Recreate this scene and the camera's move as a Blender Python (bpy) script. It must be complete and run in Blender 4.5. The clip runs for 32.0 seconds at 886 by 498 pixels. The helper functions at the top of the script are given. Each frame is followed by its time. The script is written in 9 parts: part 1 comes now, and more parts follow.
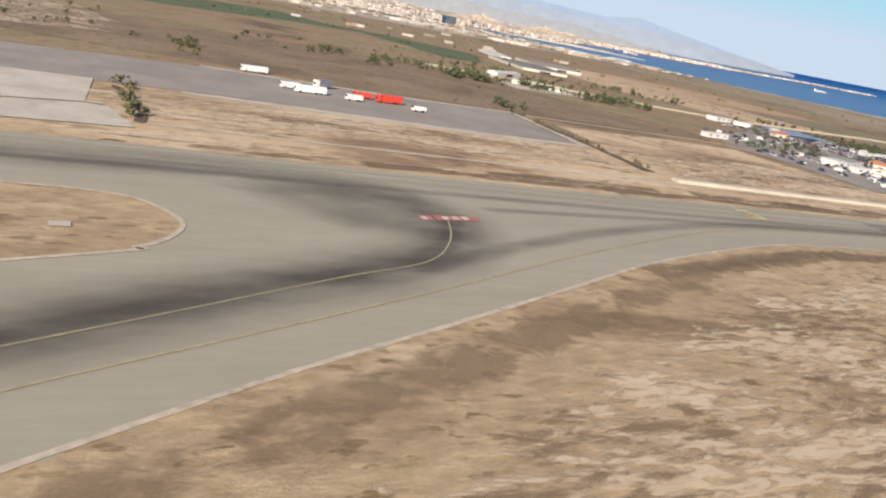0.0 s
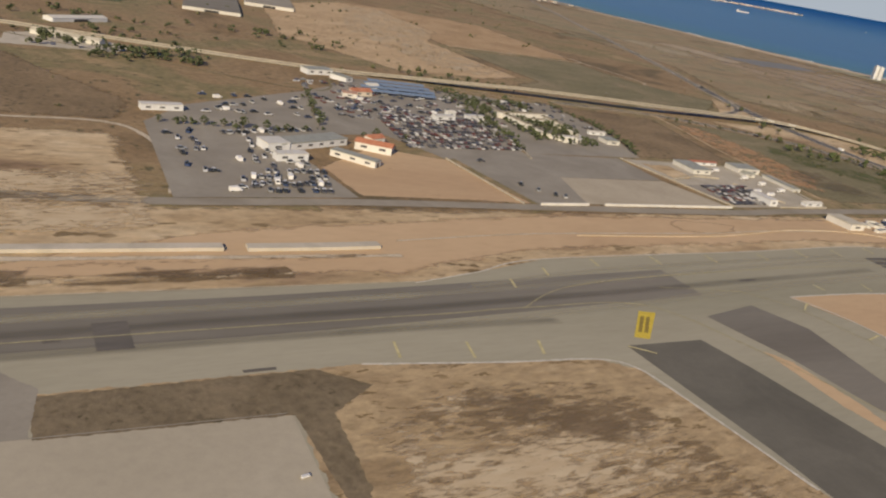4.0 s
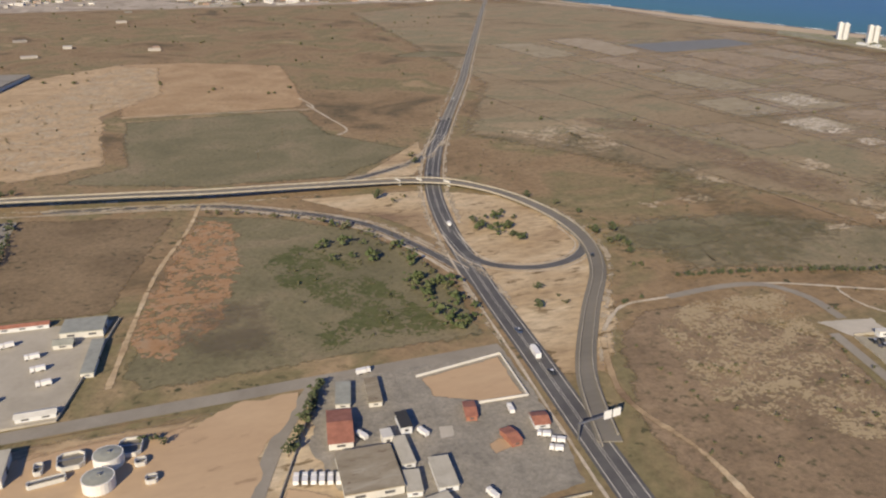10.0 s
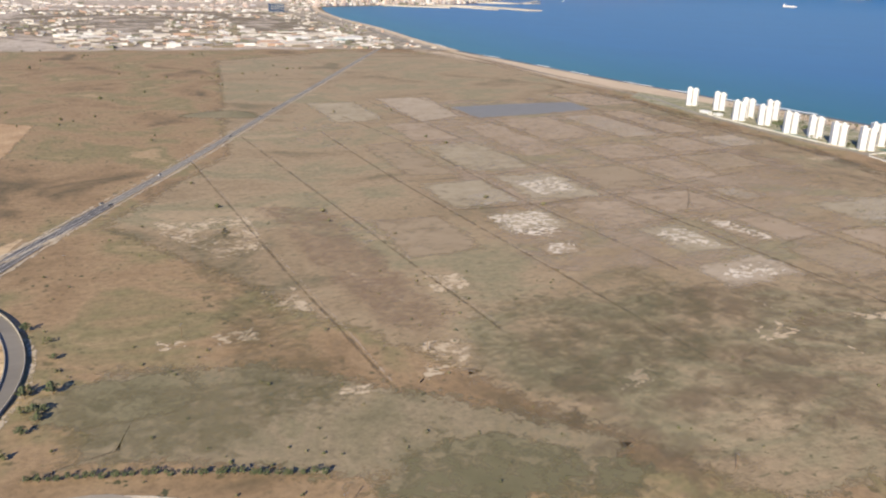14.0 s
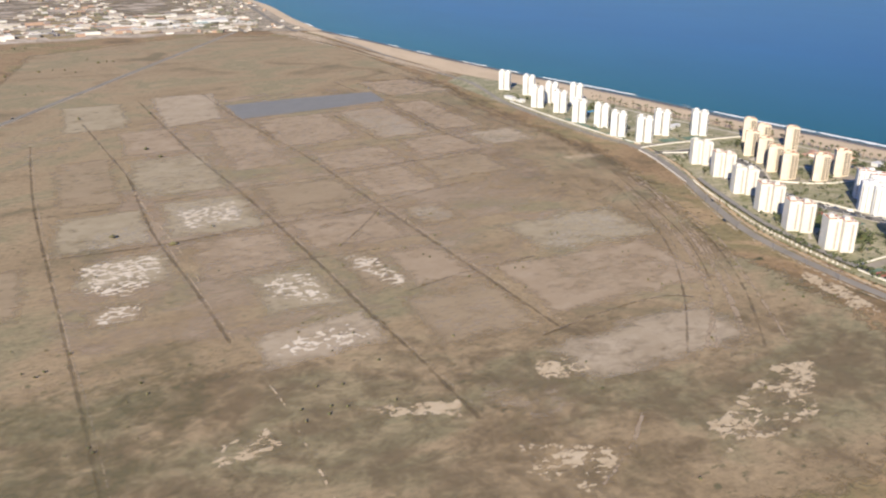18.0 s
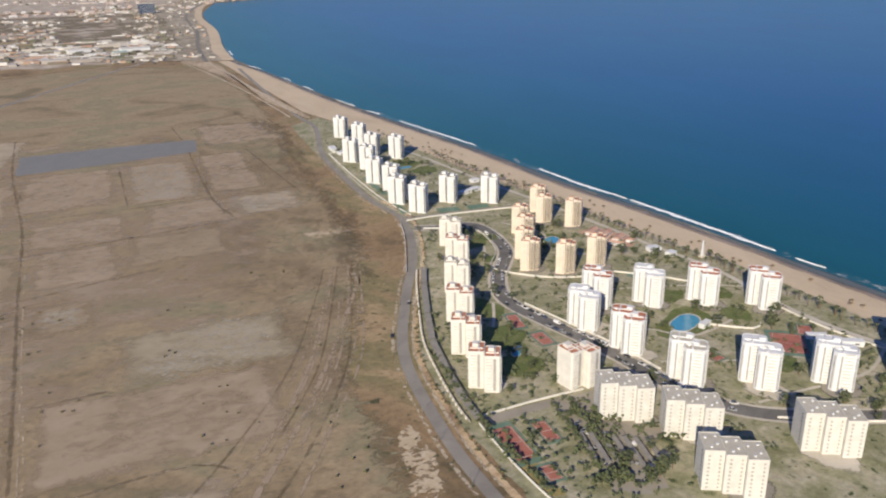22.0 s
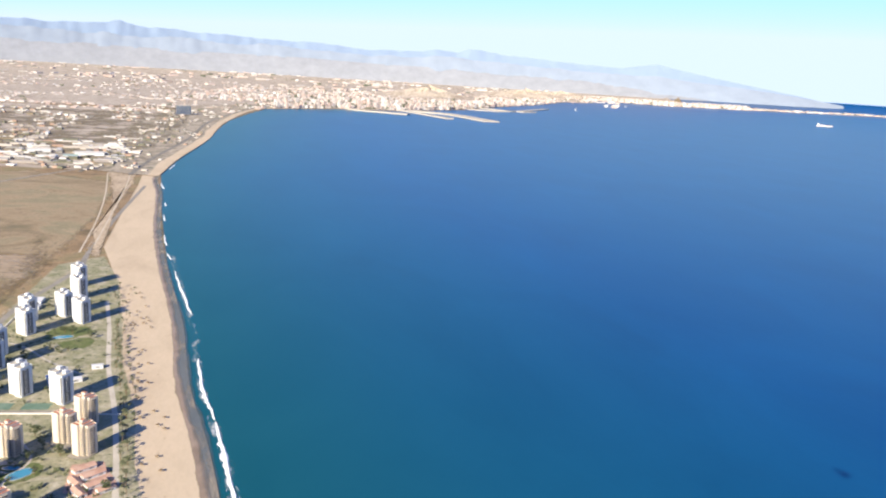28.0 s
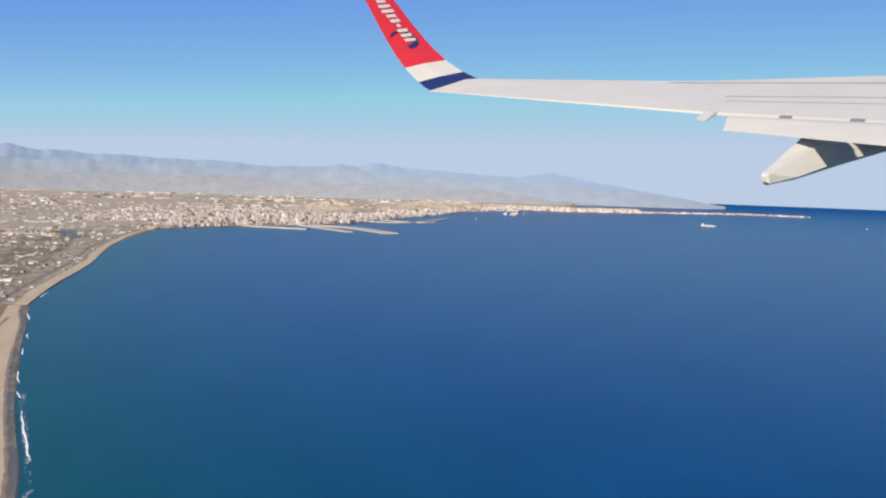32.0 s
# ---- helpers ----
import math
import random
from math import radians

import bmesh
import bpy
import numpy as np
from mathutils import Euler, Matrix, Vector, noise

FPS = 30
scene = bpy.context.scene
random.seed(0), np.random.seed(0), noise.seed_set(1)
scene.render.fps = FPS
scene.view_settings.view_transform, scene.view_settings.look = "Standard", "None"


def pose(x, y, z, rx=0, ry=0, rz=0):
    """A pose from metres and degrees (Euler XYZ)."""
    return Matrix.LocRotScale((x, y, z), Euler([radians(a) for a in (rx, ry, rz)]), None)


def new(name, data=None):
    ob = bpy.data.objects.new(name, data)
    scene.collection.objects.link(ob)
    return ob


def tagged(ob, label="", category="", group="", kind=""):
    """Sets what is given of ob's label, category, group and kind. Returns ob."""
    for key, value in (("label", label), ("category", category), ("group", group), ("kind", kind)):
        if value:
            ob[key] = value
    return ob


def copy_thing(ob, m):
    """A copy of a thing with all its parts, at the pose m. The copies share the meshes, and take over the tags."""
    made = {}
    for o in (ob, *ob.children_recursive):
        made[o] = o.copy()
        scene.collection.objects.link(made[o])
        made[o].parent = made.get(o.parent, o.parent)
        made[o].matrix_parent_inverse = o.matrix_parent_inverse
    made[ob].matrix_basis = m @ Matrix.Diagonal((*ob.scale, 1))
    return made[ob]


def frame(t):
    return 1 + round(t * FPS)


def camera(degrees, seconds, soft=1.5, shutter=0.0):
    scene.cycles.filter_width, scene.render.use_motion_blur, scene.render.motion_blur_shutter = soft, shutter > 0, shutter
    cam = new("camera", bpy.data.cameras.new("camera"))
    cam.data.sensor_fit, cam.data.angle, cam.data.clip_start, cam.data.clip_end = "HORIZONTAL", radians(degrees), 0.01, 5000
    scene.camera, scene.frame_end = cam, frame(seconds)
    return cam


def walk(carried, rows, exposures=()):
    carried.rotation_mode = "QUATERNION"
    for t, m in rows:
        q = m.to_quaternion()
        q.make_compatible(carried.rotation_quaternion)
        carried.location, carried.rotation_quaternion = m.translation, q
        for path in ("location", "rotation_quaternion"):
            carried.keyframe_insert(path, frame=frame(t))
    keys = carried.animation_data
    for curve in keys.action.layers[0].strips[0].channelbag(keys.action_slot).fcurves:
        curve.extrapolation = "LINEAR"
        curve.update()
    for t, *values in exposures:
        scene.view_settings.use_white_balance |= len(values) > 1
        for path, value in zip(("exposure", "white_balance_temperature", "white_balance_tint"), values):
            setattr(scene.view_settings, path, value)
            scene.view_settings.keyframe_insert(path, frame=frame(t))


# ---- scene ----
# The plan is drawn in metres of the site; SCALE lays it into the scene.
SCALE = 0.42

cam = camera(58.6, 32.0, soft=2.2)
# seconds, x, y, z, yaw to the left of +y, pitch, roll
PATH = [
    (0, 0.000, 0.000, 20.100, -27.04, -16.27, 11.02),
    (0.5, 18.350, -0.710, 23.600, -28.29, -16.30, 11.38),
    (1, 36.550, -1.340, 26.990, -28.88, -16.47, 10.21),
    (1.5, 54.590, -1.900, 30.260, -29.66, -16.63, 10.34),
    (2, 72.470, -2.390, 33.430, -28.85, -17.09, 9.41),
    (2.5, 90.220, -2.810, 36.490, -29.06, -18.11, 8.98),
    (3, 107.820, -3.170, 39.440, -28.68, -19.01, 10.33),
    (3.5, 125.290, -3.460, 42.290, -30.06, -19.58, 10.76),
    (4, 142.640, -3.700, 45.020, -31.43, -20.63, 10.40),
    (4.5, 159.860, -3.880, 47.650, -32.70, -21.00, 10.82),
    (5, 176.960, -4.000, 50.170, -31.96, -21.27, 9.89),
    (5.5, 193.950, -4.070, 52.590, -31.22, -21.54, 8.96),
    (6, 210.830, -4.090, 54.910, -30.48, -21.81, 8.02),
    (6.5, 227.620, -4.070, 57.120, -29.74, -22.08, 7.09),
    (7, 244.300, -4.000, 59.240, -30.44, -21.80, 4.58),
    (7.5, 260.900, -3.880, 61.270, -28.67, -22.16, 3.18),
    (8, 277.410, -3.730, 63.200, -27.87, -22.13, 2.49),
    (8.5, 293.840, -3.540, 65.040, -28.79, -21.81, 2.73),
    (9, 310.200, -3.320, 66.790, -24.02, -21.19, 3.05),
    (9.5, 326.480, -3.070, 68.470, -23.32, -20.29, 0.22),
    (10, 342.710, -2.780, 70.060, -21.66, -21.52, 0.14),
    (10.5, 358.870, -2.470, 71.580, -21.84, -23.01, -0.14),
    (11, 374.980, -2.140, 73.020, -22.55, -21.92, 1.70),
    (11.5, 391.050, -1.780, 74.400, -22.83, -21.13, 2.11),
    (12, 407.900, -1.410, 75.720, -22.47, -21.34, 0.80),
    (12.5, 423.950, -1.020, 76.980, -22.42, -23.02, -5.06),
    (13, 439.850, -0.610, 78.190, -23.36, -21.96, 0.50),
    (13.5, 455.300, -0.190, 79.350, -23.04, -18.98, 2.74),
    (14, 470.850, 0.230, 80.470, -22.45, -18.98, 1.57),
    (14.5, 486.740, 0.670, 81.560, -21.85, -18.98, 0.40),
    (15, 502.620, 1.100, 82.620, -21.26, -18.99, -0.77),
    (15.5, 518.500, 1.540, 83.650, -20.67, -18.99, -1.95),
    (16, 534.380, 1.980, 84.670, -21.47, -18.82, -1.25),
    (16.5, 550.270, 2.410, 85.680, -22.81, -19.60, -0.04),
    (17, 566.160, 2.830, 86.690, -23.45, -19.20, 0.98),
    (17.5, 582.080, 3.250, 87.700, -23.43, -20.50, 0.50),
    (18, 598.010, 3.660, 88.730, -24.08, -21.27, -0.72),
    (18.5, 613.980, 4.050, 89.780, -22.78, -21.43, -2.30),
    (19, 629.970, 4.420, 90.860, -23.27, -21.20, -1.67),
    (19.5, 646.010, 4.780, 91.970, -23.07, -20.94, -1.73),
    (20, 662.090, 5.110, 93.140, -23.32, -20.50, -2.47),
    (20.5, 678.220, 5.420, 94.350, -23.60, -20.50, -2.02),
    (21, 694.400, 5.700, 95.630, -22.61, -21.06, -3.07),
    (21.5, 710.650, 5.960, 96.990, -22.80, -20.96, -1.11),
    (22, 726.960, 6.180, 98.420, -21.83, -20.40, -1.20),
    (22.5, 743.340, 6.370, 99.950, -21.34, -20.35, 0.07),
    (23, 759.800, 6.520, 101.580, -21.97, -20.37, 0.26),
    (23.5, 776.330, 6.630, 103.330, -22.17, -20.06, 0.72),
    (24, 792.960, 6.700, 105.190, -22.05, -19.27, 0.86),
    (24.5, 809.680, 6.720, 107.200, -22.36, -18.52, 0.39),
    (25, 826.490, 6.700, 109.340, -22.65, -17.88, 0.65),
    (25.5, 843.410, 6.630, 111.650, -22.18, -17.35, 1.54),
    (26, 860.440, 6.500, 114.120, -20.63, -16.47, 2.10),
    (26.5, 877.580, 6.320, 116.770, -19.09, -15.59, 2.66),
    (27, 894.840, 6.080, 119.620, -17.55, -14.72, 3.23),
    (27.5, 912.230, 5.790, 122.660, -16.01, -13.84, 3.79),
    (28, 929.740, 5.430, 125.930, -14.37, -12.80, 3.57),
    (28.1, 933.260, 5.350, 126.610, -14.12, -12.38, 3.61),
    (28.2, 936.770, 5.270, 127.300, -13.88, -11.87, 3.70),
    (28.3, 940.200, 5.180, 127.970, -13.67, -11.31, 3.79),
    (28.4, 943.460, 5.100, 128.630, -13.50, -10.71, 3.84),
    (28.5, 946.460, 5.030, 129.230, -13.38, -10.10, 3.81),
    (28.6, 949.120, 4.960, 129.780, -13.30, -9.43, 3.66),
    (28.7, 951.340, 4.900, 130.230, -13.26, -8.70, 3.42),
    (28.8, 953.030, 4.850, 130.580, -13.26, -7.96, 3.14),
    (28.9, 954.255, 4.798, 130.810, -13.30, -7.28, 2.87),
    (29, 954.635, 4.778, 130.890, -13.38, -6.73, 2.68),
    (29.5, 954.606, 4.783, 130.890, -14.37, -5.49, 2.43),
    (30, 954.577, 4.788, 130.890, -16.12, -4.44, 0.81),
    (30.5, 954.540, 4.797, 130.890, -18.25, -2.50, 1.10),
    (31, 954.500, 4.810, 130.890, -19.23, -2.76, 0.80),
    (31.5, 954.453, 4.827, 130.890, -19.84, -3.58, 2.40),
    (32, 954.406, 4.845, 130.890, -20.45, -4.60, 1.92),
]

walk(cam, [(t, pose(x, y, z, 0, 0, yaw) @ pose(0, 0, 0, 90 + pitch) @ pose(0, 0, 0, 0, 0, roll))
           for t, x, y, z, yaw, pitch, roll in PATH],
     exposures=[(0.0, 0.78, 6900, 10), (1.0, 0.88, 6900, 10), (2.4, 0.82, 6900, 10), (3.0, 0.34, 7200, 10), (4.0, 0.15, 7500, 10), (7.0, 0.15, 7500, 10), (8.0, 0.05, 7500, 10), (9.0, 0.15, 7300, 10), (10.0, 0.40, 7000, 10), (11.0, 0.94, 6800, 10), (13.0, 0.92, 6700, 10),
                (17.0, 0.92, 6700, 10), (19.0, 0.87, 6700, 10), (21.0, 0.58, 6600, 10), (23.0, 0.47, 6500, 10), (25.0, 0.36, 6500, 10), (27.5, 1.20, 6600, 10), (28.3, 1.22, 6600, 10), (29.0, 1.20, 6600, 10), (30.3, 0.70, 6500, 10), (31.0, 0.55, 6500, 10), (32.0, 0.53, 6500, 10)])

# ---- sky and sun ----
SUN_HEIGHT, SUN_WAY = 26.5, 50.0      # elevation; bearing in which the light travels, from +x
world = bpy.data.worlds.new("sky")
scene.world = world
world.use_nodes = True
wn = world.node_tree.nodes
sky = wn.new("ShaderNodeTexSky")
sky.sky_type, sky.sun_disc = "NISHITA", False
sky.sun_elevation, sky.sun_rotation = radians(SUN_HEIGHT), radians(220)
sky.air_density, sky.dust_density, sky.ozone_density = 1.0, 0.05, 4.0
sky.altitude = 2500
wn["Background"].inputs["Strength"].default_value = 0.10
tint = wn.new("ShaderNodeMix")
tint.data_type, tint.blend_type = "RGBA", "MULTIPLY"
tint.inputs[0].default_value, tint.inputs[7].default_value = 1.0, (0.64, 0.72, 1.05, 1)
world.node_tree.links.new(sky.outputs[0], tint.inputs[6])
haze = wn.new("ShaderNodeMix")     # dusty air holds down the glare over the horizon
haze.data_type, haze.blend_type = "RGBA", "DARKEN"
haze.inputs[0].default_value, haze.inputs[7].default_value = 1.0, (3.45, 4.2, 5.35, 1)
world.node_tree.links.new(tint.outputs[2], haze.inputs[6])
world.node_tree.links.new(haze.outputs[2], wn["Background"].inputs["Color"])
lamp = bpy.data.lights.new("sun", "SUN")
lamp.energy, lamp.angle, lamp.color = 4.4, radians(0.5), (1.0, 0.88, 0.70)
sun = new("sun", lamp)
ca, sa = math.cos(radians(SUN_HEIGHT)), math.sin(radians(SUN_HEIGHT))
sun.rotation_euler = Vector((ca * math.cos(radians(SUN_WAY)), ca * math.sin(radians(SUN_WAY)), -sa)).to_track_quat("-Z", "Y").to_euler()

rng = random.Random(7)

# ---- materials ----


def material(name, rough=0.8, metal=0.0):
    m = bpy.data.materials.new(name)
    m.use_nodes = True
    b = m.node_tree.nodes["Principled BSDF"]
    b.inputs["Roughness"].default_value = rough
    b.inputs["Metallic"].default_value = metal
    b.inputs["Specular IOR Level"].default_value = 0.3
    return m, m.node_tree.nodes, m.node_tree.links, b


def noise_node(n, l, pos, scale, detail=5.0, rough=0.6, warp=0.0):
    t = n.new("ShaderNodeTexNoise")
    t.inputs["Scale"].default_value, t.inputs["Detail"].default_value = scale, detail
    t.inputs["Roughness"].default_value, t.inputs["Distortion"].default_value = rough, warp
    l.new(pos, t.inputs["Vector"])
    return t.outputs["Fac"]


def ramp_node(n, l, fac, stops):
    r = n.new("ShaderNodeValToRGB")
    e = r.color_ramp.elements
    while len(e) < len(stops):
        e.new(0.5)
    for k, (p, c) in enumerate(stops):
        e[k].position, e[k].color = p, (*c, 1)
    l.new(fac, r.inputs["Fac"])
    return r.outputs["Color"]


def mix_node(n, l, fac, a, b, blend="MIX"):
    m = n.new("ShaderNodeMix")
    m.data_type, m.blend_type = "RGBA", blend
    for slot, v in ((0, fac), (6, a), (7, b)):
        if isinstance(v, (int, float)):
            m.inputs[slot].default_value = v
        elif isinstance(v, tuple):
            m.inputs[slot].default_value = (*v, 1)
        else:
            l.new(v, m.inputs[slot])
    return m.outputs[2]


def grey(v):
    return (v, v, v)


def position(n, l, stretch=(1, 1, 1), turn=0.0):
    g = n.new("ShaderNodeNewGeometry")
    mp = n.new("ShaderNodeMapping")
    mp.inputs["Scale"].default_value = stretch
    mp.inputs["Rotation"].default_value = (0, 0, radians(turn))
    l.new(g.outputs["Position"], mp.inputs["Vector"])
    return mp.outputs["Vector"]


def bump_node(n, l, b, height, strength, distance):
    u = n.new("ShaderNodeBump")
    u.inputs["Strength"].default_value, u.inputs["Distance"].default_value = strength, distance
    l.new(height, u.inputs["Height"])
    l.new(u.outputs["Normal"], b.inputs["Normal"])


def earth(name, cols, big=40.0, fine=3.0, specks=None, amount=0.6, stretch=(1, 1, 1), turn=0.0, blotch=None, rough=0.95, lift=0.6):
    """Bare or overgrown ground: broad patches, a fine grain, dark tufts (specks) and pale or dark blotches."""
    m, n, l, b = material(name, rough)
    pos = position(n, l, stretch, turn)
    wide = noise_node(n, l, pos, 1 / (big * SCALE), 6, 0.62, 0.6)
    k = len(cols)
    col = ramp_node(n, l, wide, [(0.33 + 0.34 * i / max(1, k - 1), c) for i, c in enumerate(cols)])
    grain = noise_node(n, l, pos, 1 / (fine * SCALE), 8, 0.75)
    col = mix_node(n, l, 0.75 if lift > 0.2 else 0.17, col, ramp_node(n, l, grain, [(0.28, grey(0.5)), (0.5, grey(1.0)), (0.72, grey(1.4))]), "MULTIPLY")
    if blotch:
        bcol, lo, size = blotch
        f = noise_node(n, l, pos, 1 / (size * SCALE), 7, 0.7, 1.2)
        col = mix_node(n, l, ramp_node(n, l, f, [(lo, grey(0)), (lo + 0.05, grey(1))]), col, bcol)
    if specks:
        f = noise_node(n, l, pos, 1 / (fine * 1.4 * SCALE), 3, 0.6)
        g = noise_node(n, l, pos, 1 / (big * 0.6 * SCALE), 3, 0.5)
        mask = mix_node(n, l, 1.0, ramp_node(n, l, f, [(amount, grey(0)), (amount + 0.06, grey(1))]),
                        ramp_node(n, l, g, [(0.42, grey(0.1)), (0.58, grey(1))]), "MULTIPLY")
        col = mix_node(n, l, mask, col, specks)
    l.new(col, b.inputs["Base Color"])
    bump_node(n, l, b, grain, lift, 0.5 * SCALE)
    # worn edges: "thin" is 1 along the border of a patch and 0 inside it
    a = n.new("ShaderNodeAttribute")
    a.attribute_name = "thin"
    f = noise_node(n, l, pos, 1 / (7 * SCALE), 8, 0.72, 0.8)
    s = n.new("ShaderNodeMath")
    s.operation = "MULTIPLY_ADD"
    l.new(f, s.inputs[0])
    s.inputs[1].default_value = 1.1
    l.new(a.outputs["Fac"], s.inputs[2])
    r = ramp_node(n, l, s.outputs[0], [(0.78, grey(1)), (0.98, grey(0))])
    k = n.new("ShaderNodeMath")
    k.operation = "MULTIPLY"
    l.new(a.outputs["Fac"], k.inputs[0])
    k.inputs[1].default_value = 1e4
    k.use_clamp = True
    l.new(mix_node(n, l, k.outputs[0], grey(1), r), b.inputs["Alpha"])
    return m


def flecks(name, cols, size, lo, clump=5.0, stretch=(1, 1, 1), turn=0.0, strength=1.0, edge=0.03, detail=6, gather=0.7):
    """Broken cover: loose flecks of one soil over another, thinning out where "thin" rises."""
    m, n, l, b = material(name, 0.95)
    pos = position(n, l, stretch, turn)
    f = noise_node(n, l, pos, 1 / (size * SCALE), detail, 0.62, 0.5)
    g = noise_node(n, l, pos, 1 / (size * clump * SCALE), 3, 0.5, 0.4)
    tone = noise_node(n, l, pos, 1 / (size * 2.3 * SCALE), 7, 0.75)
    l.new(ramp_node(n, l, tone, [(0.34 + 0.32 * i / max(1, len(cols) - 1), c) for i, c in enumerate(cols)]), b.inputs["Base Color"])
    a = n.new("ShaderNodeAttribute")
    a.attribute_name = "thin"
    s = n.new("ShaderNodeMath")
    s.operation, s.inputs[1].default_value = "MULTIPLY_ADD", gather
    l.new(g, s.inputs[0])
    l.new(f, s.inputs[2])
    t = n.new("ShaderNodeMath")
    t.operation, t.inputs[1].default_value = "MULTIPLY_ADD", -0.42
    l.new(a.outputs["Fac"], t.inputs[0])
    l.new(s.outputs[0], t.inputs[2])
    l.new(ramp_node(n, l, t.outputs[0], [(lo, grey(0)), (lo + edge, grey(strength))]), b.inputs["Alpha"])
    bump_node(n, l, b, f, 0.4, 0.3 * SCALE)
    return m


def stain(name, col, strength, stretch=(1, 1, 1), turn=0.0, size=10.0):
    """A thin dark or pale film over paving, strongest inside, fading to its border, streaky."""
    m, n, l, b = material(name, 0.85)
    f = noise_node(n, l, position(n, l, stretch, turn), 1 / (size * SCALE), 6, 0.65)
    b.inputs["Base Color"].default_value = (*col, 1)
    a = n.new("ShaderNodeAttribute")
    a.attribute_name = "thin"
    v = n.new("ShaderNodeMath")
    v.operation, v.inputs[0].default_value = "SUBTRACT", 1.0
    l.new(a.outputs["Fac"], v.inputs[1])
    p = n.new("ShaderNodeMath")
    p.operation = "MULTIPLY"
    l.new(v.outputs[0], p.inputs[0])
    l.new(ramp_node(n, l, f, [(0.3, grey(0.35 * strength)), (0.6, grey(strength))]), p.inputs[1])
    l.new(p.outputs[0], b.inputs["Alpha"])
    return m


def plain(name, col, rough=0.6, metal=0.0, vary=0.18, size=2.0, spread=None):
    """Paint, plaster, metal: one colour with faint stains; spread: a second colour picked object by object."""
    m, n, l, b = material(name, rough, metal)
    pos = position(n, l)
    f = noise_node(n, l, pos, 1 / (size * SCALE), 6, 0.7)
    base = col
    if spread:
        o = n.new("ShaderNodeObjectInfo")
        base = ramp_node(n, l, o.outputs["Random"], [(i / max(1, len(spread)), c) for i, c in enumerate((col, *spread))])
        n[-1].color_ramp.interpolation = "CONSTANT"
    c = mix_node(n, l, 1.0, base, ramp_node(n, l, f, [(0.3, grey(1 - vary)), (0.7, grey(1 + vary * 0.4))]), "MULTIPLY")
    l.new(c, b.inputs["Base Color"])
    bump_node(n, l, b, f, 0.15, 0.05)
    return m


def islands(name, cols, rough=0.7):
    """One joined mesh whose pieces differ in colour."""
    m, n, l, b = material(name, rough)
    g = n.new("ShaderNodeNewGeometry")
    c = ramp_node(n, l, g.outputs["Random Per Island"], [(i / len(cols), c) for i, c in enumerate(cols)])
    n[-1].color_ramp.interpolation = "CONSTANT"
    f = noise_node(n, l, position(n, l), 1 / (3 * SCALE), 5, 0.7)
    l.new(mix_node(n, l, 1.0, c, ramp_node(n, l, f, [(0.3, grey(0.8)), (0.7, grey(1.1))]), "MULTIPLY"), b.inputs["Base Color"])
    return m


SAND = (0.52, 0.40, 0.25)
TAN = (0.43, 0.315, 0.185)
BROWN = (0.23, 0.155, 0.095)
land_mat = earth("scrub land", [(0.13, 0.10, 0.055), (0.24, 0.165, 0.09), (0.29, 0.205, 0.115), (0.20, 0.17, 0.085), (0.35, 0.255, 0.145)], 120, 5, (0.07, 0.07, 0.035), 0.60)
sandy_mat = earth("pale dry soil", [BROWN, TAN, SAND, (0.60, 0.49, 0.33)], 45, 4, (0.17, 0.12, 0.06), 0.57, (0.45, 1.0, 1), 12)
infield_mat = earth("dry grass infield", [(0.22, 0.155, 0.088), (0.33, 0.24, 0.138), (0.44, 0.33, 0.195), (0.36, 0.265, 0.155), (0.49, 0.38, 0.235)], 30, 2.2, (0.20, 0.14, 0.07), 0.58, (0.5, 1.1, 1), -8)
bare_mat = earth("graded bare earth", [(0.46, 0.32, 0.195), (0.51, 0.365, 0.225), (0.55, 0.40, 0.25)], 90, 4, (0.36, 0.25, 0.15), 0.66, (0.4, 1, 1), 3, lift=0.19)
brown_mat = earth("brown scrub", [(0.16, 0.115, 0.066), (0.22, 0.159, 0.092), (0.27, 0.198, 0.117)], 60, 3, (0.08, 0.07, 0.04), 0.58)
orange_mat = earth("ploughed tan earth", [(0.33, 0.22, 0.12), (0.40, 0.275, 0.155), (0.46, 0.33, 0.195)], 40, 3, (0.15, 0.12, 0.06), 0.62)
olive_mat = earth("olive fallow field", [(0.15, 0.135, 0.075), (0.20, 0.175, 0.10), (0.26, 0.21, 0.13)], 60, 3, (0.08, 0.08, 0.04), 0.62)
green_mat = earth("green scrub", [(0.095, 0.10, 0.045), (0.15, 0.14, 0.065), (0.22, 0.185, 0.10)], 35, 3, (0.05, 0.065, 0.02), 0.56)
marsh_mat = earth("dried salt marsh", [(0.174, 0.146, 0.085), (0.262, 0.198, 0.118), (0.308, 0.237, 0.145), (0.232, 0.203, 0.12), (0.338, 0.263, 0.163)], 110, 4, (0.14, 0.125, 0.07), 0.60, (0.7, 1, 1), 5)
pan_mats = [earth("salt pan earth", [a, b, c], 60, 3, (0.17, 0.14, 0.09), 0.62, (0.6, 1, 1), t) for a, b, c, t in (
    ((0.255, 0.185, 0.112), (0.30, 0.22, 0.135), (0.345, 0.26, 0.165), 0), ((0.27, 0.225, 0.145), (0.315, 0.265, 0.175), (0.36, 0.305, 0.21), 40),
    ((0.335, 0.242, 0.165), (0.375, 0.275, 0.19), (0.415, 0.31, 0.22), 80), ((0.37, 0.30, 0.215), (0.42, 0.345, 0.25), (0.46, 0.385, 0.29), 20))]
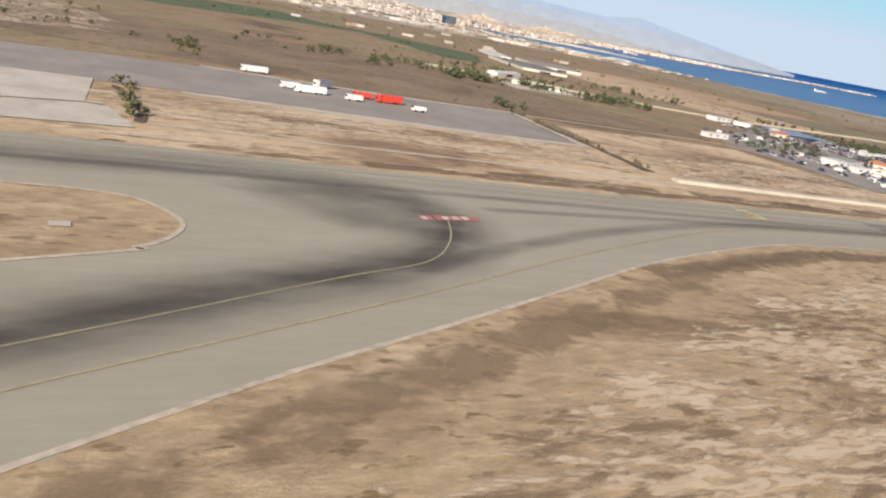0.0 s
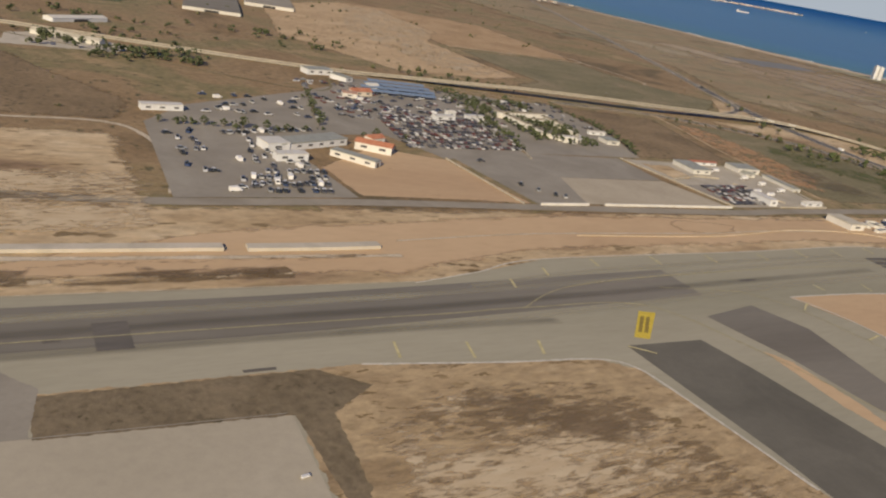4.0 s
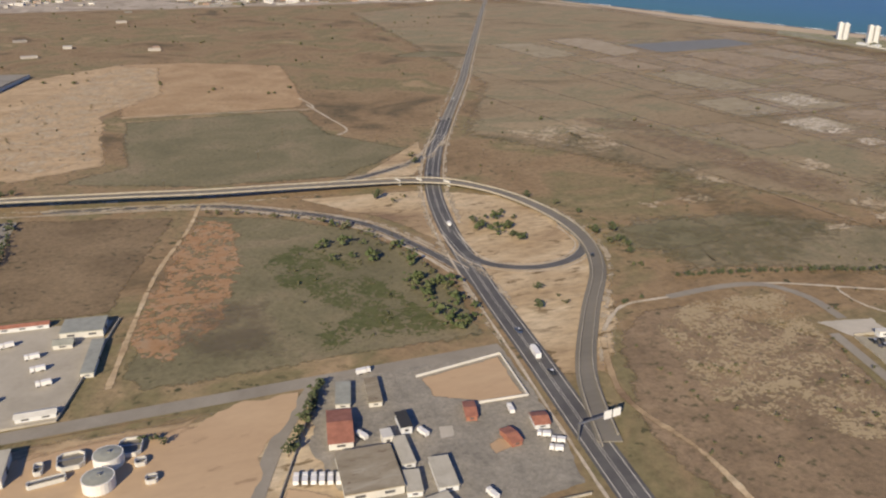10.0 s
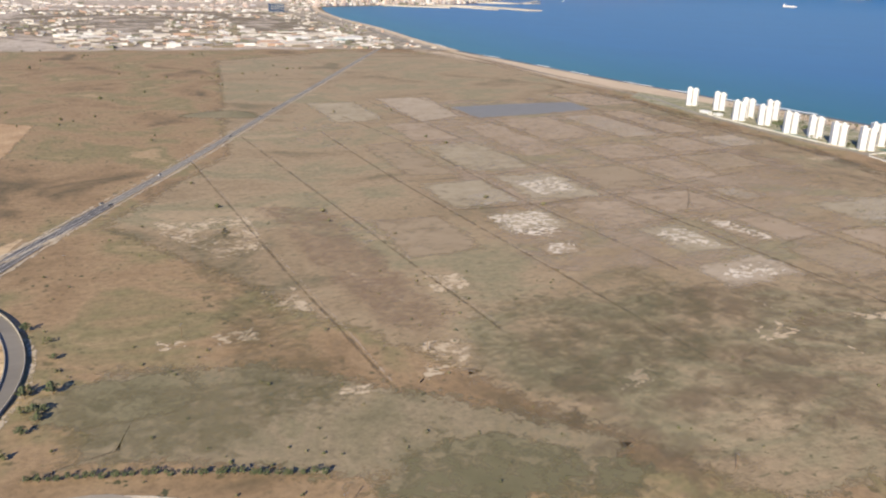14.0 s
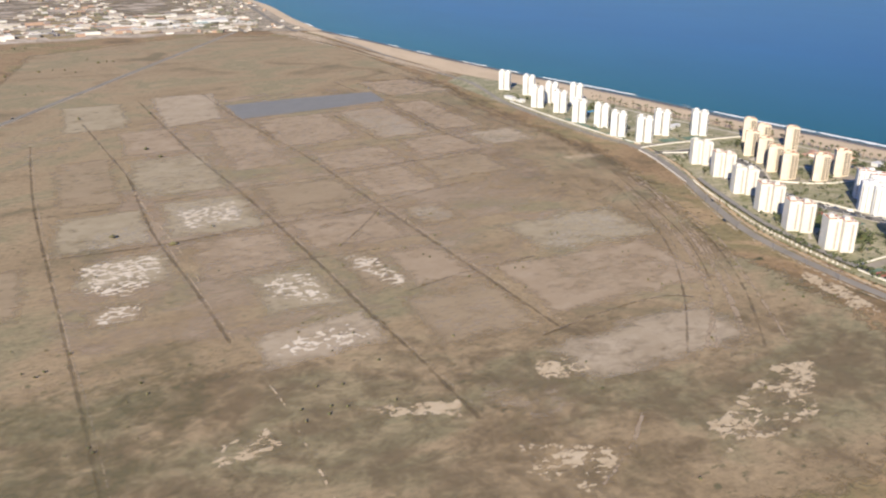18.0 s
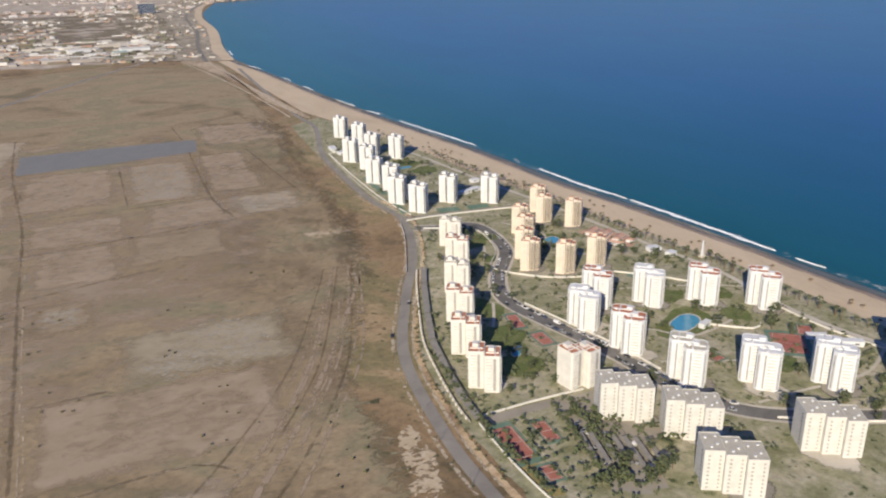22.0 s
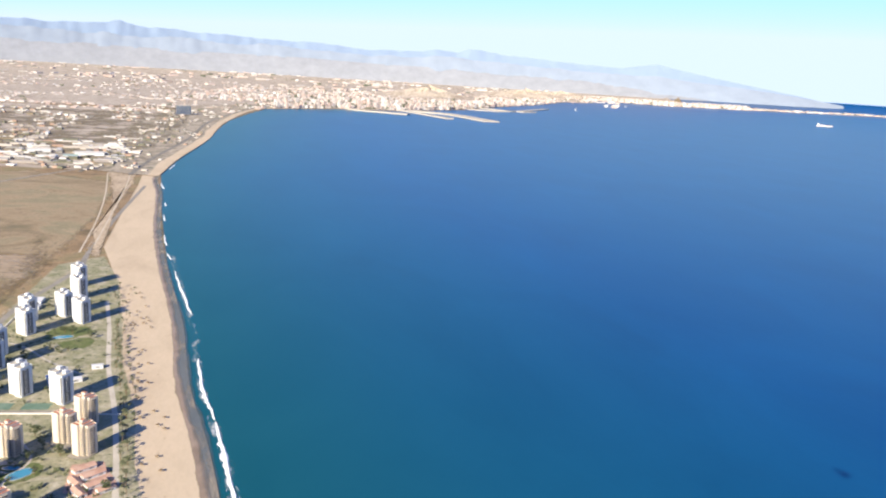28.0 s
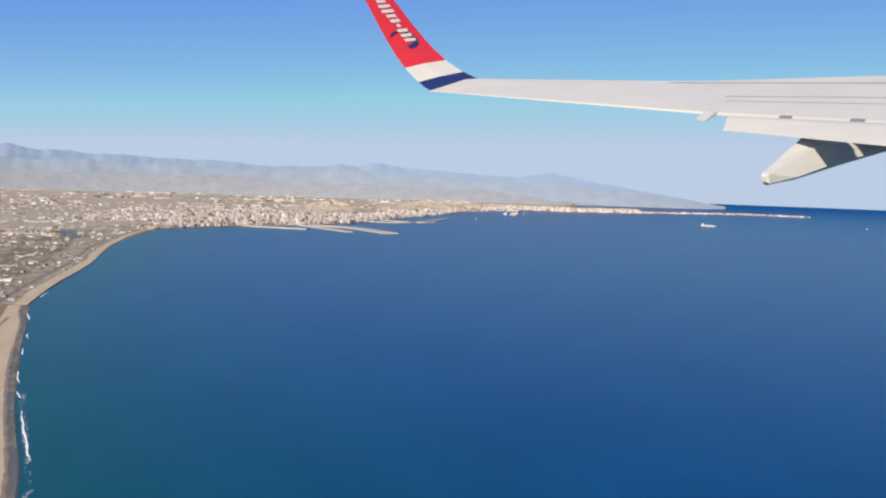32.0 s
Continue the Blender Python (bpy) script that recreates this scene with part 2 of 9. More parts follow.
pan_films = [flecks("thin skin of pan earth", [a, b, c], 9, 0.40, 6, (0.7, 1, 1), t, 0.82, 0.45, 7) for a, b, c, t in (
    ((0.29, 0.225, 0.145), (0.35, 0.275, 0.18), (0.38, 0.30, 0.20), 0), ((0.33, 0.275, 0.18), (0.39, 0.33, 0.225), (0.45, 0.385, 0.27), 40),
    ((0.33, 0.255, 0.17), (0.39, 0.305, 0.21), (0.44, 0.355, 0.255), 80), ((0.37, 0.30, 0.21), (0.43, 0.355, 0.255), (0.49, 0.41, 0.305), 20))]
SALT = [(0.54, 0.46, 0.34), (0.66, 0.58, 0.46), (0.74, 0.68, 0.56)]
salt_mats = [flecks("white salt flecks", SALT, 4.6, 0.66, 7, (0.8, 1.2, 1), 15, 0.88, 0.06, 1.5, 0.35),
             flecks("grey salt flecks", [(0.42, 0.37, 0.28), (0.54, 0.48, 0.38)], 3.6, 0.70, 9, (0.7, 1.2, 1), 20, 0.6, 0.12, 2, 0.45),
             flecks("pale pan soil flecks", [(0.37, 0.295, 0.205), (0.48, 0.395, 0.295)], 4.5, 0.76, 8, (0.5, 1, 1), 30, 0.5, 0.14, 3, 0.5)]
sandfleck_mat = flecks("pale sand flecks", [(0.44, 0.34, 0.22), (0.54, 0.44, 0.30), (0.60, 0.50, 0.36)], 3.5, 0.85, 5, (0.7, 1, 1), 10, 0.85, 0.06)
fieldfleck_mat = flecks("pale sand in dry grass", [(0.52, 0.40, 0.25), (0.60, 0.48, 0.32), (0.66, 0.55, 0.38)], 2.3, 0.775, 9, (0.4, 1.2, 1), -28, 0.85, 0.14)
turffleck_mat = flecks("brown turf flecks", [(0.20, 0.14, 0.08), (0.27, 0.195, 0.115)], 2.6, 0.86, 9, (0.35, 1.1, 1), -18, 0.6, 0.22)
orangefleck_mat = flecks("orange rubble flecks", [(0.36, 0.20, 0.10), (0.43, 0.26, 0.14), (0.42, 0.31, 0.20)], 3.2, 0.74, 4, strength=0.85, edge=0.10)
vergefleck_mat = flecks("pale verge gravel", [(0.40, 0.32, 0.21), (0.50, 0.42, 0.30), (0.56, 0.48, 0.36)], 4.0, 0.78, 4, strength=0.8, edge=0.12)
trackfleck_mat = flecks("worn grey-tan soil", [(0.34, 0.27, 0.185), (0.42, 0.345, 0.25)], 5.0, 0.72, 4, strength=0.6, edge=0.2)
reedfleck_mat = flecks("olive reed flecks", [(0.155, 0.142, 0.075), (0.195, 0.172, 0.095), (0.235, 0.20, 0.115)], 10.0, 0.74, 4, strength=0.6, edge=0.28)
greenfleck_mat = flecks("green weed flecks", [(0.07, 0.085, 0.03), (0.11, 0.12, 0.045), (0.15, 0.145, 0.07)], 3.0, 0.82, 6, strength=0.9)
garden_mat = earth("garden lawn", [(0.185, 0.185, 0.095), (0.25, 0.243, 0.142), (0.325, 0.30, 0.20), (0.41, 0.37, 0.275)], 18, 3.5, (0.05, 0.07, 0.025), 0.58)
lawn_mat = earth("watered lawn", [(0.08, 0.11, 0.035), (0.12, 0.145, 0.05), (0.17, 0.175, 0.08)], 12, 1.5, (0.04, 0.07, 0.02), 0.62)
beach_mat = earth("beach sand", [(0.46, 0.365, 0.25), (0.52, 0.42, 0.29), (0.555, 0.445, 0.31)], 60, 4, (0.40, 0.31, 0.21), 0.66, (1, 0.4, 1), 10, rough=0.9, lift=0.19)
wash_mat = flecks("spent wave film", [(0.10, 0.125, 0.14), (0.14, 0.16, 0.17)], 14, 0.45, 4, (1, 0.3, 1), 8, 0.85, 0.5)
wet_mat = earth("wet sand", [(0.22, 0.165, 0.11), (0.28, 0.21, 0.145), (0.33, 0.25, 0.175)], 20, 2, None, rough=0.45, lift=0.1)
taxi_mat = earth("weathered asphalt", [(0.29, 0.274, 0.20), (0.332, 0.31, 0.232), (0.37, 0.345, 0.262)], 50, 1.6, None, 0.6, (0.18, 1, 1), 2, rough=0.85, lift=0.15)
tarmac_mat = earth("darker asphalt", [(0.16, 0.145, 0.12), (0.195, 0.18, 0.15), (0.225, 0.205, 0.17)], 40, 1.6, None, 0.6, (0.15, 1, 1), 2, rough=0.85, lift=0.15)
rubber_mat = earth("rubber-stained asphalt", [(0.085, 0.078, 0.068), (0.115, 0.105, 0.092), (0.16, 0.145, 0.125)], 18, 1.6, None, 0.6, (0.3, 1, 1), 20, rough=0.8, lift=0.15)
apron_mat = earth("concrete apron", [(0.375, 0.335, 0.255), (0.405, 0.362, 0.28), (0.425, 0.382, 0.298)], 70, 3, None, rough=0.85, lift=0.1)
lot_mat = earth("car park asphalt", [(0.24, 0.218, 0.178), (0.28, 0.255, 0.21), (0.315, 0.29, 0.24)], 30, 1.5, None, rough=0.85, lift=0.1)
road_mat = earth("road asphalt", [(0.085, 0.082, 0.08), (0.11, 0.105, 0.10), (0.14, 0.135, 0.125)], 20, 1.2, None, rough=0.8, lift=0.1)
oldroad_mat = earth("faded road asphalt", [(0.25, 0.222, 0.175), (0.29, 0.26, 0.208), (0.33, 0.297, 0.24)], 25, 1.4, None, rough=0.85, lift=0.1)
gravel_mat = earth("pale gravel", [(0.45, 0.38, 0.28), (0.52, 0.45, 0.34), (0.60, 0.53, 0.42)], 15, 1.5, (0.3, 0.22, 0.14), 0.62)
pave_mat = earth("pale paving", [(0.42, 0.38, 0.31), (0.48, 0.44, 0.36), (0.54, 0.49, 0.41)], 15, 1.2, None, lift=0.1)
salmon_mat = earth("salmon tile terrace", [(0.38, 0.22, 0.16), (0.46, 0.29, 0.215), (0.50, 0.35, 0.27)], 6, 0.7, None, lift=0.2)
court_mat = earth("red sports court", [(0.30, 0.11, 0.085), (0.35, 0.135, 0.10), (0.39, 0.165, 0.125)], 10, 1, None, lift=0.05)
courtg_mat = earth("green court border", [(0.10, 0.17, 0.12), (0.13, 0.20, 0.15), (0.16, 0.23, 0.17)], 10, 1, None, lift=0.05)
terra_mat = earth("terracotta tile", [(0.36, 0.145, 0.085), (0.43, 0.18, 0.105), (0.48, 0.22, 0.14)], 6, 0.7, None, lift=0.3)
roofgrey_mat = earth("sandy roof felt", [(0.40, 0.37, 0.30), (0.46, 0.43, 0.35), (0.51, 0.48, 0.40)], 8, 0.8, None, lift=0.1)
white_mat = plain("white plaster", (0.63, 0.64, 0.64), 0.75, vary=0.12, size=6)
cream_mat = plain("cream plaster", (0.635, 0.615, 0.56), 0.75, vary=0.14, size=6)
tanwall_mat = plain("tan plaster", (0.62, 0.55, 0.45), 0.75, vary=0.16, size=6)
greywall_mat = plain("pale grey concrete wall", (0.58, 0.565, 0.515), 0.8, vary=0.15, size=5)
# darker grey that puts the shade of recessed loggias into the colour
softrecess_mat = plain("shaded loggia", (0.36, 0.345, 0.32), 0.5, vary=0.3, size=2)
dykefleck_mat = flecks("broken dark dyke earth", [(0.125, 0.095, 0.058), (0.18, 0.138, 0.085)], 7, 0.60, 4, strength=0.5, edge=0.3)
dyke_mat = earth("dark dyke earth", [(0.10, 0.075, 0.045), (0.14, 0.105, 0.065)], 12, 2, None)
# dark glass colour that also holds the shade of its recess
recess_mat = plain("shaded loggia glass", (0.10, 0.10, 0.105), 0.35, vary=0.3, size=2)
slab_mat = plain("balcony slab", (0.60, 0.585, 0.54), 0.75, vary=0.2, size=3)
tanslab_mat = plain("tan balcony slab", (0.60, 0.51, 0.39), 0.75, vary=0.2, size=3)
rustroof_mat = earth("rust-stained sheet roof", [(0.22, 0.18, 0.12), (0.30, 0.255, 0.18), (0.38, 0.34, 0.26)], 5, 0.8, (0.16, 0.11, 0.07), 0.6, (0.3, 1, 1), 80, rough=0.7, lift=0.1)
shelter_mat = plain("dusty grey shelter sheet", (0.25, 0.235, 0.205), 0.7, vary=0.25, size=4)
shedroof_mat = plain("grey-green sheet roof", (0.33, 0.335, 0.285), 0.55, vary=0.25, size=4)
whiteroof_mat = plain("white sheet roof", (0.62, 0.60, 0.54), 0.5, vary=0.15, size=4)
redroof_mat = plain("faded red sheet roof", (0.38, 0.165, 0.11), 0.65, vary=0.35, size=3)
blueroof_mat = plain("blue shade panel", (0.20, 0.27, 0.36), 0.45, vary=0.2, size=3)
tankwall_mat = plain("white tank paint", (0.75, 0.73, 0.68), 0.5, vary=0.15, size=2)
metal_mat = plain("galvanised steel", (0.45, 0.45, 0.44), 0.4, 0.8)
dark_mat = plain("dark opening", (0.05, 0.048, 0.045), 0.6)
tyre_mat = plain("tyre rubber", (0.025, 0.025, 0.025), 0.9)
glass_mat = plain("dark window glass", (0.03, 0.035, 0.04), 0.12)
guide_mat = plain("faded guide line", (0.40, 0.365, 0.22), 0.8, vary=0.4, size=1.5)
edge_mat = plain("sandy paving edge", (0.52, 0.45, 0.34), 0.9, vary=0.4, size=2.5)
ochre_mat = plain("worn dark ochre lettering", (0.30, 0.22, 0.05), 0.7, vary=0.3, size=1.2)
signyellow_mat = plain("bright yellow panel paint", (0.66, 0.50, 0.07), 0.7, vary=0.25, size=1.2)
yellow_mat = plain("yellow marking paint", (0.55, 0.49, 0.27), 0.75, vary=0.4, size=1.2)
parapet_mat = plain("dusty concrete parapet", (0.40, 0.36, 0.29), 0.85, vary=0.3, size=4)
paleline_mat = plain("worn white line", (0.60, 0.57, 0.49), 0.8, vary=0.4, size=1.5)
fadedred_mat = plain("faded red marking", (0.46, 0.31, 0.25), 0.8, vary=0.35, size=1.5)
redpaint_mat = plain("red marking paint", (0.44, 0.17, 0.14), 0.75, vary=0.4, size=1.0)
vehicle_red = plain("red vehicle paint", (0.55, 0.06, 0.04), 0.35, vary=0.15)
vehicle_white = plain("white vehicle paint", (0.78, 0.77, 0.74), 0.35, vary=0.1)
car_mat = plain("car paint", (0.70, 0.70, 0.69), 0.3, 0.1, 0.08, 2.0,
                ((0.04, 0.045, 0.055), (0.32, 0.33, 0.34), (0.05, 0.055, 0.06), (0.06, 0.09, 0.17), (0.55, 0.55, 0.54), (0.12, 0.12, 0.13), (0.25, 0.035, 0.03)))
darkcar_mat = islands("packed cars paint", [(0.05, 0.052, 0.06), (0.09, 0.09, 0.095), (0.50, 0.50, 0.50), (0.04, 0.042, 0.05), (0.16, 0.16, 0.165), (0.06, 0.065, 0.09), (0.07, 0.06, 0.06), (0.12, 0.045, 0.04), (0.28, 0.28, 0.28)], 0.4)
city_mat = islands("distant plaster", [(0.54, 0.47, 0.42), (0.49, 0.38, 0.33), (0.62, 0.58, 0.54), (0.42, 0.35, 0.31), (0.55, 0.51, 0.48), (0.42, 0.40, 0.39), (0.70, 0.68, 0.65), (0.52, 0.42, 0.37), (0.31, 0.28, 0.25), (0.12, 0.13, 0.09)])
industry_mat = islands("distant sheds", [(0.56, 0.54, 0.50), (0.46, 0.42, 0.37), (0.34, 0.31, 0.28), (0.68, 0.66, 0.62), (0.40, 0.28, 0.21), (0.50, 0.47, 0.42), (0.26, 0.25, 0.23), (0.16, 0.16, 0.11), (0.20, 0.17, 0.12)])
leaf_mat = islands("leaves", [(0.055, 0.07, 0.03), (0.072, 0.087, 0.038), (0.092, 0.104, 0.05), (0.062, 0.07, 0.038)], 0.8)
drybush_mat = islands("dry bush leaves", [(0.10, 0.10, 0.045), (0.13, 0.12, 0.06), (0.075, 0.08, 0.035)], 0.8)
bark_mat = plain("bark", (0.16, 0.11, 0.07), 0.9, vary=0.3, size=0.6)
pool_mat = plain("pool water", (0.07, 0.28, 0.42), 0.08, vary=0.15, size=3)
foam_mat = plain("sea foam", (0.80, 0.82, 0.82), 0.7, vary=0.2, size=2)
pond_mat = plain("still shallow water", (0.21, 0.205, 0.185), 0.65, vary=0.15, size=20)
# distance haze is painted into these hill colours as pale blue-grey
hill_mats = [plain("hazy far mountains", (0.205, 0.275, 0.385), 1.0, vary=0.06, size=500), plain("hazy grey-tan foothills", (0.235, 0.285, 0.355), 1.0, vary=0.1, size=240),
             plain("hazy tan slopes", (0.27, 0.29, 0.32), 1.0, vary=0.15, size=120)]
# plain colours are lightened and greyed to stand in for distance haze
plain_mat = earth("hazy coastal plain", [(0.29, 0.24, 0.185), (0.39, 0.33, 0.26), (0.47, 0.405, 0.325), (0.33, 0.28, 0.215), (0.42, 0.36, 0.285)], 160, 22, (0.20, 0.18, 0.12), 0.58)

# sea: blue over depth, green over the sandy shallows
sea_mat, n, l, b = material("sea water", 0.28)
att = n.new("ShaderNodeAttribute")
att.attribute_name = "offshore"
pos = position(n, l, (1, 0.5, 1), 25)
swell = noise_node(n, l, pos, 1 / (160 * SCALE), 5, 0.6, 0.5)
deep = ramp_node(n, l, swell, [(0.3, (0.0015, 0.056, 0.172)), (0.7, (0.002, 0.071, 0.208))])
shallow = ramp_node(n, l, swell, [(0.3, (0.006, 0.080, 0.104)), (0.7, (0.010, 0.095, 0.118))])
l.new(mix_node(n, l, ramp_node(n, l, att.outputs["Fac"], [(0.0, grey(0)), (0.35, grey(0.45)), (1.0, grey(1))]), shallow, deep), b.inputs["Base Color"])
ripple = noise_node(n, l, position(n, l, (1, 0.45, 1), 40), 1 / (9 * SCALE), 4, 0.6)
bump_node(n, l, b, ripple, 0.06, 0.8 * SCALE)
b.inputs["Specular IOR Level"].default_value = 0.06

# ---- building tools ----


class Solid:
    """Corners and faces of one mesh, in metres of the plan."""

    def __init__(self):
        self.v, self.f = [], []

    def add(self, verts, faces):
        k = len(self.v)
        self.v += verts
        self.f += [[k + i for i in f] for f in faces]
        return self

    def prism(self, pts, z0, z1, inset=0.0):
        n = len(pts)
        cx, cy = sum(p[0] for p in pts) / n, sum(p[1] for p in pts) / n
        top = [(cx + (x - cx) * (1 - inset), cy + (y - cy) * (1 - inset), z1) for x, y in pts]
        return self.add([(x, y, z0) for x, y in pts] + top,
                        [list(range(n))[::-1], list(range(n, 2 * n))] + [[i, (i + 1) % n, n + (i + 1) % n, n + i] for i in range(n)])

    def box(self, cx, cy, z0, sx, sy, h, turn=0.0, inset=0.0):
        c, s = math.cos(radians(turn)), math.sin(radians(turn))
        return self.prism([(cx + c * x - s * y, cy + s * x + c * y) for x, y in
                           ((-sx / 2, -sy / 2), (sx / 2, -sy / 2), (sx / 2, sy / 2), (-sx / 2, sy / 2))], z0, z0 + h, inset)

    def drum(self, cx, cy, z0, r, h, n=14, inset=0.0):
        return self.prism([(cx + r * math.cos(6.2832 * i / n), cy + r * math.sin(6.2832 * i / n)) for i in range(n)], z0, z0 + h, inset)

    def gable(self, cx, cy, z0, sx, sy, h, turn=0.0):
        c, s = math.cos(radians(turn)), math.sin(radians(turn))
        p = [(cx + c * x - s * y, cy + s * x + c * y, z0 + z) for x, y, z in
             ((-sx / 2, -sy / 2, 0), (sx / 2, -sy / 2, 0), (sx / 2, sy / 2, 0), (-sx / 2, sy / 2, 0), (-sx / 2, 0, h), (sx / 2, 0, h))]
        return self.add(p, [[0, 1, 5, 4], [2, 3, 4, 5], [1, 2, 5], [3, 0, 4], [3, 2, 1, 0]])

    def mesh(self, name):
        me = bpy.data.meshes.new(name)
        me.from_pydata([(x * SCALE, y * SCALE, z * SCALE) for x, y, z in self.v], [], self.f)
        return me


def thing(name, x, y, z=0.0, turn=0.0, label="", category="", group="", kind=""):
    ob = new(name)
    ob.empty_display_size = 0.3
    ob.matrix_basis = pose(x * SCALE, y * SCALE, z * SCALE, 0, 0, turn)
    return tagged(ob, label, category, group, kind)


def part(name, solid, mat, parent=None, label="", at=None):
    """One mesh object, under a thing or a part; at: its own pose in the parent."""
    me = solid if isinstance(solid, bpy.types.Mesh) else solid.mesh(name)
    if not me.materials:
        me.materials.append(mat)
    ob = new(name, me)
    if parent:
        ob.parent = parent
    if at is not None:
        ob.matrix_basis = pose(at[0] * SCALE, at[1] * SCALE, at[2] * SCALE, 0, 0, at[3] if len(at) > 3 else 0)
    if label:
        ob["label"] = label
    return ob


def place(m, x, y, z=0.0, turn=0.0):
    return copy_thing(m, pose(x * SCALE, y * SCALE, z * SCALE, 0, 0, turn))


def curve_through(pts, step=6.0):
    """Points along a smooth line through pts."""
    out = []
    for i in range(len(pts) - 1):
        p0, p1, p2, p3 = (np.array(pts[min(max(j, 0), len(pts) - 1)], float) for j in (i - 1, i, i + 1, i + 2))
        n = max(2, int(np.linalg.norm(p2 - p1) / step))
        for k in range(n):
            u = k / n
            out.append(0.5 * (2 * p1 + (p2 - p0) * u + (2 * p0 - 5 * p1 + 4 * p2 - p3) * u * u + (3 * p1 - p0 - 3 * p2 + p3) * u ** 3))
    return out + [np.array(pts[-1], float)]


LAND = 0.45                 # height of the open land over the sea
LEVEL = [0.0, 0.0, 0.0]


def stage(low, high):
    """Following sheets lie one over the other between these heights above the land, in metres of the scene."""
    LEVEL[:] = [low + LAND * SCALE, low + LAND * SCALE, high + LAND * SCALE]


def level():
    LEVEL[0] += 0.0007
    if LEVEL[0] > LEVEL[2]:
        LEVEL[0] = LEVEL[1] + 0.0007
    return LEVEL[0]


def sheet(name, pts, mat, label="", ragged=0.0, kind="structure", category="", smooth=False, grain=8.0, z=None, thick=0.0, soft=0.0):
    """A patch of ground cover or paving; ragged: metres by which its edge wanders; soft: metres over which it thins out."""
    if smooth:
        pts = [tuple(p) for p in curve_through(list(pts) + [pts[0]], grain)][:-1]
    n = len(pts)
    area = sum(pts[i][0] * pts[(i + 1) % n][1] - pts[(i + 1) % n][0] * pts[i][1] for i in range(n))
    if area < 0:
        pts = list(pts)[::-1]
    if soft and smooth:
        cx, cy = sum(p[0] for p in pts) / n, sum(p[1] for p in pts) / n
        core = [(cx + (x - cx) * 0.45, cy + (y - cy) * 0.45) for x, y in pts]
    elif soft:
        core = []
        reach = 0.5 * abs(area) / sum(math.hypot(pts[i][0] - pts[i - 1][0], pts[i][1] - pts[i - 1][1]) for i in range(n))
        ragged = min(ragged, reach * 0.35)
        for i in range(n):
            (xa, ya), (xb, yb), (xc, yc) = pts[i - 1], pts[i], pts[(i + 1) % n]
            u, v = Vector((xb - xa, yb - ya)).normalized(), Vector((xc - xb, yc - yb)).normalized()
            m = Vector((-u.y - v.y, u.x + v.x))
            m = m.normalized() if m.length > 0.2 else Vector((-u.y, u.x))
            k = min(soft + ragged, reach) / max(0.55, m.dot(Vector((-u.y, u.x))))
            core.append((xb + m.x * k, yb + m.y * k))
    outer, inner = [], []
    for i in range(n):
        (x0, y0), (x1, y1) = pts[i], pts[(i + 1) % n]
        k = max(1, int(math.hypot(x1 - x0, y1 - y0) / (ragged * 1.5))) if ragged else 1
        for q in range(k):
            x, y = x0 + (x1 - x0) * q / k, y0 + (y1 - y0) * q / k
            if ragged:
                d = [sum(noise.noise(Vector((x / (ragged * s_), y / (ragged * s_), w))) * g for s_, g in ((6, 1.0), (2.2, 0.6))) for w in (3.7, 9.1)]
                x, y = x + d[0] * ragged * 1.6, y + d[1] * ragged * 1.6
            outer.append((x, y))
            if soft:
                a, b = core[i], core[(i + 1) % n]
                inner.append((a[0] + (b[0] - a[0]) * q / k, a[1] + (b[1] - a[1]) * q / k))
    z = (level() if z is None else z) / SCALE
    s = Solid()
    m = len(outer)
    if thick:
        s.prism(outer, z - 0.05, z + thick)
    elif soft:
        s.add([(x, y, z) for x, y in outer] + [(x, y, z + 0.0006) for x, y in inner], [[i, (i + 1) % m, m + (i + 1) % m, m + i] for i in range(m)] + [list(range(m, 2 * m))])
    else:
        s.add([(x, y, z) for x, y in outer], [list(range(m))])
    ob = part(name, s, mat)
    if soft:
        thin = ob.data.attributes.new("thin", "FLOAT", "POINT")
        for i in range(m):
            thin.data[i].value = 1.0
    return tagged(ob, label, category, "", kind)


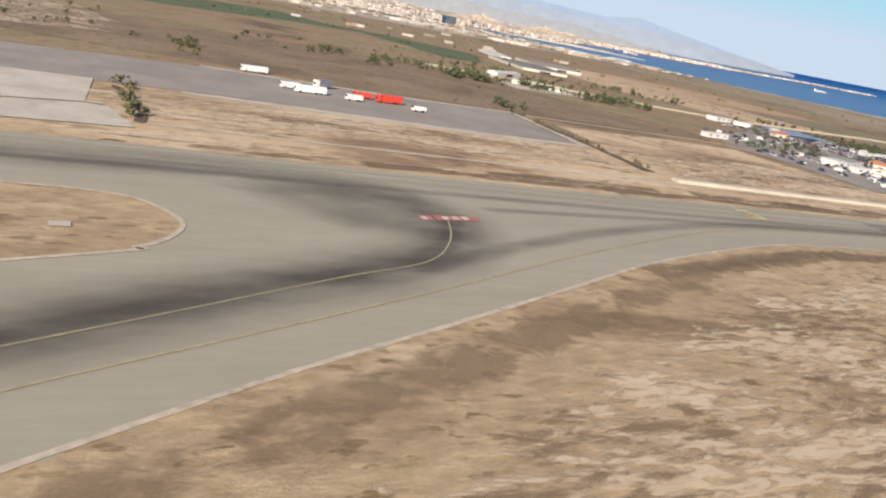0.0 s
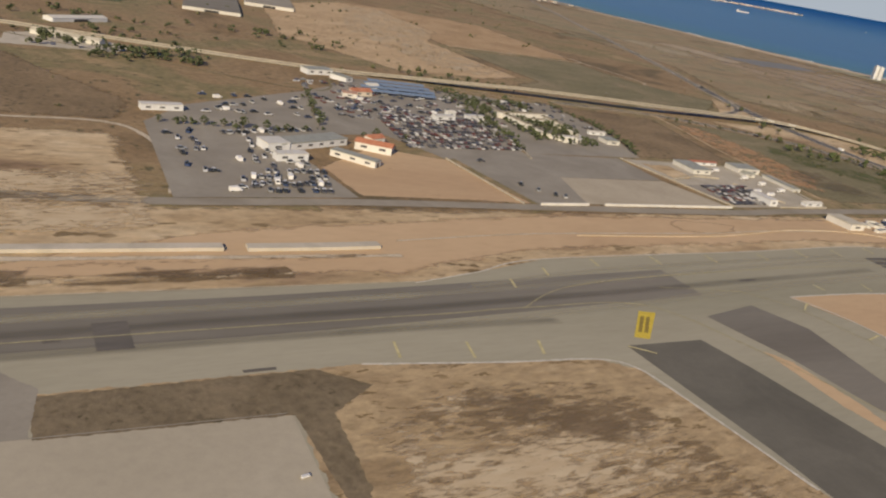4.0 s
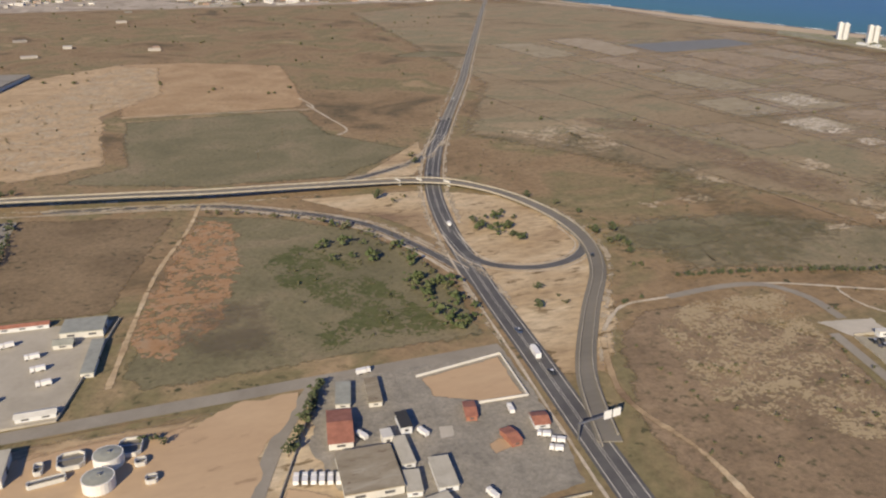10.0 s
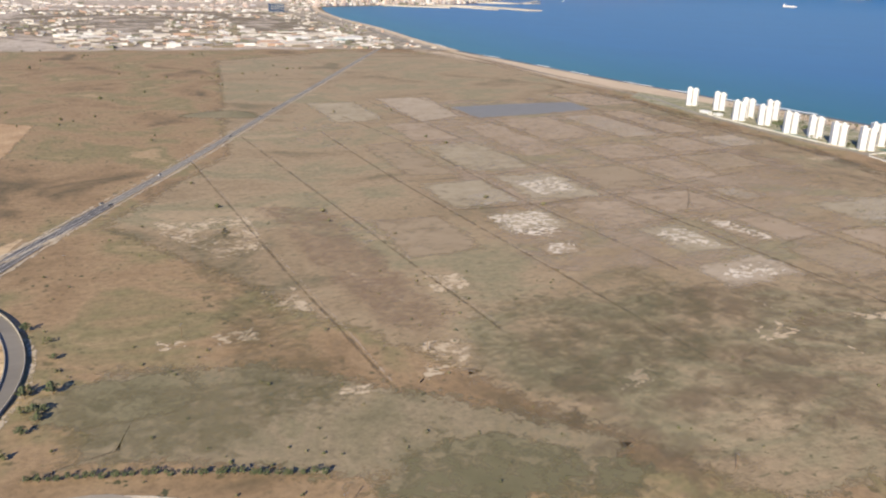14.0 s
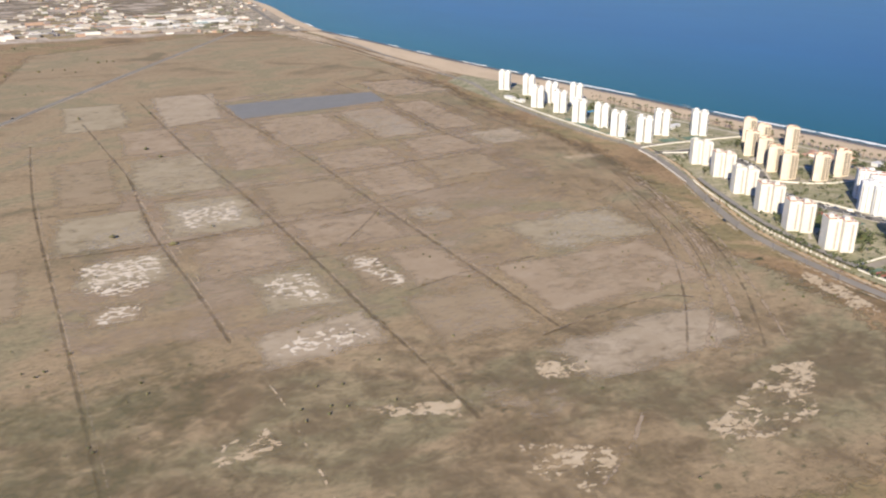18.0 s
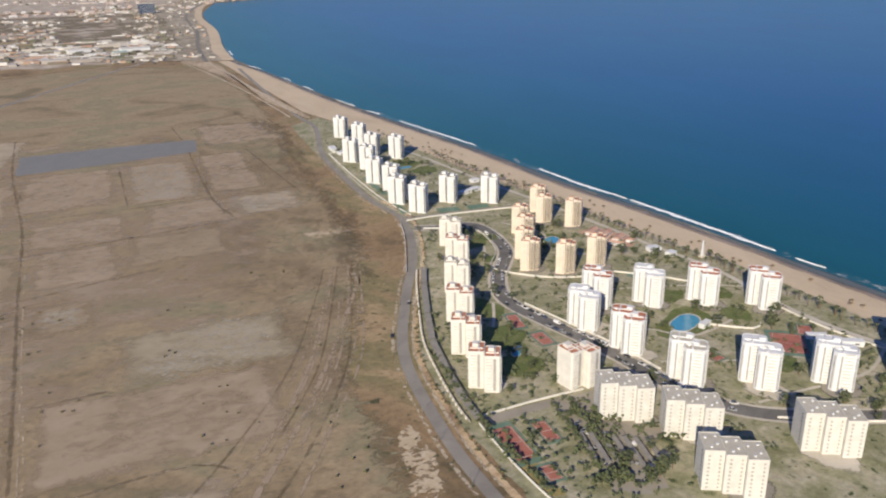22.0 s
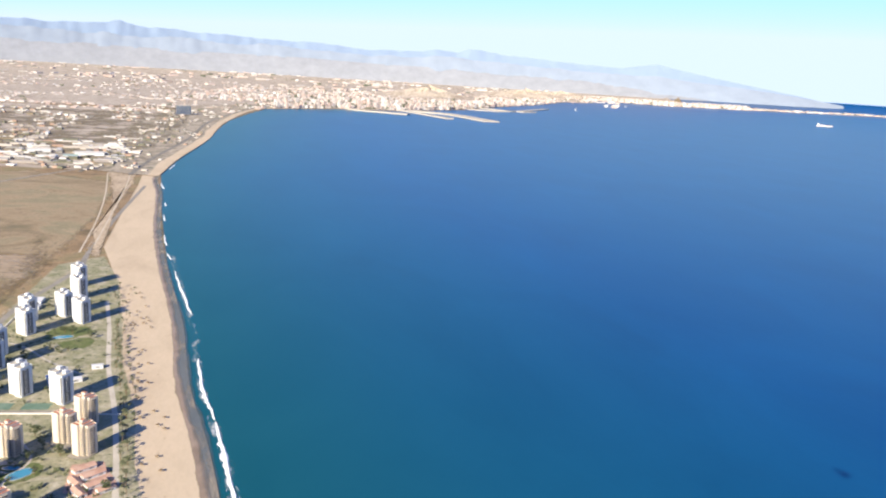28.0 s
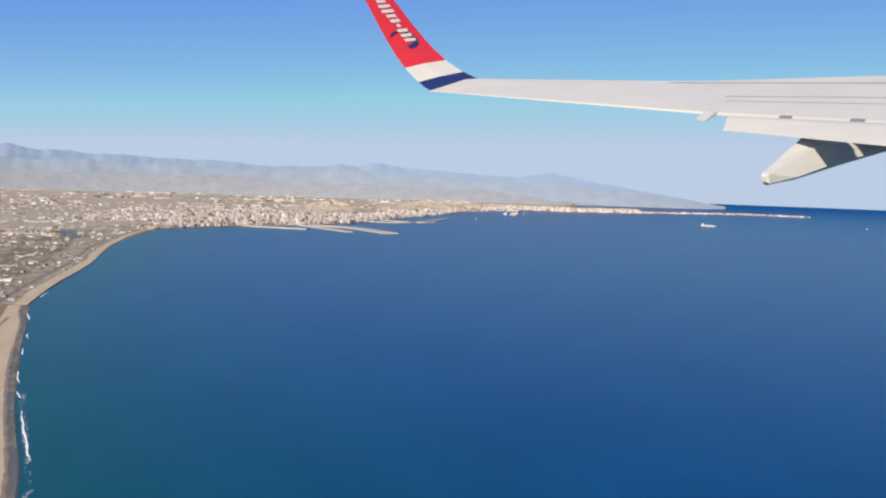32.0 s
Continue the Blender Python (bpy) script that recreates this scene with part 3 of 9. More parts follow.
def ribbon(name, pts, width, mat, label="", z=None, step=6.0, thick=0.0, smooth=True, lift=None, kind="structure", wobble=0.0, category="", soft=False):
    """A band of even width along a line: roads, lines, kerbs, walls (thick: height); lift: heights along it."""
    line = curve_through(pts, step) if smooth else [np.array(p, float) for p in pts]
    z = (level() if z is None else z) / SCALE
    s = Solid()
    n = len(line)
    rows = []
    for i, p in enumerate(line):
        d = line[min(i + 1, n - 1)] - line[max(i - 1, 0)]
        d = d / (np.hypot(*d) or 1)
        w = width * 0.5 * (1 + wobble * noise.noise(Vector((p[0] / (width * 2), p[1] / (width * 2), 0))))
        h = z + (np.interp(i / max(1, n - 1), np.linspace(0, 1, len(lift)), lift) if lift else 0)
        rows.append(((p[0] - d[1] * w, p[1] + d[0] * w), (p[0] + d[1] * w, p[1] - d[0] * w), h))
    if soft:
        for a, b, h in rows:
            s.v += [(a[0] + (b[0] - a[0]) * u, a[1] + (b[1] - a[1]) * u, h) for u in (0, 0.35, 0.65, 1)]
        s.f = [[4 * i + j, 4 * i + j + 1, 4 * i + j + 5, 4 * i + j + 4] for i in range(n - 1) for j in range(3)]
        ob = part(name, s, mat)
        thin = ob.data.attributes.new("thin", "FLOAT", "POINT")
        for i in range(n):
            for j in (0, 1, 2, 3):
                thin.data[4 * i + j].value = 1.0 if j in (0, 3) or i in (0, n - 1) else 0.02
        return tagged(ob, label, category, "", kind)
    for a, b, h in rows:
        s.v += [(*a, h + thick), (*b, h + thick)] + ([(*a, h - 0.05), (*b, h - 0.05)] if thick else [])
    q = 4 if thick else 2
    for i in range(n - 1):
        k, j = i * q, (i + 1) * q
        s.f.append([k, k + 1, j + 1, j])
        if thick:
            s.f += [[k + 2, k, j, j + 2], [k + 1, k + 3, j + 3, j + 1]]
    if thick:
        s.f += [[0, 2, 3, 1], [(n - 1) * 4, (n - 1) * 4 + 1, (n - 1) * 4 + 3, (n - 1) * 4 + 2]]
    return tagged(part(name, s, mat), label, category, "", kind)


def dashes(name, pts, width, dash, gap, mat, label):
    """A broken painted line as one mesh."""
    line = curve_through(pts, 1.0)
    z, s, run = level() / SCALE, Solid(), 0.0
    for a, b in zip(line, line[1:]):
        d = np.hypot(*(b - a)) or 1
        t = (b - a) / d
        if run % (dash + gap) < dash:
            o = np.array((-t[1], t[0])) * width / 2
            s.add([(*(a + o), z), (*(a - o), z), (*(b - o), z), (*(b + o), z)], [[0, 1, 2, 3]])
        run += d
    return tagged(part(name, s, mat), label, "", "", "structure")


# ---- land and sea ----
HUB = (2273.0, 11.0)        # middle of the round sheets that carry land and sea
EYE = 131.0                 # height above the sea over that middle
NEAR, RIM = 3000.0, 4850.0  # beyond NEAR the distance is drawn together, so that all of it lies inside RIM


def far_off(x, y, z=0.0):
    """Plan metres to the scene. Far places draw in along their line of sight from the hub."""
    dx, dy = (x - HUB[0]) * SCALE, (y - HUB[1]) * SCALE
    r = math.hypot(dx, dy)
    if r <= NEAR:
        return (x * SCALE, y * SCALE, z * SCALE)
    q = NEAR + (RIM - NEAR) * (1 - math.exp(-(r - NEAR) / (RIM - NEAR)))
    k = q / r
    return (HUB[0] * SCALE + dx * k, HUB[1] * SCALE + dy * k, EYE * (1 - k) + z * SCALE * k)


def far_mesh(name, solid, mat):
    me = bpy.data.meshes.new(name)
    me.from_pydata([far_off(*v) for v in solid.v], [], solid.f)
    me.materials.append(mat)
    return new(name, me)


COAST = [(2243, -9000), (2243, -900), (2243, -200), (2225, 150), (2207, 330), (2194, 440), (2171, 597), (2151, 735), (2136, 920), (2106, 1150),
         (2072, 1430), (2038, 1800), (2006, 2050), (2026, 2420), (2082, 3000), (2128, 3887), (2320, 4963), (2805, 5337), (3293, 5472),
         (3900, 6100), (5051, 7671), (6850, 10339), (7736, 9700), (9004, 9760), (11100, 10150)]
REACH = 27800.0             # distance of the sea's horizon, plan metres
bear = np.unwrap([math.atan2(x - HUB[0], y - HUB[1]) for x, y in COAST])
bear = bear - (2 * math.pi if bear[0] > 1 else 0)
dist = np.array([math.hypot(x - HUB[0], y - HUB[1]) for x, y in COAST])


def shore(a):
    return float(np.interp(a, bear, dist))


sea = Solid()
rings = [0.0] + [40 * 1.085 ** i for i in range(81)]
rings = [r for r in rings if r < REACH] + [REACH]
turns = 180
for r in rings[1:]:
    for j in range(turns):
        a = 2 * math.pi * j / turns
        sea.v.append((HUB[0] + r * math.sin(a), HUB[1] + r * math.cos(a), 0.0))
for i in range(len(rings) - 2):
    for j in range(turns):
        k, q = i * turns, (j + 1) % turns
        sea.f.append([k + j, k + q, k + turns + q, k + turns + j])
sea.v.append((HUB[0], HUB[1], 0.0))
sea.f += [[len(sea.v) - 1, (j + 1) % turns, j] for j in range(turns)]
water = tagged(far_mesh("water", sea, sea_mat), "deep blue sea, green over the shallows by the beach", "sea", "", "structure")
water.data.polygons.foreach_set("use_smooth", [True] * len(water.data.polygons))
ups = []
for x, y, _ in sea.v:
    a, b = Vector(far_off(x, y)), Vector(far_off(HUB[0] + (x - HUB[0]) * 1.001, HUB[1] + (y - HUB[1]) * 1.001))
    run = math.hypot(b.x - a.x, b.y - a.y)
    lean = 0.8 * (b.z - a.z) / run if run > 1e-6 else 0.0
    r = max(1.0, math.hypot(x - HUB[0], y - HUB[1]))
    ups.append(Vector((-(x - HUB[0]) / r * lean, -(y - HUB[1]) / r * lean, 1.0)).normalized())
water.data.normals_split_custom_set_from_vertices(ups)
cl = [np.array(p) for p in curve_through(COAST[2:18], 40)]
cl = np.array(cl)
off = water.data.attributes.new("offshore", "FLOAT", "POINT")
for i, (x, y, _) in enumerate(sea.v):
    d = float(np.sqrt(((cl - (x, y)) ** 2).sum(1).min()))
    off.data[i].value = min(1.0, d / 600.0)

land = Solid()
SECTORS = 420
a0, a1 = bear[0], bear[-1]
cols = 60
for i in range(SECTORS + 1):
    a = a0 + (a1 - a0) * (i / SECTORS)
    r0 = shore(a) + 1
    r1 = REACH if a < 0.52 else r0 + (REACH - r0) * 0.16 * max(0.0, (a1 - a) / (a1 - 0.52)) + 1
    for j in range(cols + 1):
        r = r0 * (r1 / r0) ** (j / cols)
        land.v.append((HUB[0] + r * math.sin(a), HUB[1] + r * math.cos(a), 0.12 + (LAND - 0.12) * min(1.0, (r - r0) / 12)))
for i in range(SECTORS):
    for j in range(cols):
        k = i * (cols + 1) + j
        land.f.append([k, k + 1, k + cols + 2, k + cols + 1])
ground = tagged(far_mesh("ground", land, land_mat), "dry brown and olive scrub land reaching to the hills", "ground", "", "structure")
if ground.data.polygons[100].normal.z < 0:
    ground.data.flip_normals()

# ---- regions of the ground ----
stage(0.0, 0.032)
sheet("ground_airfield", [(-420, 60), (-420, 420), (60, 345), (230, 340), (238, 392), (330, 396), (398, 390), (398, 292), (560, 284), (880, 270), (880, 190), (840, 120), (780, 30), (300, -40), (-100, -40)], sandy_mat, "pale dry airfield soil with brown tufts", 5, soft=14)
sheet("ground_graded", [(300, 222), (465, 207), (526, 222), (706, 221), (760, 213), (800, 160), (800, 30), (900, 30), (850, 180), (838, 262), (700, 268), (560, 276), (470, 270), (400, 262)], bare_mat, "graded orange-tan bare earth beside the taxiway", 3, soft=10)
sheet("ground_marsh", [(1060, 640), (1230, 330), (1330, 150), (1700, 150), (1840, 190), (1862, 300), (1868, 420), (1930, 600), (1945, 700), (1940, 960), (1975, 1150), (1985, 1500), (1960, 1950), (1700, 2150), (1300, 1900), (1190, 900)], marsh_mat, "dried brown salt marsh", 14, soft=40)
sheet("ground_sandlot", [(476, 291), (567, 282), (555, 356), (516, 378), (471, 336)], bare_mat, "empty tan earth plot beside the car park", 2, soft=3)
sheet("ground_field_brown", [(150, 700), (293, 680), (412, 445), (395, 396), (290, 404), (159, 408), (-60, 470), (-200, 720)], brown_mat, "brown fallow field", 6, soft=8)
sheet("ground_field_red", [(738, 532), (839, 502), (797, 358), (700, 372), (695, 470)], brown_mat, "reddish brown fallow field", 4, soft=6)
sheet("ground_field_tan", [(795, 812), (803, 1212), (900, 1200), (1028, 1122), (1005, 852), (985, 808)], orange_mat, "ploughed tan field", 6, soft=10)
sheet("ground_field_orchard", [(574, 770), (640, 615), (737, 612), (800, 640), (800, 837), (862, 947), (868, 1157), (803, 1212), (690, 1100), (620, 1000)], earth("sandy orchard soil", [(0.40, 0.285, 0.165), (0.48, 0.35, 0.21), (0.54, 0.405, 0.255)], 30, 3, (0.20, 0.14, 0.075), 0.58, (0.4, 1, 1), 10), "sandy orchard with scattered bushes", 7, soft=10)
sheet("ground_field_olive", [(741, 601), (796, 640), (797, 812), (985, 812), (990, 690), (1045, 610), (960, 540), (850, 552)], olive_mat, "olive green fallow field", 6, soft=10)
sheet("ground_scrub", [(842, 505), (900, 478), (940, 438), (958, 392), (966, 330), (955, 275), (800, 280), (790, 300), (812, 380)], olive_mat, "olive brown scrub beside the slip road", 4, soft=7)
sheet("ground_junction", [(905, 512), (1000, 503), (1050, 470), (1066, 400), (1056, 340), (1020, 270), (985, 225), (960, 235), (968, 320), (975, 380), (955, 440)], sandy_mat, "pale earth inside the road junction", 3, soft=6)
sheet("ground_junction_west", [(985, 570), (1050, 640), (1030, 560), (1010, 530), (950, 530)], sandy_mat, "pale earth between the ramps", 2, soft=5)
sheet("ground_field_bush", [(1000, 262), (1030, 284), (1060, 280), (1100, 220), (1070, 120), (975, 100), (965, 190)], earth("bushy dry field", [(0.19, 0.138, 0.085), (0.255, 0.182, 0.112), (0.31, 0.225, 0.14)], 25, 2.6, (0.12, 0.10, 0.055), 0.56), "dry field of low yellow bushes", 4, soft=8)
sheet("ground_scrub_south", [(1030, 300), (1066, 330), (1075, 420), (1190, 400), (1350, 260), (1300, 180), (1230, 215), (1110, 275)], earth("smooth olive grass", [(0.175, 0.152, 0.088), (0.215, 0.182, 0.108), (0.26, 0.21, 0.13), (0.20, 0.18, 0.10)], 50, 4, (0.13, 0.12, 0.065), 0.64), "olive scrub beside the farm track", 12, soft=30)
ribbon("ground_strip_dark", [(-420, 244), (-100, 232), (140, 222), (300, 220), (425, 217)], 17, flecks("brown verge turf", [(0.17, 0.12, 0.07), (0.22, 0.16, 0.095)], 14, 0.74, 3, (0.4, 1, 1), 2, 0.85, 0.15), "dark brown verge along the taxiway", wobble=0.3, soft=True)
stage(0.033, 0.047)
for k, (x, y, r) in enumerate(((150, 85, 40), (215, 125, 30), (450, 115, 26), (490, 100, 20), (690, 145, 14), (60, 60, 40), (640, 250, 30), (90, 285, 30), (300, 300, 35))):
    sheet("ground_blotch", [(x + r * math.cos(i * 1.05) * rng.uniform(0.8, 1.6), y + 0.45 * r * math.sin(i * 1.05) * rng.uniform(0.7, 1.2)) for i in range(6)],
          brown_mat if k % 2 else bare_mat, "patch of differing soil", 4, smooth=True, soft=7)
for x, y, r in ((1110, 360, 55), (1240, 250, 70), (1250, 1150, 90)):
    sheet("ground_blotch", [(x + r * math.cos(i * 1.05) * rng.uniform(0.8, 1.4), y + 0.6 * r * math.sin(i * 1.05) * rng.uniform(0.7, 1.2)) for i in range(6)],
          (olive_mat, pan_mats[2], green_mat, pan_mats[1], brown_mat)[int(x) % 5], "patch of differing marsh soil", 8, smooth=True, soft=r * 0.5)

sheet("yard_pale", [(346, 635), (382, 656), (431, 617), (413, 590), (340, 590)], pave_mat, "pale concrete yard beside the farm lane", 1)
for k in range(5):
    ribbon("field_rows", [(262 + k * 16, 420 + k * 2), (282 + k * 14, 575)], 2.0, trackfleck_mat, "pale strip between field rows", wobble=0.4, soft=True)
ribbon("service_track", [(228, 403), (268, 392), (297, 341), (312, 300), (330, 275)], 7, trackfleck_mat, "grey worn track across the dry ground", wobble=0.5, soft=True)
# ---- airfield paving ----
stage(0.048, 0.094)
taxi = [(-420, 236), (-15, 221), (55, 217), (146, 213), (276, 210), (340, 210), (465, 206), (490, 211), (526, 220), (634, 219), (706, 220), (735, 218), (758, 211), (777, 200), (787, 178), (790, 150), (790, 20),
        (300, -30), (-420, -30)]
sheet("taxiway", taxi, taxi_mat, "weathered olive-grey asphalt taxiway")
sheet("infield_west", [(-420, 182), (-11, 173), (6, 172), (16, 166), (21, 154), (19, 145), (12, 137), (-8, 128), (-420, -10)], infield_mat, "brown grass island inside the taxiway loop", 0.8)
sheet("infield_middle", [(-60, 40), (-4, 72), (28, 90), (58, 105), (91, 122), (128, 141), (170, 157), (200, 165), (240, 166), (275, 161), (287, 152), (290, 138), (291, 95), (287, 20), (280, -10), (60, -10)], infield_mat, "dry tan grass between taxiway and runway", 0.8)
sheet("apron", [(291, 150), (300, 160), (343, 160), (343, 143), (398, 140), (396, 90), (394, 20), (292, 20)], apron_mat, "pale concrete apron")
sheet("infield_east", [(343, 160), (423, 158), (465, 151), (495, 147), (505, 140), (508, 124), (512, 80), (515, 20), (396, 20), (397, 90), (399, 140), (345, 143)], infield_mat, "tan grass beside the taxiway", 0.8)
sheet("soil_dark", [(344, 159), (410, 158), (422, 148), (408, 138), (406, 110), (400, 100), (398.6, 139.5), (344, 142.5)], earth("olive brown turf", [(0.15, 0.115, 0.07), (0.19, 0.15, 0.095), (0.23, 0.18, 0.115)], 30, 2.5, (0.10, 0.08, 0.045), 0.6), "dark brown soil strip along the apron", 0.3)
sheet("infield_island", [(617, 174), (656, 172), (695, 167), (722, 162), (732, 155), (735, 145), (731, 132), (702, 108), (680, 60), (640, 60), (630, 120), (626, 150)], bare_mat, "orange-tan grass island", 0.5)
ribbon("taxiway_band", [(283, 192), (350, 191), (420, 190), (520, 192), (575, 193)], 24, tarmac_mat, "darker asphalt band along the taxiway", step=12)
exit_mat = earth("dark resurfaced asphalt", [(0.115, 0.108, 0.088), (0.135, 0.127, 0.104), (0.155, 0.146, 0.12)], 25, 2, None, rough=0.9, lift=0.1)
sheet("exit_dark", [(512, 152.5), (543.5, 151), (547, 130), (550, 100), (556, 40), (512, 40), (514, 95)], exit_mat, "dark resurfaced asphalt at the exit", 0)
sheet("exit_dark", [(561, 165.5), (590, 170.5), (598, 150), (590, 113), (600, 40), (574, 40), (570, 105), (568, 134)], tarmac_mat, "second strip of darker asphalt at the exit", 0)
sheet("infield_sliver", [(561.5, 140), (566.2, 132), (566.4, 107), (562, 70), (559, 107)], bare_mat, "narrow tan grass sliver between the exits", 0.3)
older_mat = earth("older olive concrete", [(0.32, 0.305, 0.225), (0.35, 0.33, 0.245), (0.38, 0.36, 0.27)], 40, 3, None, rough=0.85, lift=0.1)
sheet("apron_panel", [(300, 177), (334.5, 175), (332, 144), (312, 130), (308, 100), (293, 100), (293, 152)], older_mat, "older olive concrete of the apron", 0.3)
sheet("apron_panel", [(334.5, 175), (346, 162), (343.2, 143.4), (332, 144)], lot_mat, "grey asphalt wedge beside the apron", 0.2)
for pts in ([(334.5, 175), (332, 144), (331, 20)], [(305, 178), (308, 127), (306, 20)], [(332, 144), (397, 140.5)]):
    ribbon("apron_joint", pts, 0.35, lot_mat, "dark joint between concrete slabs", smooth=False)
ribbon("edge_strip", [(286, 163), (290.5, 154), (292.2, 145), (292.4, 124), (290.6, 108), (288, 20)], 4.6, oldroad_mat, "grey shoulder strip beside the infield")
sheet("taxiway_curve_dark", [tuple(p) for p in curve_through([(712, 206), (735, 204), (752, 199), (765, 187), (771, 170), (772, 152)], 4)] + [tuple(p) for p in curve_through([(743, 151), (742, 162), (736, 170), (726, 174), (711, 176)], 4)], rubber_mat, "dark resurfaced curve of the taxiway")
TURN = [(-160, 30), (-60, 73), (-6, 101), (24, 117), (55, 131), (76, 147), (86, 168), (78, 188), (60, 197), (24, 201), (-20, 199), (-200, 206)]
film_mat = stain("rubber film", (0.08, 0.073, 0.062), 0.33, (0.5, 1, 1), 25, 14)
ribbon("rubber_track", TURN, 30, film_mat, "broad dark rubber film in the turn", soft=True)
ribbon("rubber_track", TURN[:8], 17, film_mat, "dark rubber track of turning wheels", soft=True)
ribbon("rubber_track", TURN[:7], 7, film_mat, "black rubber track of turning wheels", soft=True)
sheet("rubber_fan", [(30, 185), (55, 150), (80, 150), (90, 172), (78, 194), (50, 200)], film_mat, "rubber-darkened asphalt in the turn", 1, soft=16)
streak_mat = stain("pale worn streak", (0.44, 0.41, 0.31), 0.5, (0.1, 1, 1), 2, 6)
dirt_mat = stain("dark wheel streak", (0.12, 0.11, 0.09), 0.32, (0.1, 1, 1), 2, 6)
for k, (pts, w) in enumerate((([(-400, 216), (0, 206), (150, 202), (280, 198), (460, 196)], 6), ([(-400, 204), (0, 196), (150, 193), (290, 192)], 7), ([(-300, 222), (0, 214), (150, 208), (290, 206)], 5), ([(100, 180), (200, 186), (300, 188), (500, 188), (700, 193)], 6),
                              ([(300, 196), (500, 197), (620, 203), (700, 204), (745, 196)], 5), ([(60, 130), (130, 165), (200, 184), (300, 187)], 8), ([(420, 176), (520, 178), (620, 184), (705, 186)], 6), ([(300, 178), (420, 176), (500, 172)], 6), ([(480, 200), (560, 208), (700, 210)], 5))):
    ribbon("wheel_streak", pts, w, (streak_mat, dirt_mat)[k % 2], "worn streak along the taxiway", soft=True)
for x, y, w, h in ((364, 184, 9, 15), (335.5, 173.5, 3, 2), (280, 186.5, 4.5, 2.6), (396, 160.4, 8.5, 1.4), (308.7, 168, 4.2, 1.5), (349.8, 183.5, 4, 2), (611, 191, 9, 1.6)):
    sheet("asphalt_patch", [(x - w / 2, y - h / 2), (x + w / 2, y - h / 2), (x + w / 2, y + h / 2), (x - w / 2, y + h / 2)], rubber_mat, "dark repair patch in the asphalt", 0.1)
# edges, lines, marks
stage(0.096, 0.124)
for name, pts, w in (("edge_line", [(-420, 181), (-200, 176.6), (-80, 174.2), (-30, 173.3), (-11, 173), (6, 171), (15, 166), (21, 154), (19, 145), (12, 137), (-8, 128), (-200, 60)], 1.6),
                     ("edge_line", [(-60, 40), (-4, 72), (28, 90), (58, 105), (91, 122), (128, 141), (170, 157), (200, 165), (240, 166), (275, 161), (287, 152), (290, 138), (291, 95)], 1.5),
                     ("edge_line", [(423, 158), (465, 151), (495, 147), (505, 140), (508, 124), (512, 80)], 1.2),
                     ("edge_line", [(617, 174), (656, 172), (695, 167), (722, 162), (732, 155), (735, 145), (731, 132), (702, 108)], 1.3),
                     ("edge_line", [(617, 174), (625, 155), (629, 125), (640, 60)], 1.3),
                     ("edge_line", [(462, 205), (490, 211), (526, 220), (634, 219), (706, 220), (735, 218), (758, 211), (777, 200), (787, 178), (790, 150), (790, 60)], 1.0),
                     ("edge_line", [(-420, 236), (-15, 221), (146, 213), (340, 210), (462, 206)], 0.7)):
    ribbon(name, pts, w * 0.75, edge_mat if pts[0][0] < 0 else paleline_mat, "pale line along the paving edge", wobble=0.45, step=2.5)
for pts, w in (([(-70, 53), (-5, 87), (30, 104), (66, 122), (129, 154), (200, 180), (300, 184), (420, 183), (464, 182), (492, 182), (541, 177), (560, 140), (575, 80)], 0.8),
               ([(-60, 70), (-6, 98), (15, 109), (45, 125), (67, 136), (79, 152), (86, 170)], 0.6),
               ([(492, 182), (516, 194), (560, 199), (640, 200), (708, 197), (745, 190), (764, 172), (770, 140), (770, 60)], 0.7),
               ([(560, 190), (591, 183), (602, 176), (612, 157), (620, 110)], 0.6)):
    ribbon("guide_line", pts, w * 0.6, guide_mat, "faded yellow guide line on the taxiway", wobble=0.4, step=4)
HASH = [(645, 216, 645, 209), (674, 218, 673, 209), (700, 217, 699, 209), (727, 217, 726, 210), (743, 214, 741, 207), (758, 208, 754, 202), (769, 198, 763, 192), (779, 185, 770, 180), (782, 168, 773, 167),
        (643, 183, 643, 177), (672, 180, 670, 173), (700, 176, 697, 168), (728, 172, 726, 164), (736, 166, 731, 161), (743, 156, 735, 154), (437, 168, 435, 159), (459, 164, 457, 155)]
for xa, ya, xb, yb in HASH:
    ribbon("shoulder_mark", [(xa, ya), (xb, yb)], 0.85, yellow_mat, "yellow shoulder mark across the paving edge", smooth=False)
for xa, ya, xb, yb in ((483, 161, 480, 153), (612, 217, 612, 209), (580, 218, 580, 210), (512, 152, 519, 146), (500, 204, 498, 197), (620, 168, 612, 163), (626, 140, 617, 138), (520, 212, 518, 205), (548, 218, 547, 211)):
    ribbon("shoulder_mark", [(xa, ya), (xb, yb)], 0.9, yellow_mat, "yellow shoulder mark across the paving edge", smooth=False)


def panel(name, corners, mat, bars, barmat, label):
    """A painted panel on the paving with bars for its unreadable characters."""
    base = sheet(name, corners, mat, label, kind="")
    base["category"] = "ground marking"
    (x0, y0), (x1, y1), (x2, y2), (x3, y3) = corners
    z = level() / SCALE
    for i in range(bars):
        u0, u1 = 0.16 + 0.68 * i / bars, 0.16 + 0.68 * (i + 0.62) / bars
        q = [(x0 + (x1 - x0) * u + (x3 - x0) * v, y0 + (y1 - y0) * u + (y3 - y0) * v, z) for u, v in ((u0, 0.2), (u1, 0.2), (u1, 0.8), (u0, 0.8))]
        part("character_bar", Solid().add(q, [[0, 1, 2, 3]]), barmat, base)
    return base


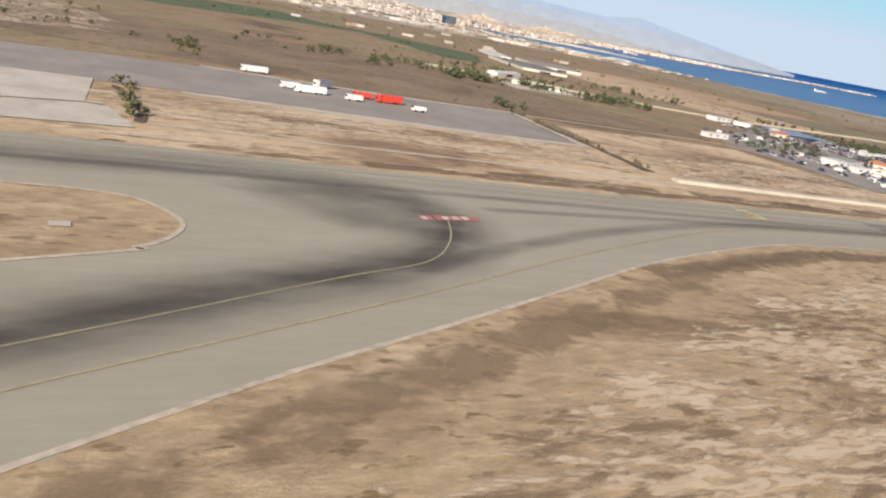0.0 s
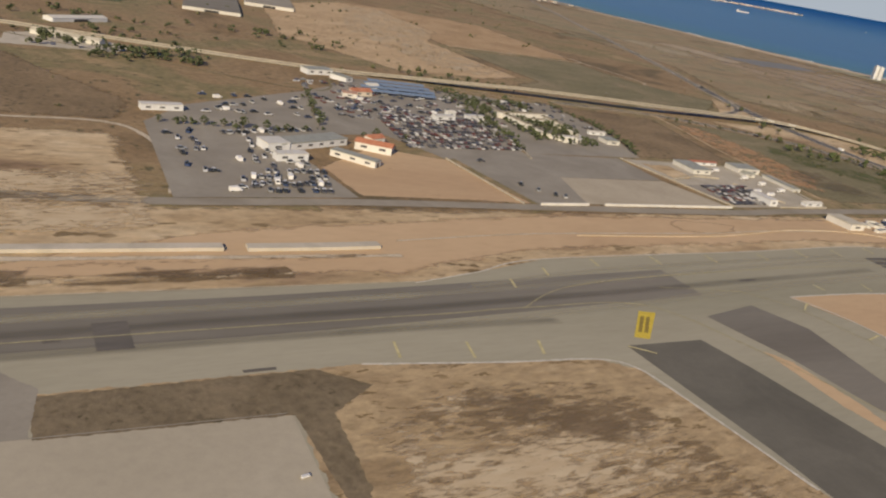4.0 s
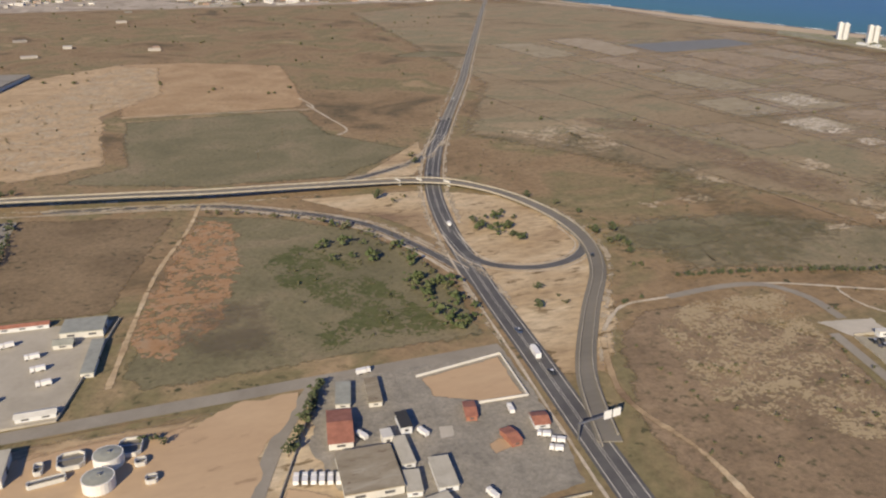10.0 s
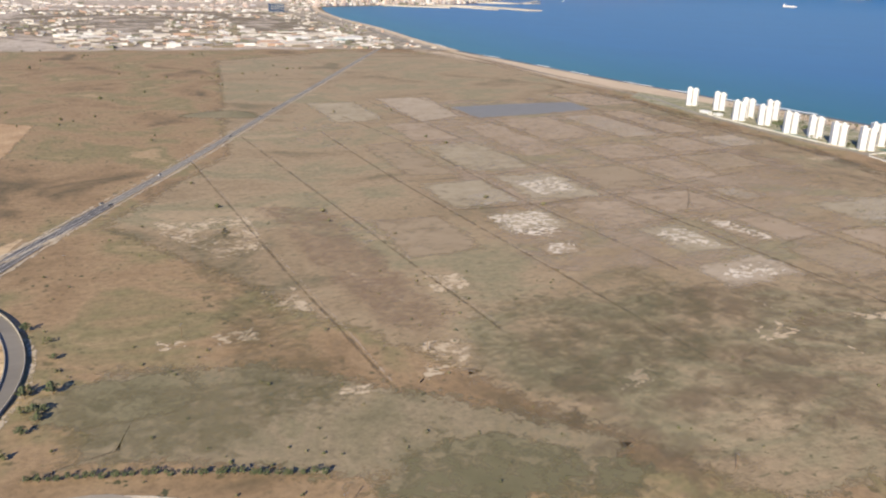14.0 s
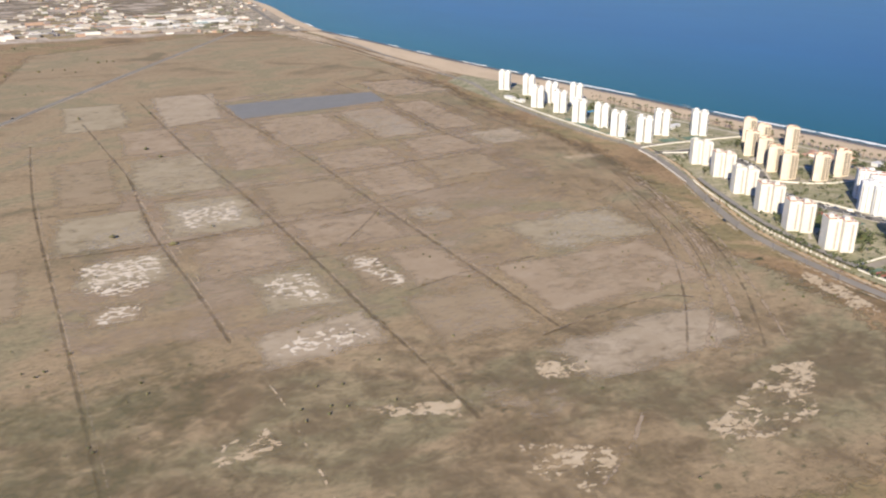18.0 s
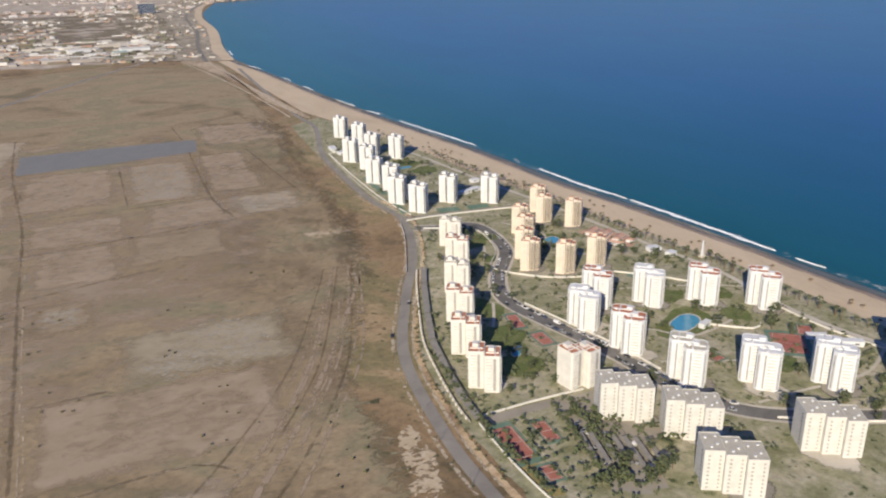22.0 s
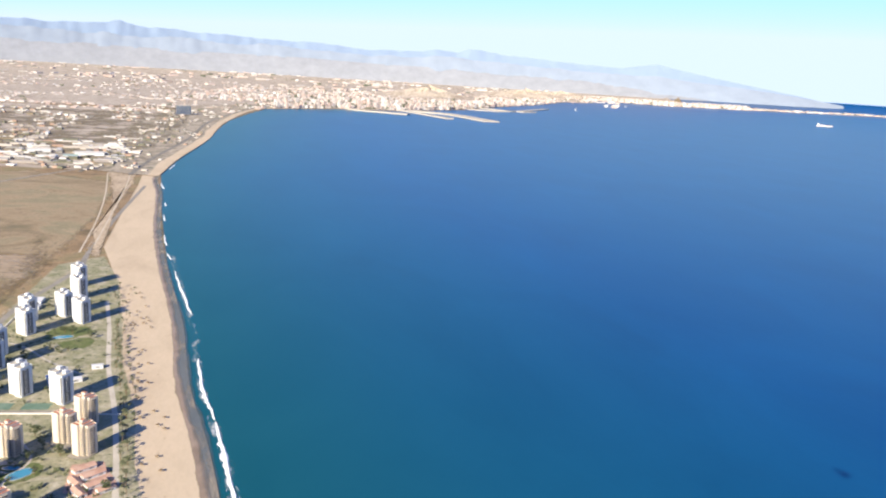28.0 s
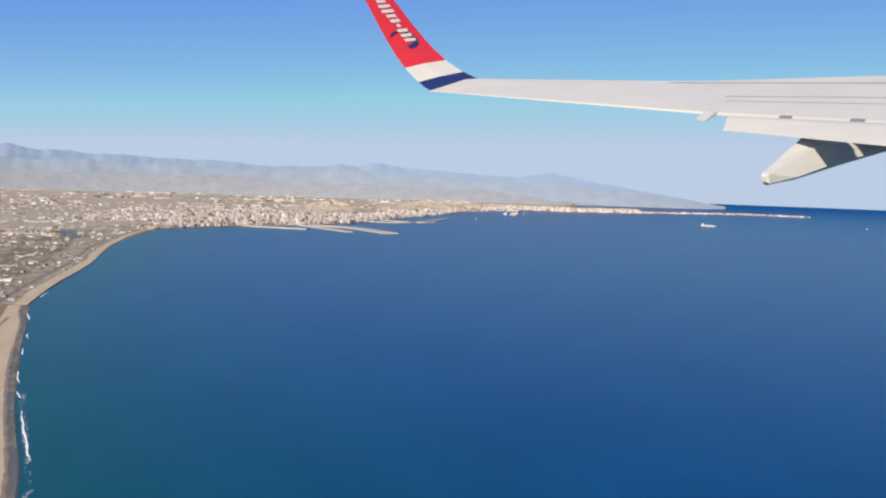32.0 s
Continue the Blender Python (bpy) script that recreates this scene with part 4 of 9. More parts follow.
stage(0.117, 0.14)
panel("position_marking", [(218, 195), (224, 195), (224, 207), (218, 207)], yellow_mat, 2, ochre_mat, "worn yellow position panel painted on the taxiway")
panel("position_marking", [(535, 173.2), (541, 171), (523.5, 154.5), (518.7, 156.8)], signyellow_mat, 2, ochre_mat, "bright yellow position panel painted on the taxiway")
panel("holding_marking", [(77.5, 165.3), (81.2, 165.9), (81.2, 169.7), (77.5, 169)], redpaint_mat, 1, paleline_mat, "red mandatory panel painted on the asphalt")
panel("holding_marking", [(82, 166), (95, 168), (95, 171.5), (82, 170)], redpaint_mat, 3, paleline_mat, "red mandatory panel painted on the asphalt")
panel("holding_marking", [(754, 152), (757.6, 151.6), (760.4, 157), (756, 158)], rubber_mat, 1, paleline_mat, "black and white panel beside the holding line")
panel("holding_marking", [(758, 151.4), (762, 151), (765, 156.4), (761, 157)], redpaint_mat, 2, paleline_mat, "red and white holding panel on dark asphalt")
panel("holding_marking", [(764.4, 151.2), (769.6, 151), (772, 156.4), (767, 157)], redpaint_mat, 2, paleline_mat, "red and white holding panel on dark asphalt")
panel("holding_marking", [(770.2, 151.2), (774, 152), (777, 157), (773, 157.8)], rubber_mat, 1, paleline_mat, "black and white panel beside the holding line")
panel("check_marking", [(317, 138), (323.2, 138), (323.4, 143.4), (317.2, 143.4)], rubber_mat, 3, paleline_mat, "black and white check panel painted on the apron")
for x, y in ((344.7, 112), (393.6, 117.1)):
    m_ = thing("marker_block", x, y, 0.72, 12, "small white concrete marker block on the apron", "marker block")
    part("block", Solid().box(0, 0, 0, 1.9, 0.7, 0.5, 0, 0.1), white_mat, m_)
    part("base", Solid().box(0, 0, 0, 2.2, 0.9, 0.12), pave_mat, m_)
for k in range(2):
    dashes("holding_line", [(743, 149 - k * 1.4), (776, 150.4 - k * 1.4)], 0.9, 1.6, 1.2, yellow_mat, "yellow broken holding line across the taxiway")
tagged(sheet("holding_marking", [(306, 84), (324, 82), (327, 87), (310, 88)], fadedred_mat, kind="", ragged=0.4), "faded red panel painted on the apron", "ground marking")

# service road, channel, perimeter
stage(0.05, 0.09)
ribbon("apron_edge", [(60, 424), (159, 408), (236, 409), (232, 360), (226, 315), (190, 313), (120, 318), (40, 324)], 6, pave_mat, "pale concrete border of the service apron", smooth=False, wobble=0.3)
sheet("service_apron", [(-300, 330), (-60, 326), (60, 328), (162, 318), (222, 319), (231, 405), (159, 402), (60, 420), (-28, 409), (-300, 470)], lot_mat, "grey service apron")
ribbon("perimeter_wall", [(226, 249), (300, 244), (405, 239)], 4.5, pave_mat, "long low pale concrete channel wall", thick=1.2, step=15)
ribbon("perimeter_wall", [(413, 238), (440, 237), (462, 237)], 4.5, pave_mat, "broken end of the pale channel wall", thick=1.2, step=15)
ribbon("service_track", [(-420, 262), (0, 252), (150, 247), (226, 245), (330, 236), (470, 228)], 5, gravel_mat, "pale dirt service track", wobble=0.5, soft=True)
ribbon("service_track", [(470, 242), (540, 246), (640, 242), (680, 243), (740, 240)], 2.2, gravel_mat, "pale dirt track edge", wobble=0.5, soft=True)
ribbon("perimeter_road", [(300, 300), (340, 293), (396, 286), (475, 285), (560, 279), (686, 270), (735, 271), (869, 269), (952, 267)], 8, oldroad_mat, "faded perimeter road")
ribbon("perimeter_verge", [(396, 281), (475, 280), (560, 274), (686, 265), (735, 266), (820, 264)], 1.2, brown_mat, "dark verge along the perimeter road", wobble=0.6, soft=True)
ribbon("drain_bank", [(225, 262), (230, 300), (236, 382)], 9, dyke_mat, "dark bank of a drain", wobble=0.7, soft=True)
ribbon("dirt_road", [(398, 292), (404, 330), (402, 372), (385, 400), (330, 402), (240, 404)], 5.5, gravel_mat, "pale dirt road round the field", wobble=0.3, soft=True)
ribbon("dirt_road", [(868, 264), (852, 240), (841, 217), (832, 193), (832, 179), (844, 171), (875, 166), (911, 161), (948, 154)], 6, oldroad_mat, "grey lane beside the yard")
ribbon("boundary_wall", [(560, 243), (640, 238), (700, 243), (740, 239), (767, 229), (799, 203), (818, 174)], 0.5, earth("dusty kerb", [(0.46, 0.36, 0.24), (0.56, 0.46, 0.33)], 10, 1, None), "low tan kerb of the graded ground", thick=0.35)
ribbon("boundary_wall", [(818, 174), (828, 161), (824, 134)], 0.7, tanwall_mat, "low tan channel wall", thick=0.7)
sheet("turning_ground", [(840, 264), (862, 262), (846, 235), (828, 192), (806, 205), (800, 240)], bare_mat, "tan turning ground", 2)

sheet("ground_lane_side", [(838, 176), (935, 164), (962, 105), (905, 20), (835, 20), (826, 120)], sandy_mat, "pale dusty soil beside the lane", 3, soft=10)
# ---- car parks and yards ----
stage(0.06, 0.09)
sheet("car_park", [(398, 290), (476, 291), (471, 340), (454, 373), (500, 396), (519, 505), (433, 447), (404, 405)], lot_mat, "grey asphalt car park full of parked cars", 0)
sheet("car_park", [(519, 504), (560, 540), (585, 568), (650, 545), (642, 480), (614, 360), (553, 355), (536, 400), (498, 395)], lot_mat, "grey asphalt lot packed with cars", 0)
sheet("car_park", [(567, 282), (597, 282), (611, 326), (685, 324), (688, 369), (614, 372), (558, 366)], lot_mat, "empty grey asphalt lot", 0)
sheet("yard_gravel", [(597, 283), (694, 278), (685, 323), (611, 326)], earth("pale tan gravel", [(0.37, 0.32, 0.24), (0.41, 0.36, 0.275), (0.445, 0.39, 0.30)], 25, 2, None, lift=0.1), "pale tan gravel lot", 0)
sheet("car_park", [(648, 548), (700, 530), (740, 524), (735, 440), (710, 372), (618, 372), (642, 480)], lot_mat, "grey lot round the restaurant", 0)
sheet("yard_gravel", [(690, 369), (795, 357), (775, 277), (698, 278)], earth("dusty lorry yard", [(0.37, 0.335, 0.265), (0.42, 0.38, 0.305), (0.46, 0.42, 0.34)], 18, 2.5, None, lift=0.1), "pale gravel yard with parked lorries", 0)
sheet("yard_grey", [(873, 267), (952, 263), (946, 205), (938, 175), (917, 171), (885, 176), (862, 200), (858, 228)], earth("dusty yard asphalt", [(0.24, 0.22, 0.18), (0.29, 0.265, 0.215), (0.34, 0.305, 0.245)], 14, 1.5, None), "dusty grey works yard", 1)
sheet("yard_tan", [(909, 257), (949, 262), (945, 228), (925, 230), (909, 240)], bare_mat, "tan earth plot in the works yard", 0.8, soft=2)
sheet("yard_tan", [(916, 206), (923, 208), (932, 200), (916, 197)], bare_mat, "tan earth patch in the works yard", 0.8, soft=2)
sheet("yard_tan", [(844, 213), (862, 200), (888, 184), (878, 176), (838, 186)], bare_mat, "tan sandy corner of the works yard", 1.5, soft=4)
sheet("yard_pad", [(905, 221), (910, 220), (908, 214), (903, 214)], pave_mat, "pale concrete pad in the works yard", 0.2)
ribbon("boundary_wall", [(909, 257), (949, 262), (945, 228), (925, 230)], 0.4, cream_mat, "low pale wall round the tan plot", smooth=False, thick=1.0)
sheet("yard_grey", [(1104, 218), (1163, 203.5), (1158, 180), (1150, 150), (1138, 100), (1070, 110)], earth("sandy yard asphalt", [(0.28, 0.255, 0.19), (0.335, 0.305, 0.23), (0.385, 0.35, 0.27)], 20, 2.5, None, lift=0.1), "dusty olive-grey lorry yard", 1)
sheet("yard_tan", [(1132, 209), (1160, 202), (1156, 178), (1146, 158), (1134, 180)], bare_mat, "tan earth half of the lorry yard", 3, soft=14)
sheet("yard_gravel", [(1100, 236), (1127, 229), (1122, 214), (1104, 219)], pave_mat, "pale entrance slab of the yard", 0.5)
sheet("yard_tan", [(697, 362), (722, 357), (722, 334), (714, 326), (698, 327)], sandy_mat, "rough brown corner of the lorry yard", 1.0, soft=3)
sheet("yard_gravel", [(695, 318), (739, 314), (736, 281), (696, 283)], lot_mat, "grey car rows in the lorry yard", 0.5)
for pts, w in (([(698, 327), (722, 334), (740, 330)], 0.8), ([(742, 320), (748, 284)], 0.7), ([(690, 369), (698, 278)], 0.8), ([(558, 283), (553, 355)], 0.7), ([(614, 360), (652, 476)], 0.8), ([(567, 281.5), (596, 281)], 1.2), ([(606, 280.5), (640, 279), (694, 276.5)], 1.2), ([(775, 276), (798, 357)], 1.0),
               ([(735, 277), (775, 275.5)], 1.0), ([(1105, 219.5), (1163, 206.5)], 1.0), ([(1163, 204), (1158, 180), (1152, 152), (1140, 108)], 1.0), ([(1104, 218), (1090, 173), (1072, 115)], 0.8), ([(842, 178), (880, 172), (937, 168)], 0.6), ([(842, 178), (838, 190), (852, 222), (870, 262)], 0.6)):
    ribbon("boundary_wall", pts, w * 0.6, cream_mat if w > 1.1 else parapet_mat, "low masonry boundary wall", smooth=False, thick=1.2 if w > 1.1 else 0.9)

# ---- roads ----
stage(0.07, 0.125)
MAIN = [(1872, 2290), (1680, 1900), (1293, 1095), (1203, 906), (1102, 706), (1052, 604), (1012, 508), (988, 420), (972, 325), (963, 259), (955, 203), (945, 130), (930, 20)]
ribbon("road_main", MAIN[4:], 12, road_mat, "dark asphalt main road", step=15)
ribbon("road_main_north", [(1872, 2290), (1680, 1900), (1293, 1095), (1203, 906), (1102, 706)], 10, tarmac_mat, "worn brown-grey asphalt main road", step=15)
WEST = [(300, 690), (531, 605), (637, 578), (754, 548), (850, 527), (932, 519), (1005, 509), (1040, 478), (1057, 428), (1057, 377), (1040, 330), (1006, 282), (975, 234), (958, 190)]
ribbon("road_bridge", WEST, 9, tarmac_mat, "asphalt road over the bridge and round the ramp", lift=[0, 0, 0, 0, 0.3, 2.5, 5.5, 6.0, 5.0, 3.2, 1.6, 0.4, 0, 0, 0], thick=0.5)
ribbon("road_loop", [(1057, 400), (1053, 366), (1036, 347), (1014, 341), (993, 349), (982, 368), (985, 410)], 6.5, road_mat, "asphalt loop ramp", z=LEVEL[2])
ribbon("road_ramp", [(754, 538), (848, 516), (899, 485), (940, 445), (960, 392), (970, 350), (966, 300)], 6, road_mat, "asphalt slip road")
ribbon("road_ramp", [(1075, 650), (1052, 612), (1025, 575), (985, 550), (935, 533), (850, 538)], 6, road_mat, "asphalt slip road")


def beside(pts, d):
    """The line pts moved sideways by d."""
    ln = curve_through(pts, 12)
    out = []
    for i, p in enumerate(ln):
        v = ln[min(i + 1, len(ln) - 1)] - ln[max(i - 1, 0)]
        v = v / (np.hypot(*v) or 1)
        out.append((p[0] - v[1] * d, p[1] + v[0] * d))
    return out


for pts, half in (([(1057, 400), (1053, 366), (1036, 347), (1014, 341), (993, 349), (982, 368), (985, 410)], 2.9), ([(754, 538), (848, 516), (899, 485), (940, 445), (960, 392), (970, 350)], 2.6), ([(1075, 650), (1052, 612), (1025, 575), (985, 550), (935, 533), (850, 538)], 2.6)):
    for sgn in (-1, 1):
        ribbon("road_line", beside(pts, sgn * half), 0.35, paleline_mat, "white edge line of the slip road", step=8, z=LEVEL[2] + 0.004)
        ribbon("road_verge", beside(pts, sgn * (half + 2.2)), 2.2, gravel_mat, "pale gravel shoulder of the slip road", wobble=0.5, soft=True)
for off, w in ((4.6, 0.4), (-4.6, 0.4)):
    ribbon("road_line", [(x + off, y) for x, y in MAIN], w, paleline_mat, "white edge line of the main road", step=15)
for off in (-0.45, 0.45):
    ribbon("road_line", [(x + off, y) for x, y in MAIN], 0.22, paleline_mat, "white centre line of the main road", step=15)
for k, sgn in enumerate((4.9, -4.9)):
    ribbon("road_barrier", [(x + (0 if i < 6 else sgn * 0.9), y + (sgn if i < 7 else sgn * 0.4)) for i, (x, y) in enumerate(WEST)], 0.4, parapet_mat,
           "dusty concrete road parapet", lift=[0.6, 0.6, 0.6, 0.6, 0.9, 3.1, 6.1, 6.6, 5.6, 3.8, 2.2, 1.0, 0.6, 0.6, 0.6], thick=0.9)
ribbon("road_verge", [(600, 570), (754, 531), (848, 509), (895, 480), (934, 441), (954, 392), (963, 350)], 2.5, gravel_mat, "pale gravel verge", wobble=0.6, soft=True)
ribbon("road_verge", [(x - 9, y) for x, y in MAIN[4:]], 2.5, gravel_mat, "pale gravel verge", wobble=0.7, soft=True)
ribbon("road_verge", [(x + 9, y) for x, y in MAIN[1:8]], 2.0, gravel_mat, "pale gravel verge", wobble=0.7, soft=True)
for pts, w in (([(x, y + 8) for x, y in WEST[1:6]], 9), ([(x, y - 8) for x, y in WEST[1:6]], 8), ([(x + 8, y) for x, y in WEST[7:13]], 8), ([(x + 9, y - 4) for x, y in [(754, 538), (848, 516), (899, 485), (940, 445), (960, 392), (970, 350), (966, 300)]], 7),
               ([(x - 7, y - 5) for x, y in [(754, 538), (848, 516), (899, 485), (940, 445), (960, 392)]], 6), ([(x - 10, y) for x, y in MAIN[2:10]], 8), ([(x + 10, y) for x, y in MAIN[2:8]], 8), ([(1083, 652), (1060, 612), (1033, 575), (990, 556), (935, 540), (850, 545)], 8)):
    ribbon("road_verge", pts, w, vergefleck_mat, "pale gravel verge of the road", wobble=0.4, soft=True)
ribbon("farm_track", [(1000, 262), (1024, 283), (1052, 284), (1106, 281), (1163, 250), (1216, 226), (1300, 190), (1390, 150), (1480, 100)], 4.0, gravel_mat, "pale farm track", wobble=0.5, soft=True)
ribbon("farm_track", [(1052, 284), (1087, 284.5), (1108, 278), (1117, 258), (1114, 234)], 5, oldroad_mat, "grey lane into the yard")
ribbon("farm_track", [(1098, 224), (1084, 175), (1064, 115)], 5, oldroad_mat, "grey lane beside the yard wall")
ribbon("farm_track", [(1152, 255), (1140, 262), (1136, 240), (1150, 215)], 3, gravel_mat, "pale farm track", wobble=0.5, soft=True)
ribbon("farm_track", [(990, 832), (996, 760), (1000, 700), (985, 680)], 4, gravel_mat, "pale field path", wobble=0.5, soft=True)
ribbon("farm_track", [(803, 830), (940, 812), (992, 808), (990, 870)], 4, gravel_mat, "pale field path", wobble=0.5, soft=True)
ribbon("farm_track", [(850, 520), (838, 470), (815, 400), (792, 290)], 5, sandy_mat, "rubble track", wobble=0.6, soft=True)
ribbon("farm_track", [(1000, 262), (980, 215), (985, 170), (978, 110)], 5, sandy_mat, "eroded dirt track beside the road", wobble=0.6, soft=True)
ribbon("field_road", [(96, 680), (262, 677), (436, 570), (531, 512), (560, 560)], 4, olive_mat, "narrow field road", soft=True)

# ---- salt pans ----
stage(0.033, 0.044)
# west, east, south, north, soil, crust
PAN_ROWS = (((1379, 1455, 612, 704, 1, None), (1463, 1541, 612, 712, 1, 1), (1547, 1634, 622, 725, 0, None), (1643, 1710, 645, 738, 2, 2), (1716, 1800, 665, 745, 0, 2)),
            ((1396, 1462, 526, 590, 1, 0), (1472, 1548, 514, 603, 2, 2), (1556, 1634, 540, 612, 2, None), (1648, 1694, 553, 612, 0, 1), (1706, 1812, 458, 534, 1, None)),
            ((1396, 1438, 470, 504, 0, 0), (1500, 1549, 444, 514, 1, 0), (1566, 1595, 446, 524, 0, 0), (1600, 1649, 446, 520, 2, None), (1487, 1562, 380, 430, 3, 0)),
            ((1658, 1792, 370, 458, 2, None), (1580, 1653, 364, 442, 0, 2), (1632, 1756, 294, 350, 3, None), (1630, 1720, 742, 820, 2, 2), (1735, 1814, 754, 842, 2, 2)),
            ((1612, 1710, 864, 1030, 2, 2), (1719, 1798, 850, 1030, 2, 1), (1806, 1868, 864, 1048, 2, 2), (1820, 1890, 766, 842, 3, 1), (1545, 1610, 790, 1000, 2, 2)),
            ((1450, 1534, 730, 882, 1, 2), (1448, 1520, 900, 1026, 2, None), (1378, 1440, 730, 900, 0, None), (1820, 1936, 1105, 1245, 2, 2), (1386, 1470, 1050, 1230, 1, None)),
            ((1300, 1366, 500, 600, 0, None),))
for j, row in enumerate(PAN_ROWS):
    for i, (x0, x1, y0, y1, soil, crust) in enumerate(row):
        q = [(x0 + rng.uniform(-3, 3), y0 + rng.uniform(-3, 3)), (x1 + rng.uniform(-3, 3), y0 + rng.uniform(-3, 5)), (x1 + rng.uniform(-3, 3), y1 + rng.uniform(-3, 5)), (x0 + rng.uniform(-3, 3), y1 + rng.uniform(-3, 3))]
        sheet("salt_pan", q, pan_films[soil], "dry brown salt pan", 2.5, soft=7 + 2 * ((i + j) % 3), z=LAND * SCALE + 0.0446 + 0.0005 * (i % 2))
        if crust:
            sheet("salt_crust", [(x + rng.uniform(-6, 6), y + rng.uniform(-6, 6)) for x, y in q], salt_mats[crust], "thin grey salt flecks on the marsh" if crust == 1 else "pale crusted soil on the marsh", 4, soft=9, z=LAND * SCALE + 0.0456 + 0.0005 * (i % 2))
for k, (ring, kind) in enumerate((([(1388, 590), (1457, 598), (1466, 556), (1434, 501), (1395, 522)], 0), ([(1404, 512), (1446, 504), (1438, 474), (1398, 468)], 0), ([(1500, 514), (1556, 512), (1552, 446), (1528, 440), (1504, 470)], 0),
                              ([(1570, 532), (1600, 518), (1610, 468), (1606, 446), (1584, 446), (1566, 498)], 0), ([(1496, 420), (1551, 430), (1566, 388), (1533, 378), (1486, 388)], 0), ([(1390, 652), (1457, 680), (1464, 610), (1397, 599)], 1),
                              ([(1468, 694), (1541, 704), (1532, 630), (1470, 620)], 0), ([(1704, 485), (1758, 550), (1812, 538), (1810, 462), (1724, 446)], 1), 
                              ([(1565, 326), (1592, 335), (1628, 312), (1628, 282), (1600, 262), (1575, 282)], 2))):
    sheet("salt_crust", ring, salt_mats[kind], ("white salt crust flecks on the marsh", "thin grey salt flecks on the marsh", "pale crusted soil on the marsh")[kind], 2.5, soft=11, z=LAND * SCALE + 0.0467 + 0.0003 * (k % 2))
stage(0.037, 0.0445)
sheet("ground_field_sandy", [(-120, 500), (-20, 490), (36, 510), (44, 640), (20, 760), (-120, 760)], sandfleck_mat, "pale sandy ground with scattered shrubs", 6, soft=16)
sheet("ground_marsh_near", [(1240, 180), (1290, 380), (1420, 440), (1640, 410), (1790, 360), (1862, 300), (1840, 180)], flecks("dark marsh turf", [(0.14, 0.11, 0.065), (0.19, 0.145, 0.09), (0.165, 0.14, 0.08)], 14, 0.72, 4, strength=0.5, edge=0.4), "darker olive-brown marsh turf", 10, soft=40)
sheet("marsh_film", [(1330, 420), (1400, 760), (1480, 1240), (1800, 1240), (1880, 900), (1850, 560), (1700, 420), (1500, 380)], flecks("pale dry marsh skin", [(0.345, 0.265, 0.185), (0.43, 0.345, 0.25)], 26, 0.72, 3, (0.7, 1, 1), 10, 0.7, 0.28), "pale dried skin of the marsh", 10, soft=40)
sheet("marsh_film", [(1745, 400), (1760, 700), (1800, 1300), (1955, 1250), (1942, 700), (1885, 490), (1830, 350)], flecks("dark brown marsh skin", [(0.165, 0.125, 0.08), (0.21, 0.16, 0.105)], 18, 0.74, 4, (1, 0.6, 1), 20, 0.25, 0.35), "darker brown skin of the marsh beside the road", 8, soft=25)
stage(0.047, 0.06)
for ring in ([(1265, 720), (1325, 555), (1275, 528), (1262, 624)], [(1339, 1110), (1424, 1012), (1356, 868), (1300, 949)]):
    sheet("salt_crust", ring, salt_mats[2], "pale crusted soil on the marsh", 3, soft=7)
for ring in ([(1572, 279), (1614, 256), (1622, 240), (1585, 219), (1558, 244)], [(1729, 279), (1769, 270), (1718, 221), (1645, 214), (1660, 248)], [(1519, 338), (1575, 316), (1567, 289), (1521, 312)], [(1130, 655), (1216, 655), (1219, 542), (1175, 536), (1133, 606)],
             [(1185, 475), (1218, 484), (1225, 423), (1188, 432)], [(1119, 423), (1149, 427), (1151, 400), (1122, 398)], [(1258, 378), (1301, 374), (1282, 330), (1242, 324)], [(1248, 502), (1267, 482), (1277, 418), (1260, 440)], [(1150, 420), (1185, 430), (1185, 395), (1150, 395)],
             [(1290, 470), (1330, 470), (1330, 430), (1290, 430)], [(1175, 345), (1230, 340), (1225, 320), (1170, 325)], [(1330, 300), (1365, 310), (1365, 285), (1330, 280)], [(1440, 330), (1480, 335), (1490, 305), (1445, 300)], [(1610, 330), (1650, 340), (1650, 300), (1610, 300)]):
    sheet("sand_patch", ring, sandfleck_mat, "loose pale sand on the marsh", 3, soft=5)
stage(0.061, 0.08)
edgefleck_mat = flecks("pale dyke crust", [(0.38, 0.30, 0.21), (0.47, 0.39, 0.285)], 5.0, 0.74, 5, strength=0.8, edge=0.15)
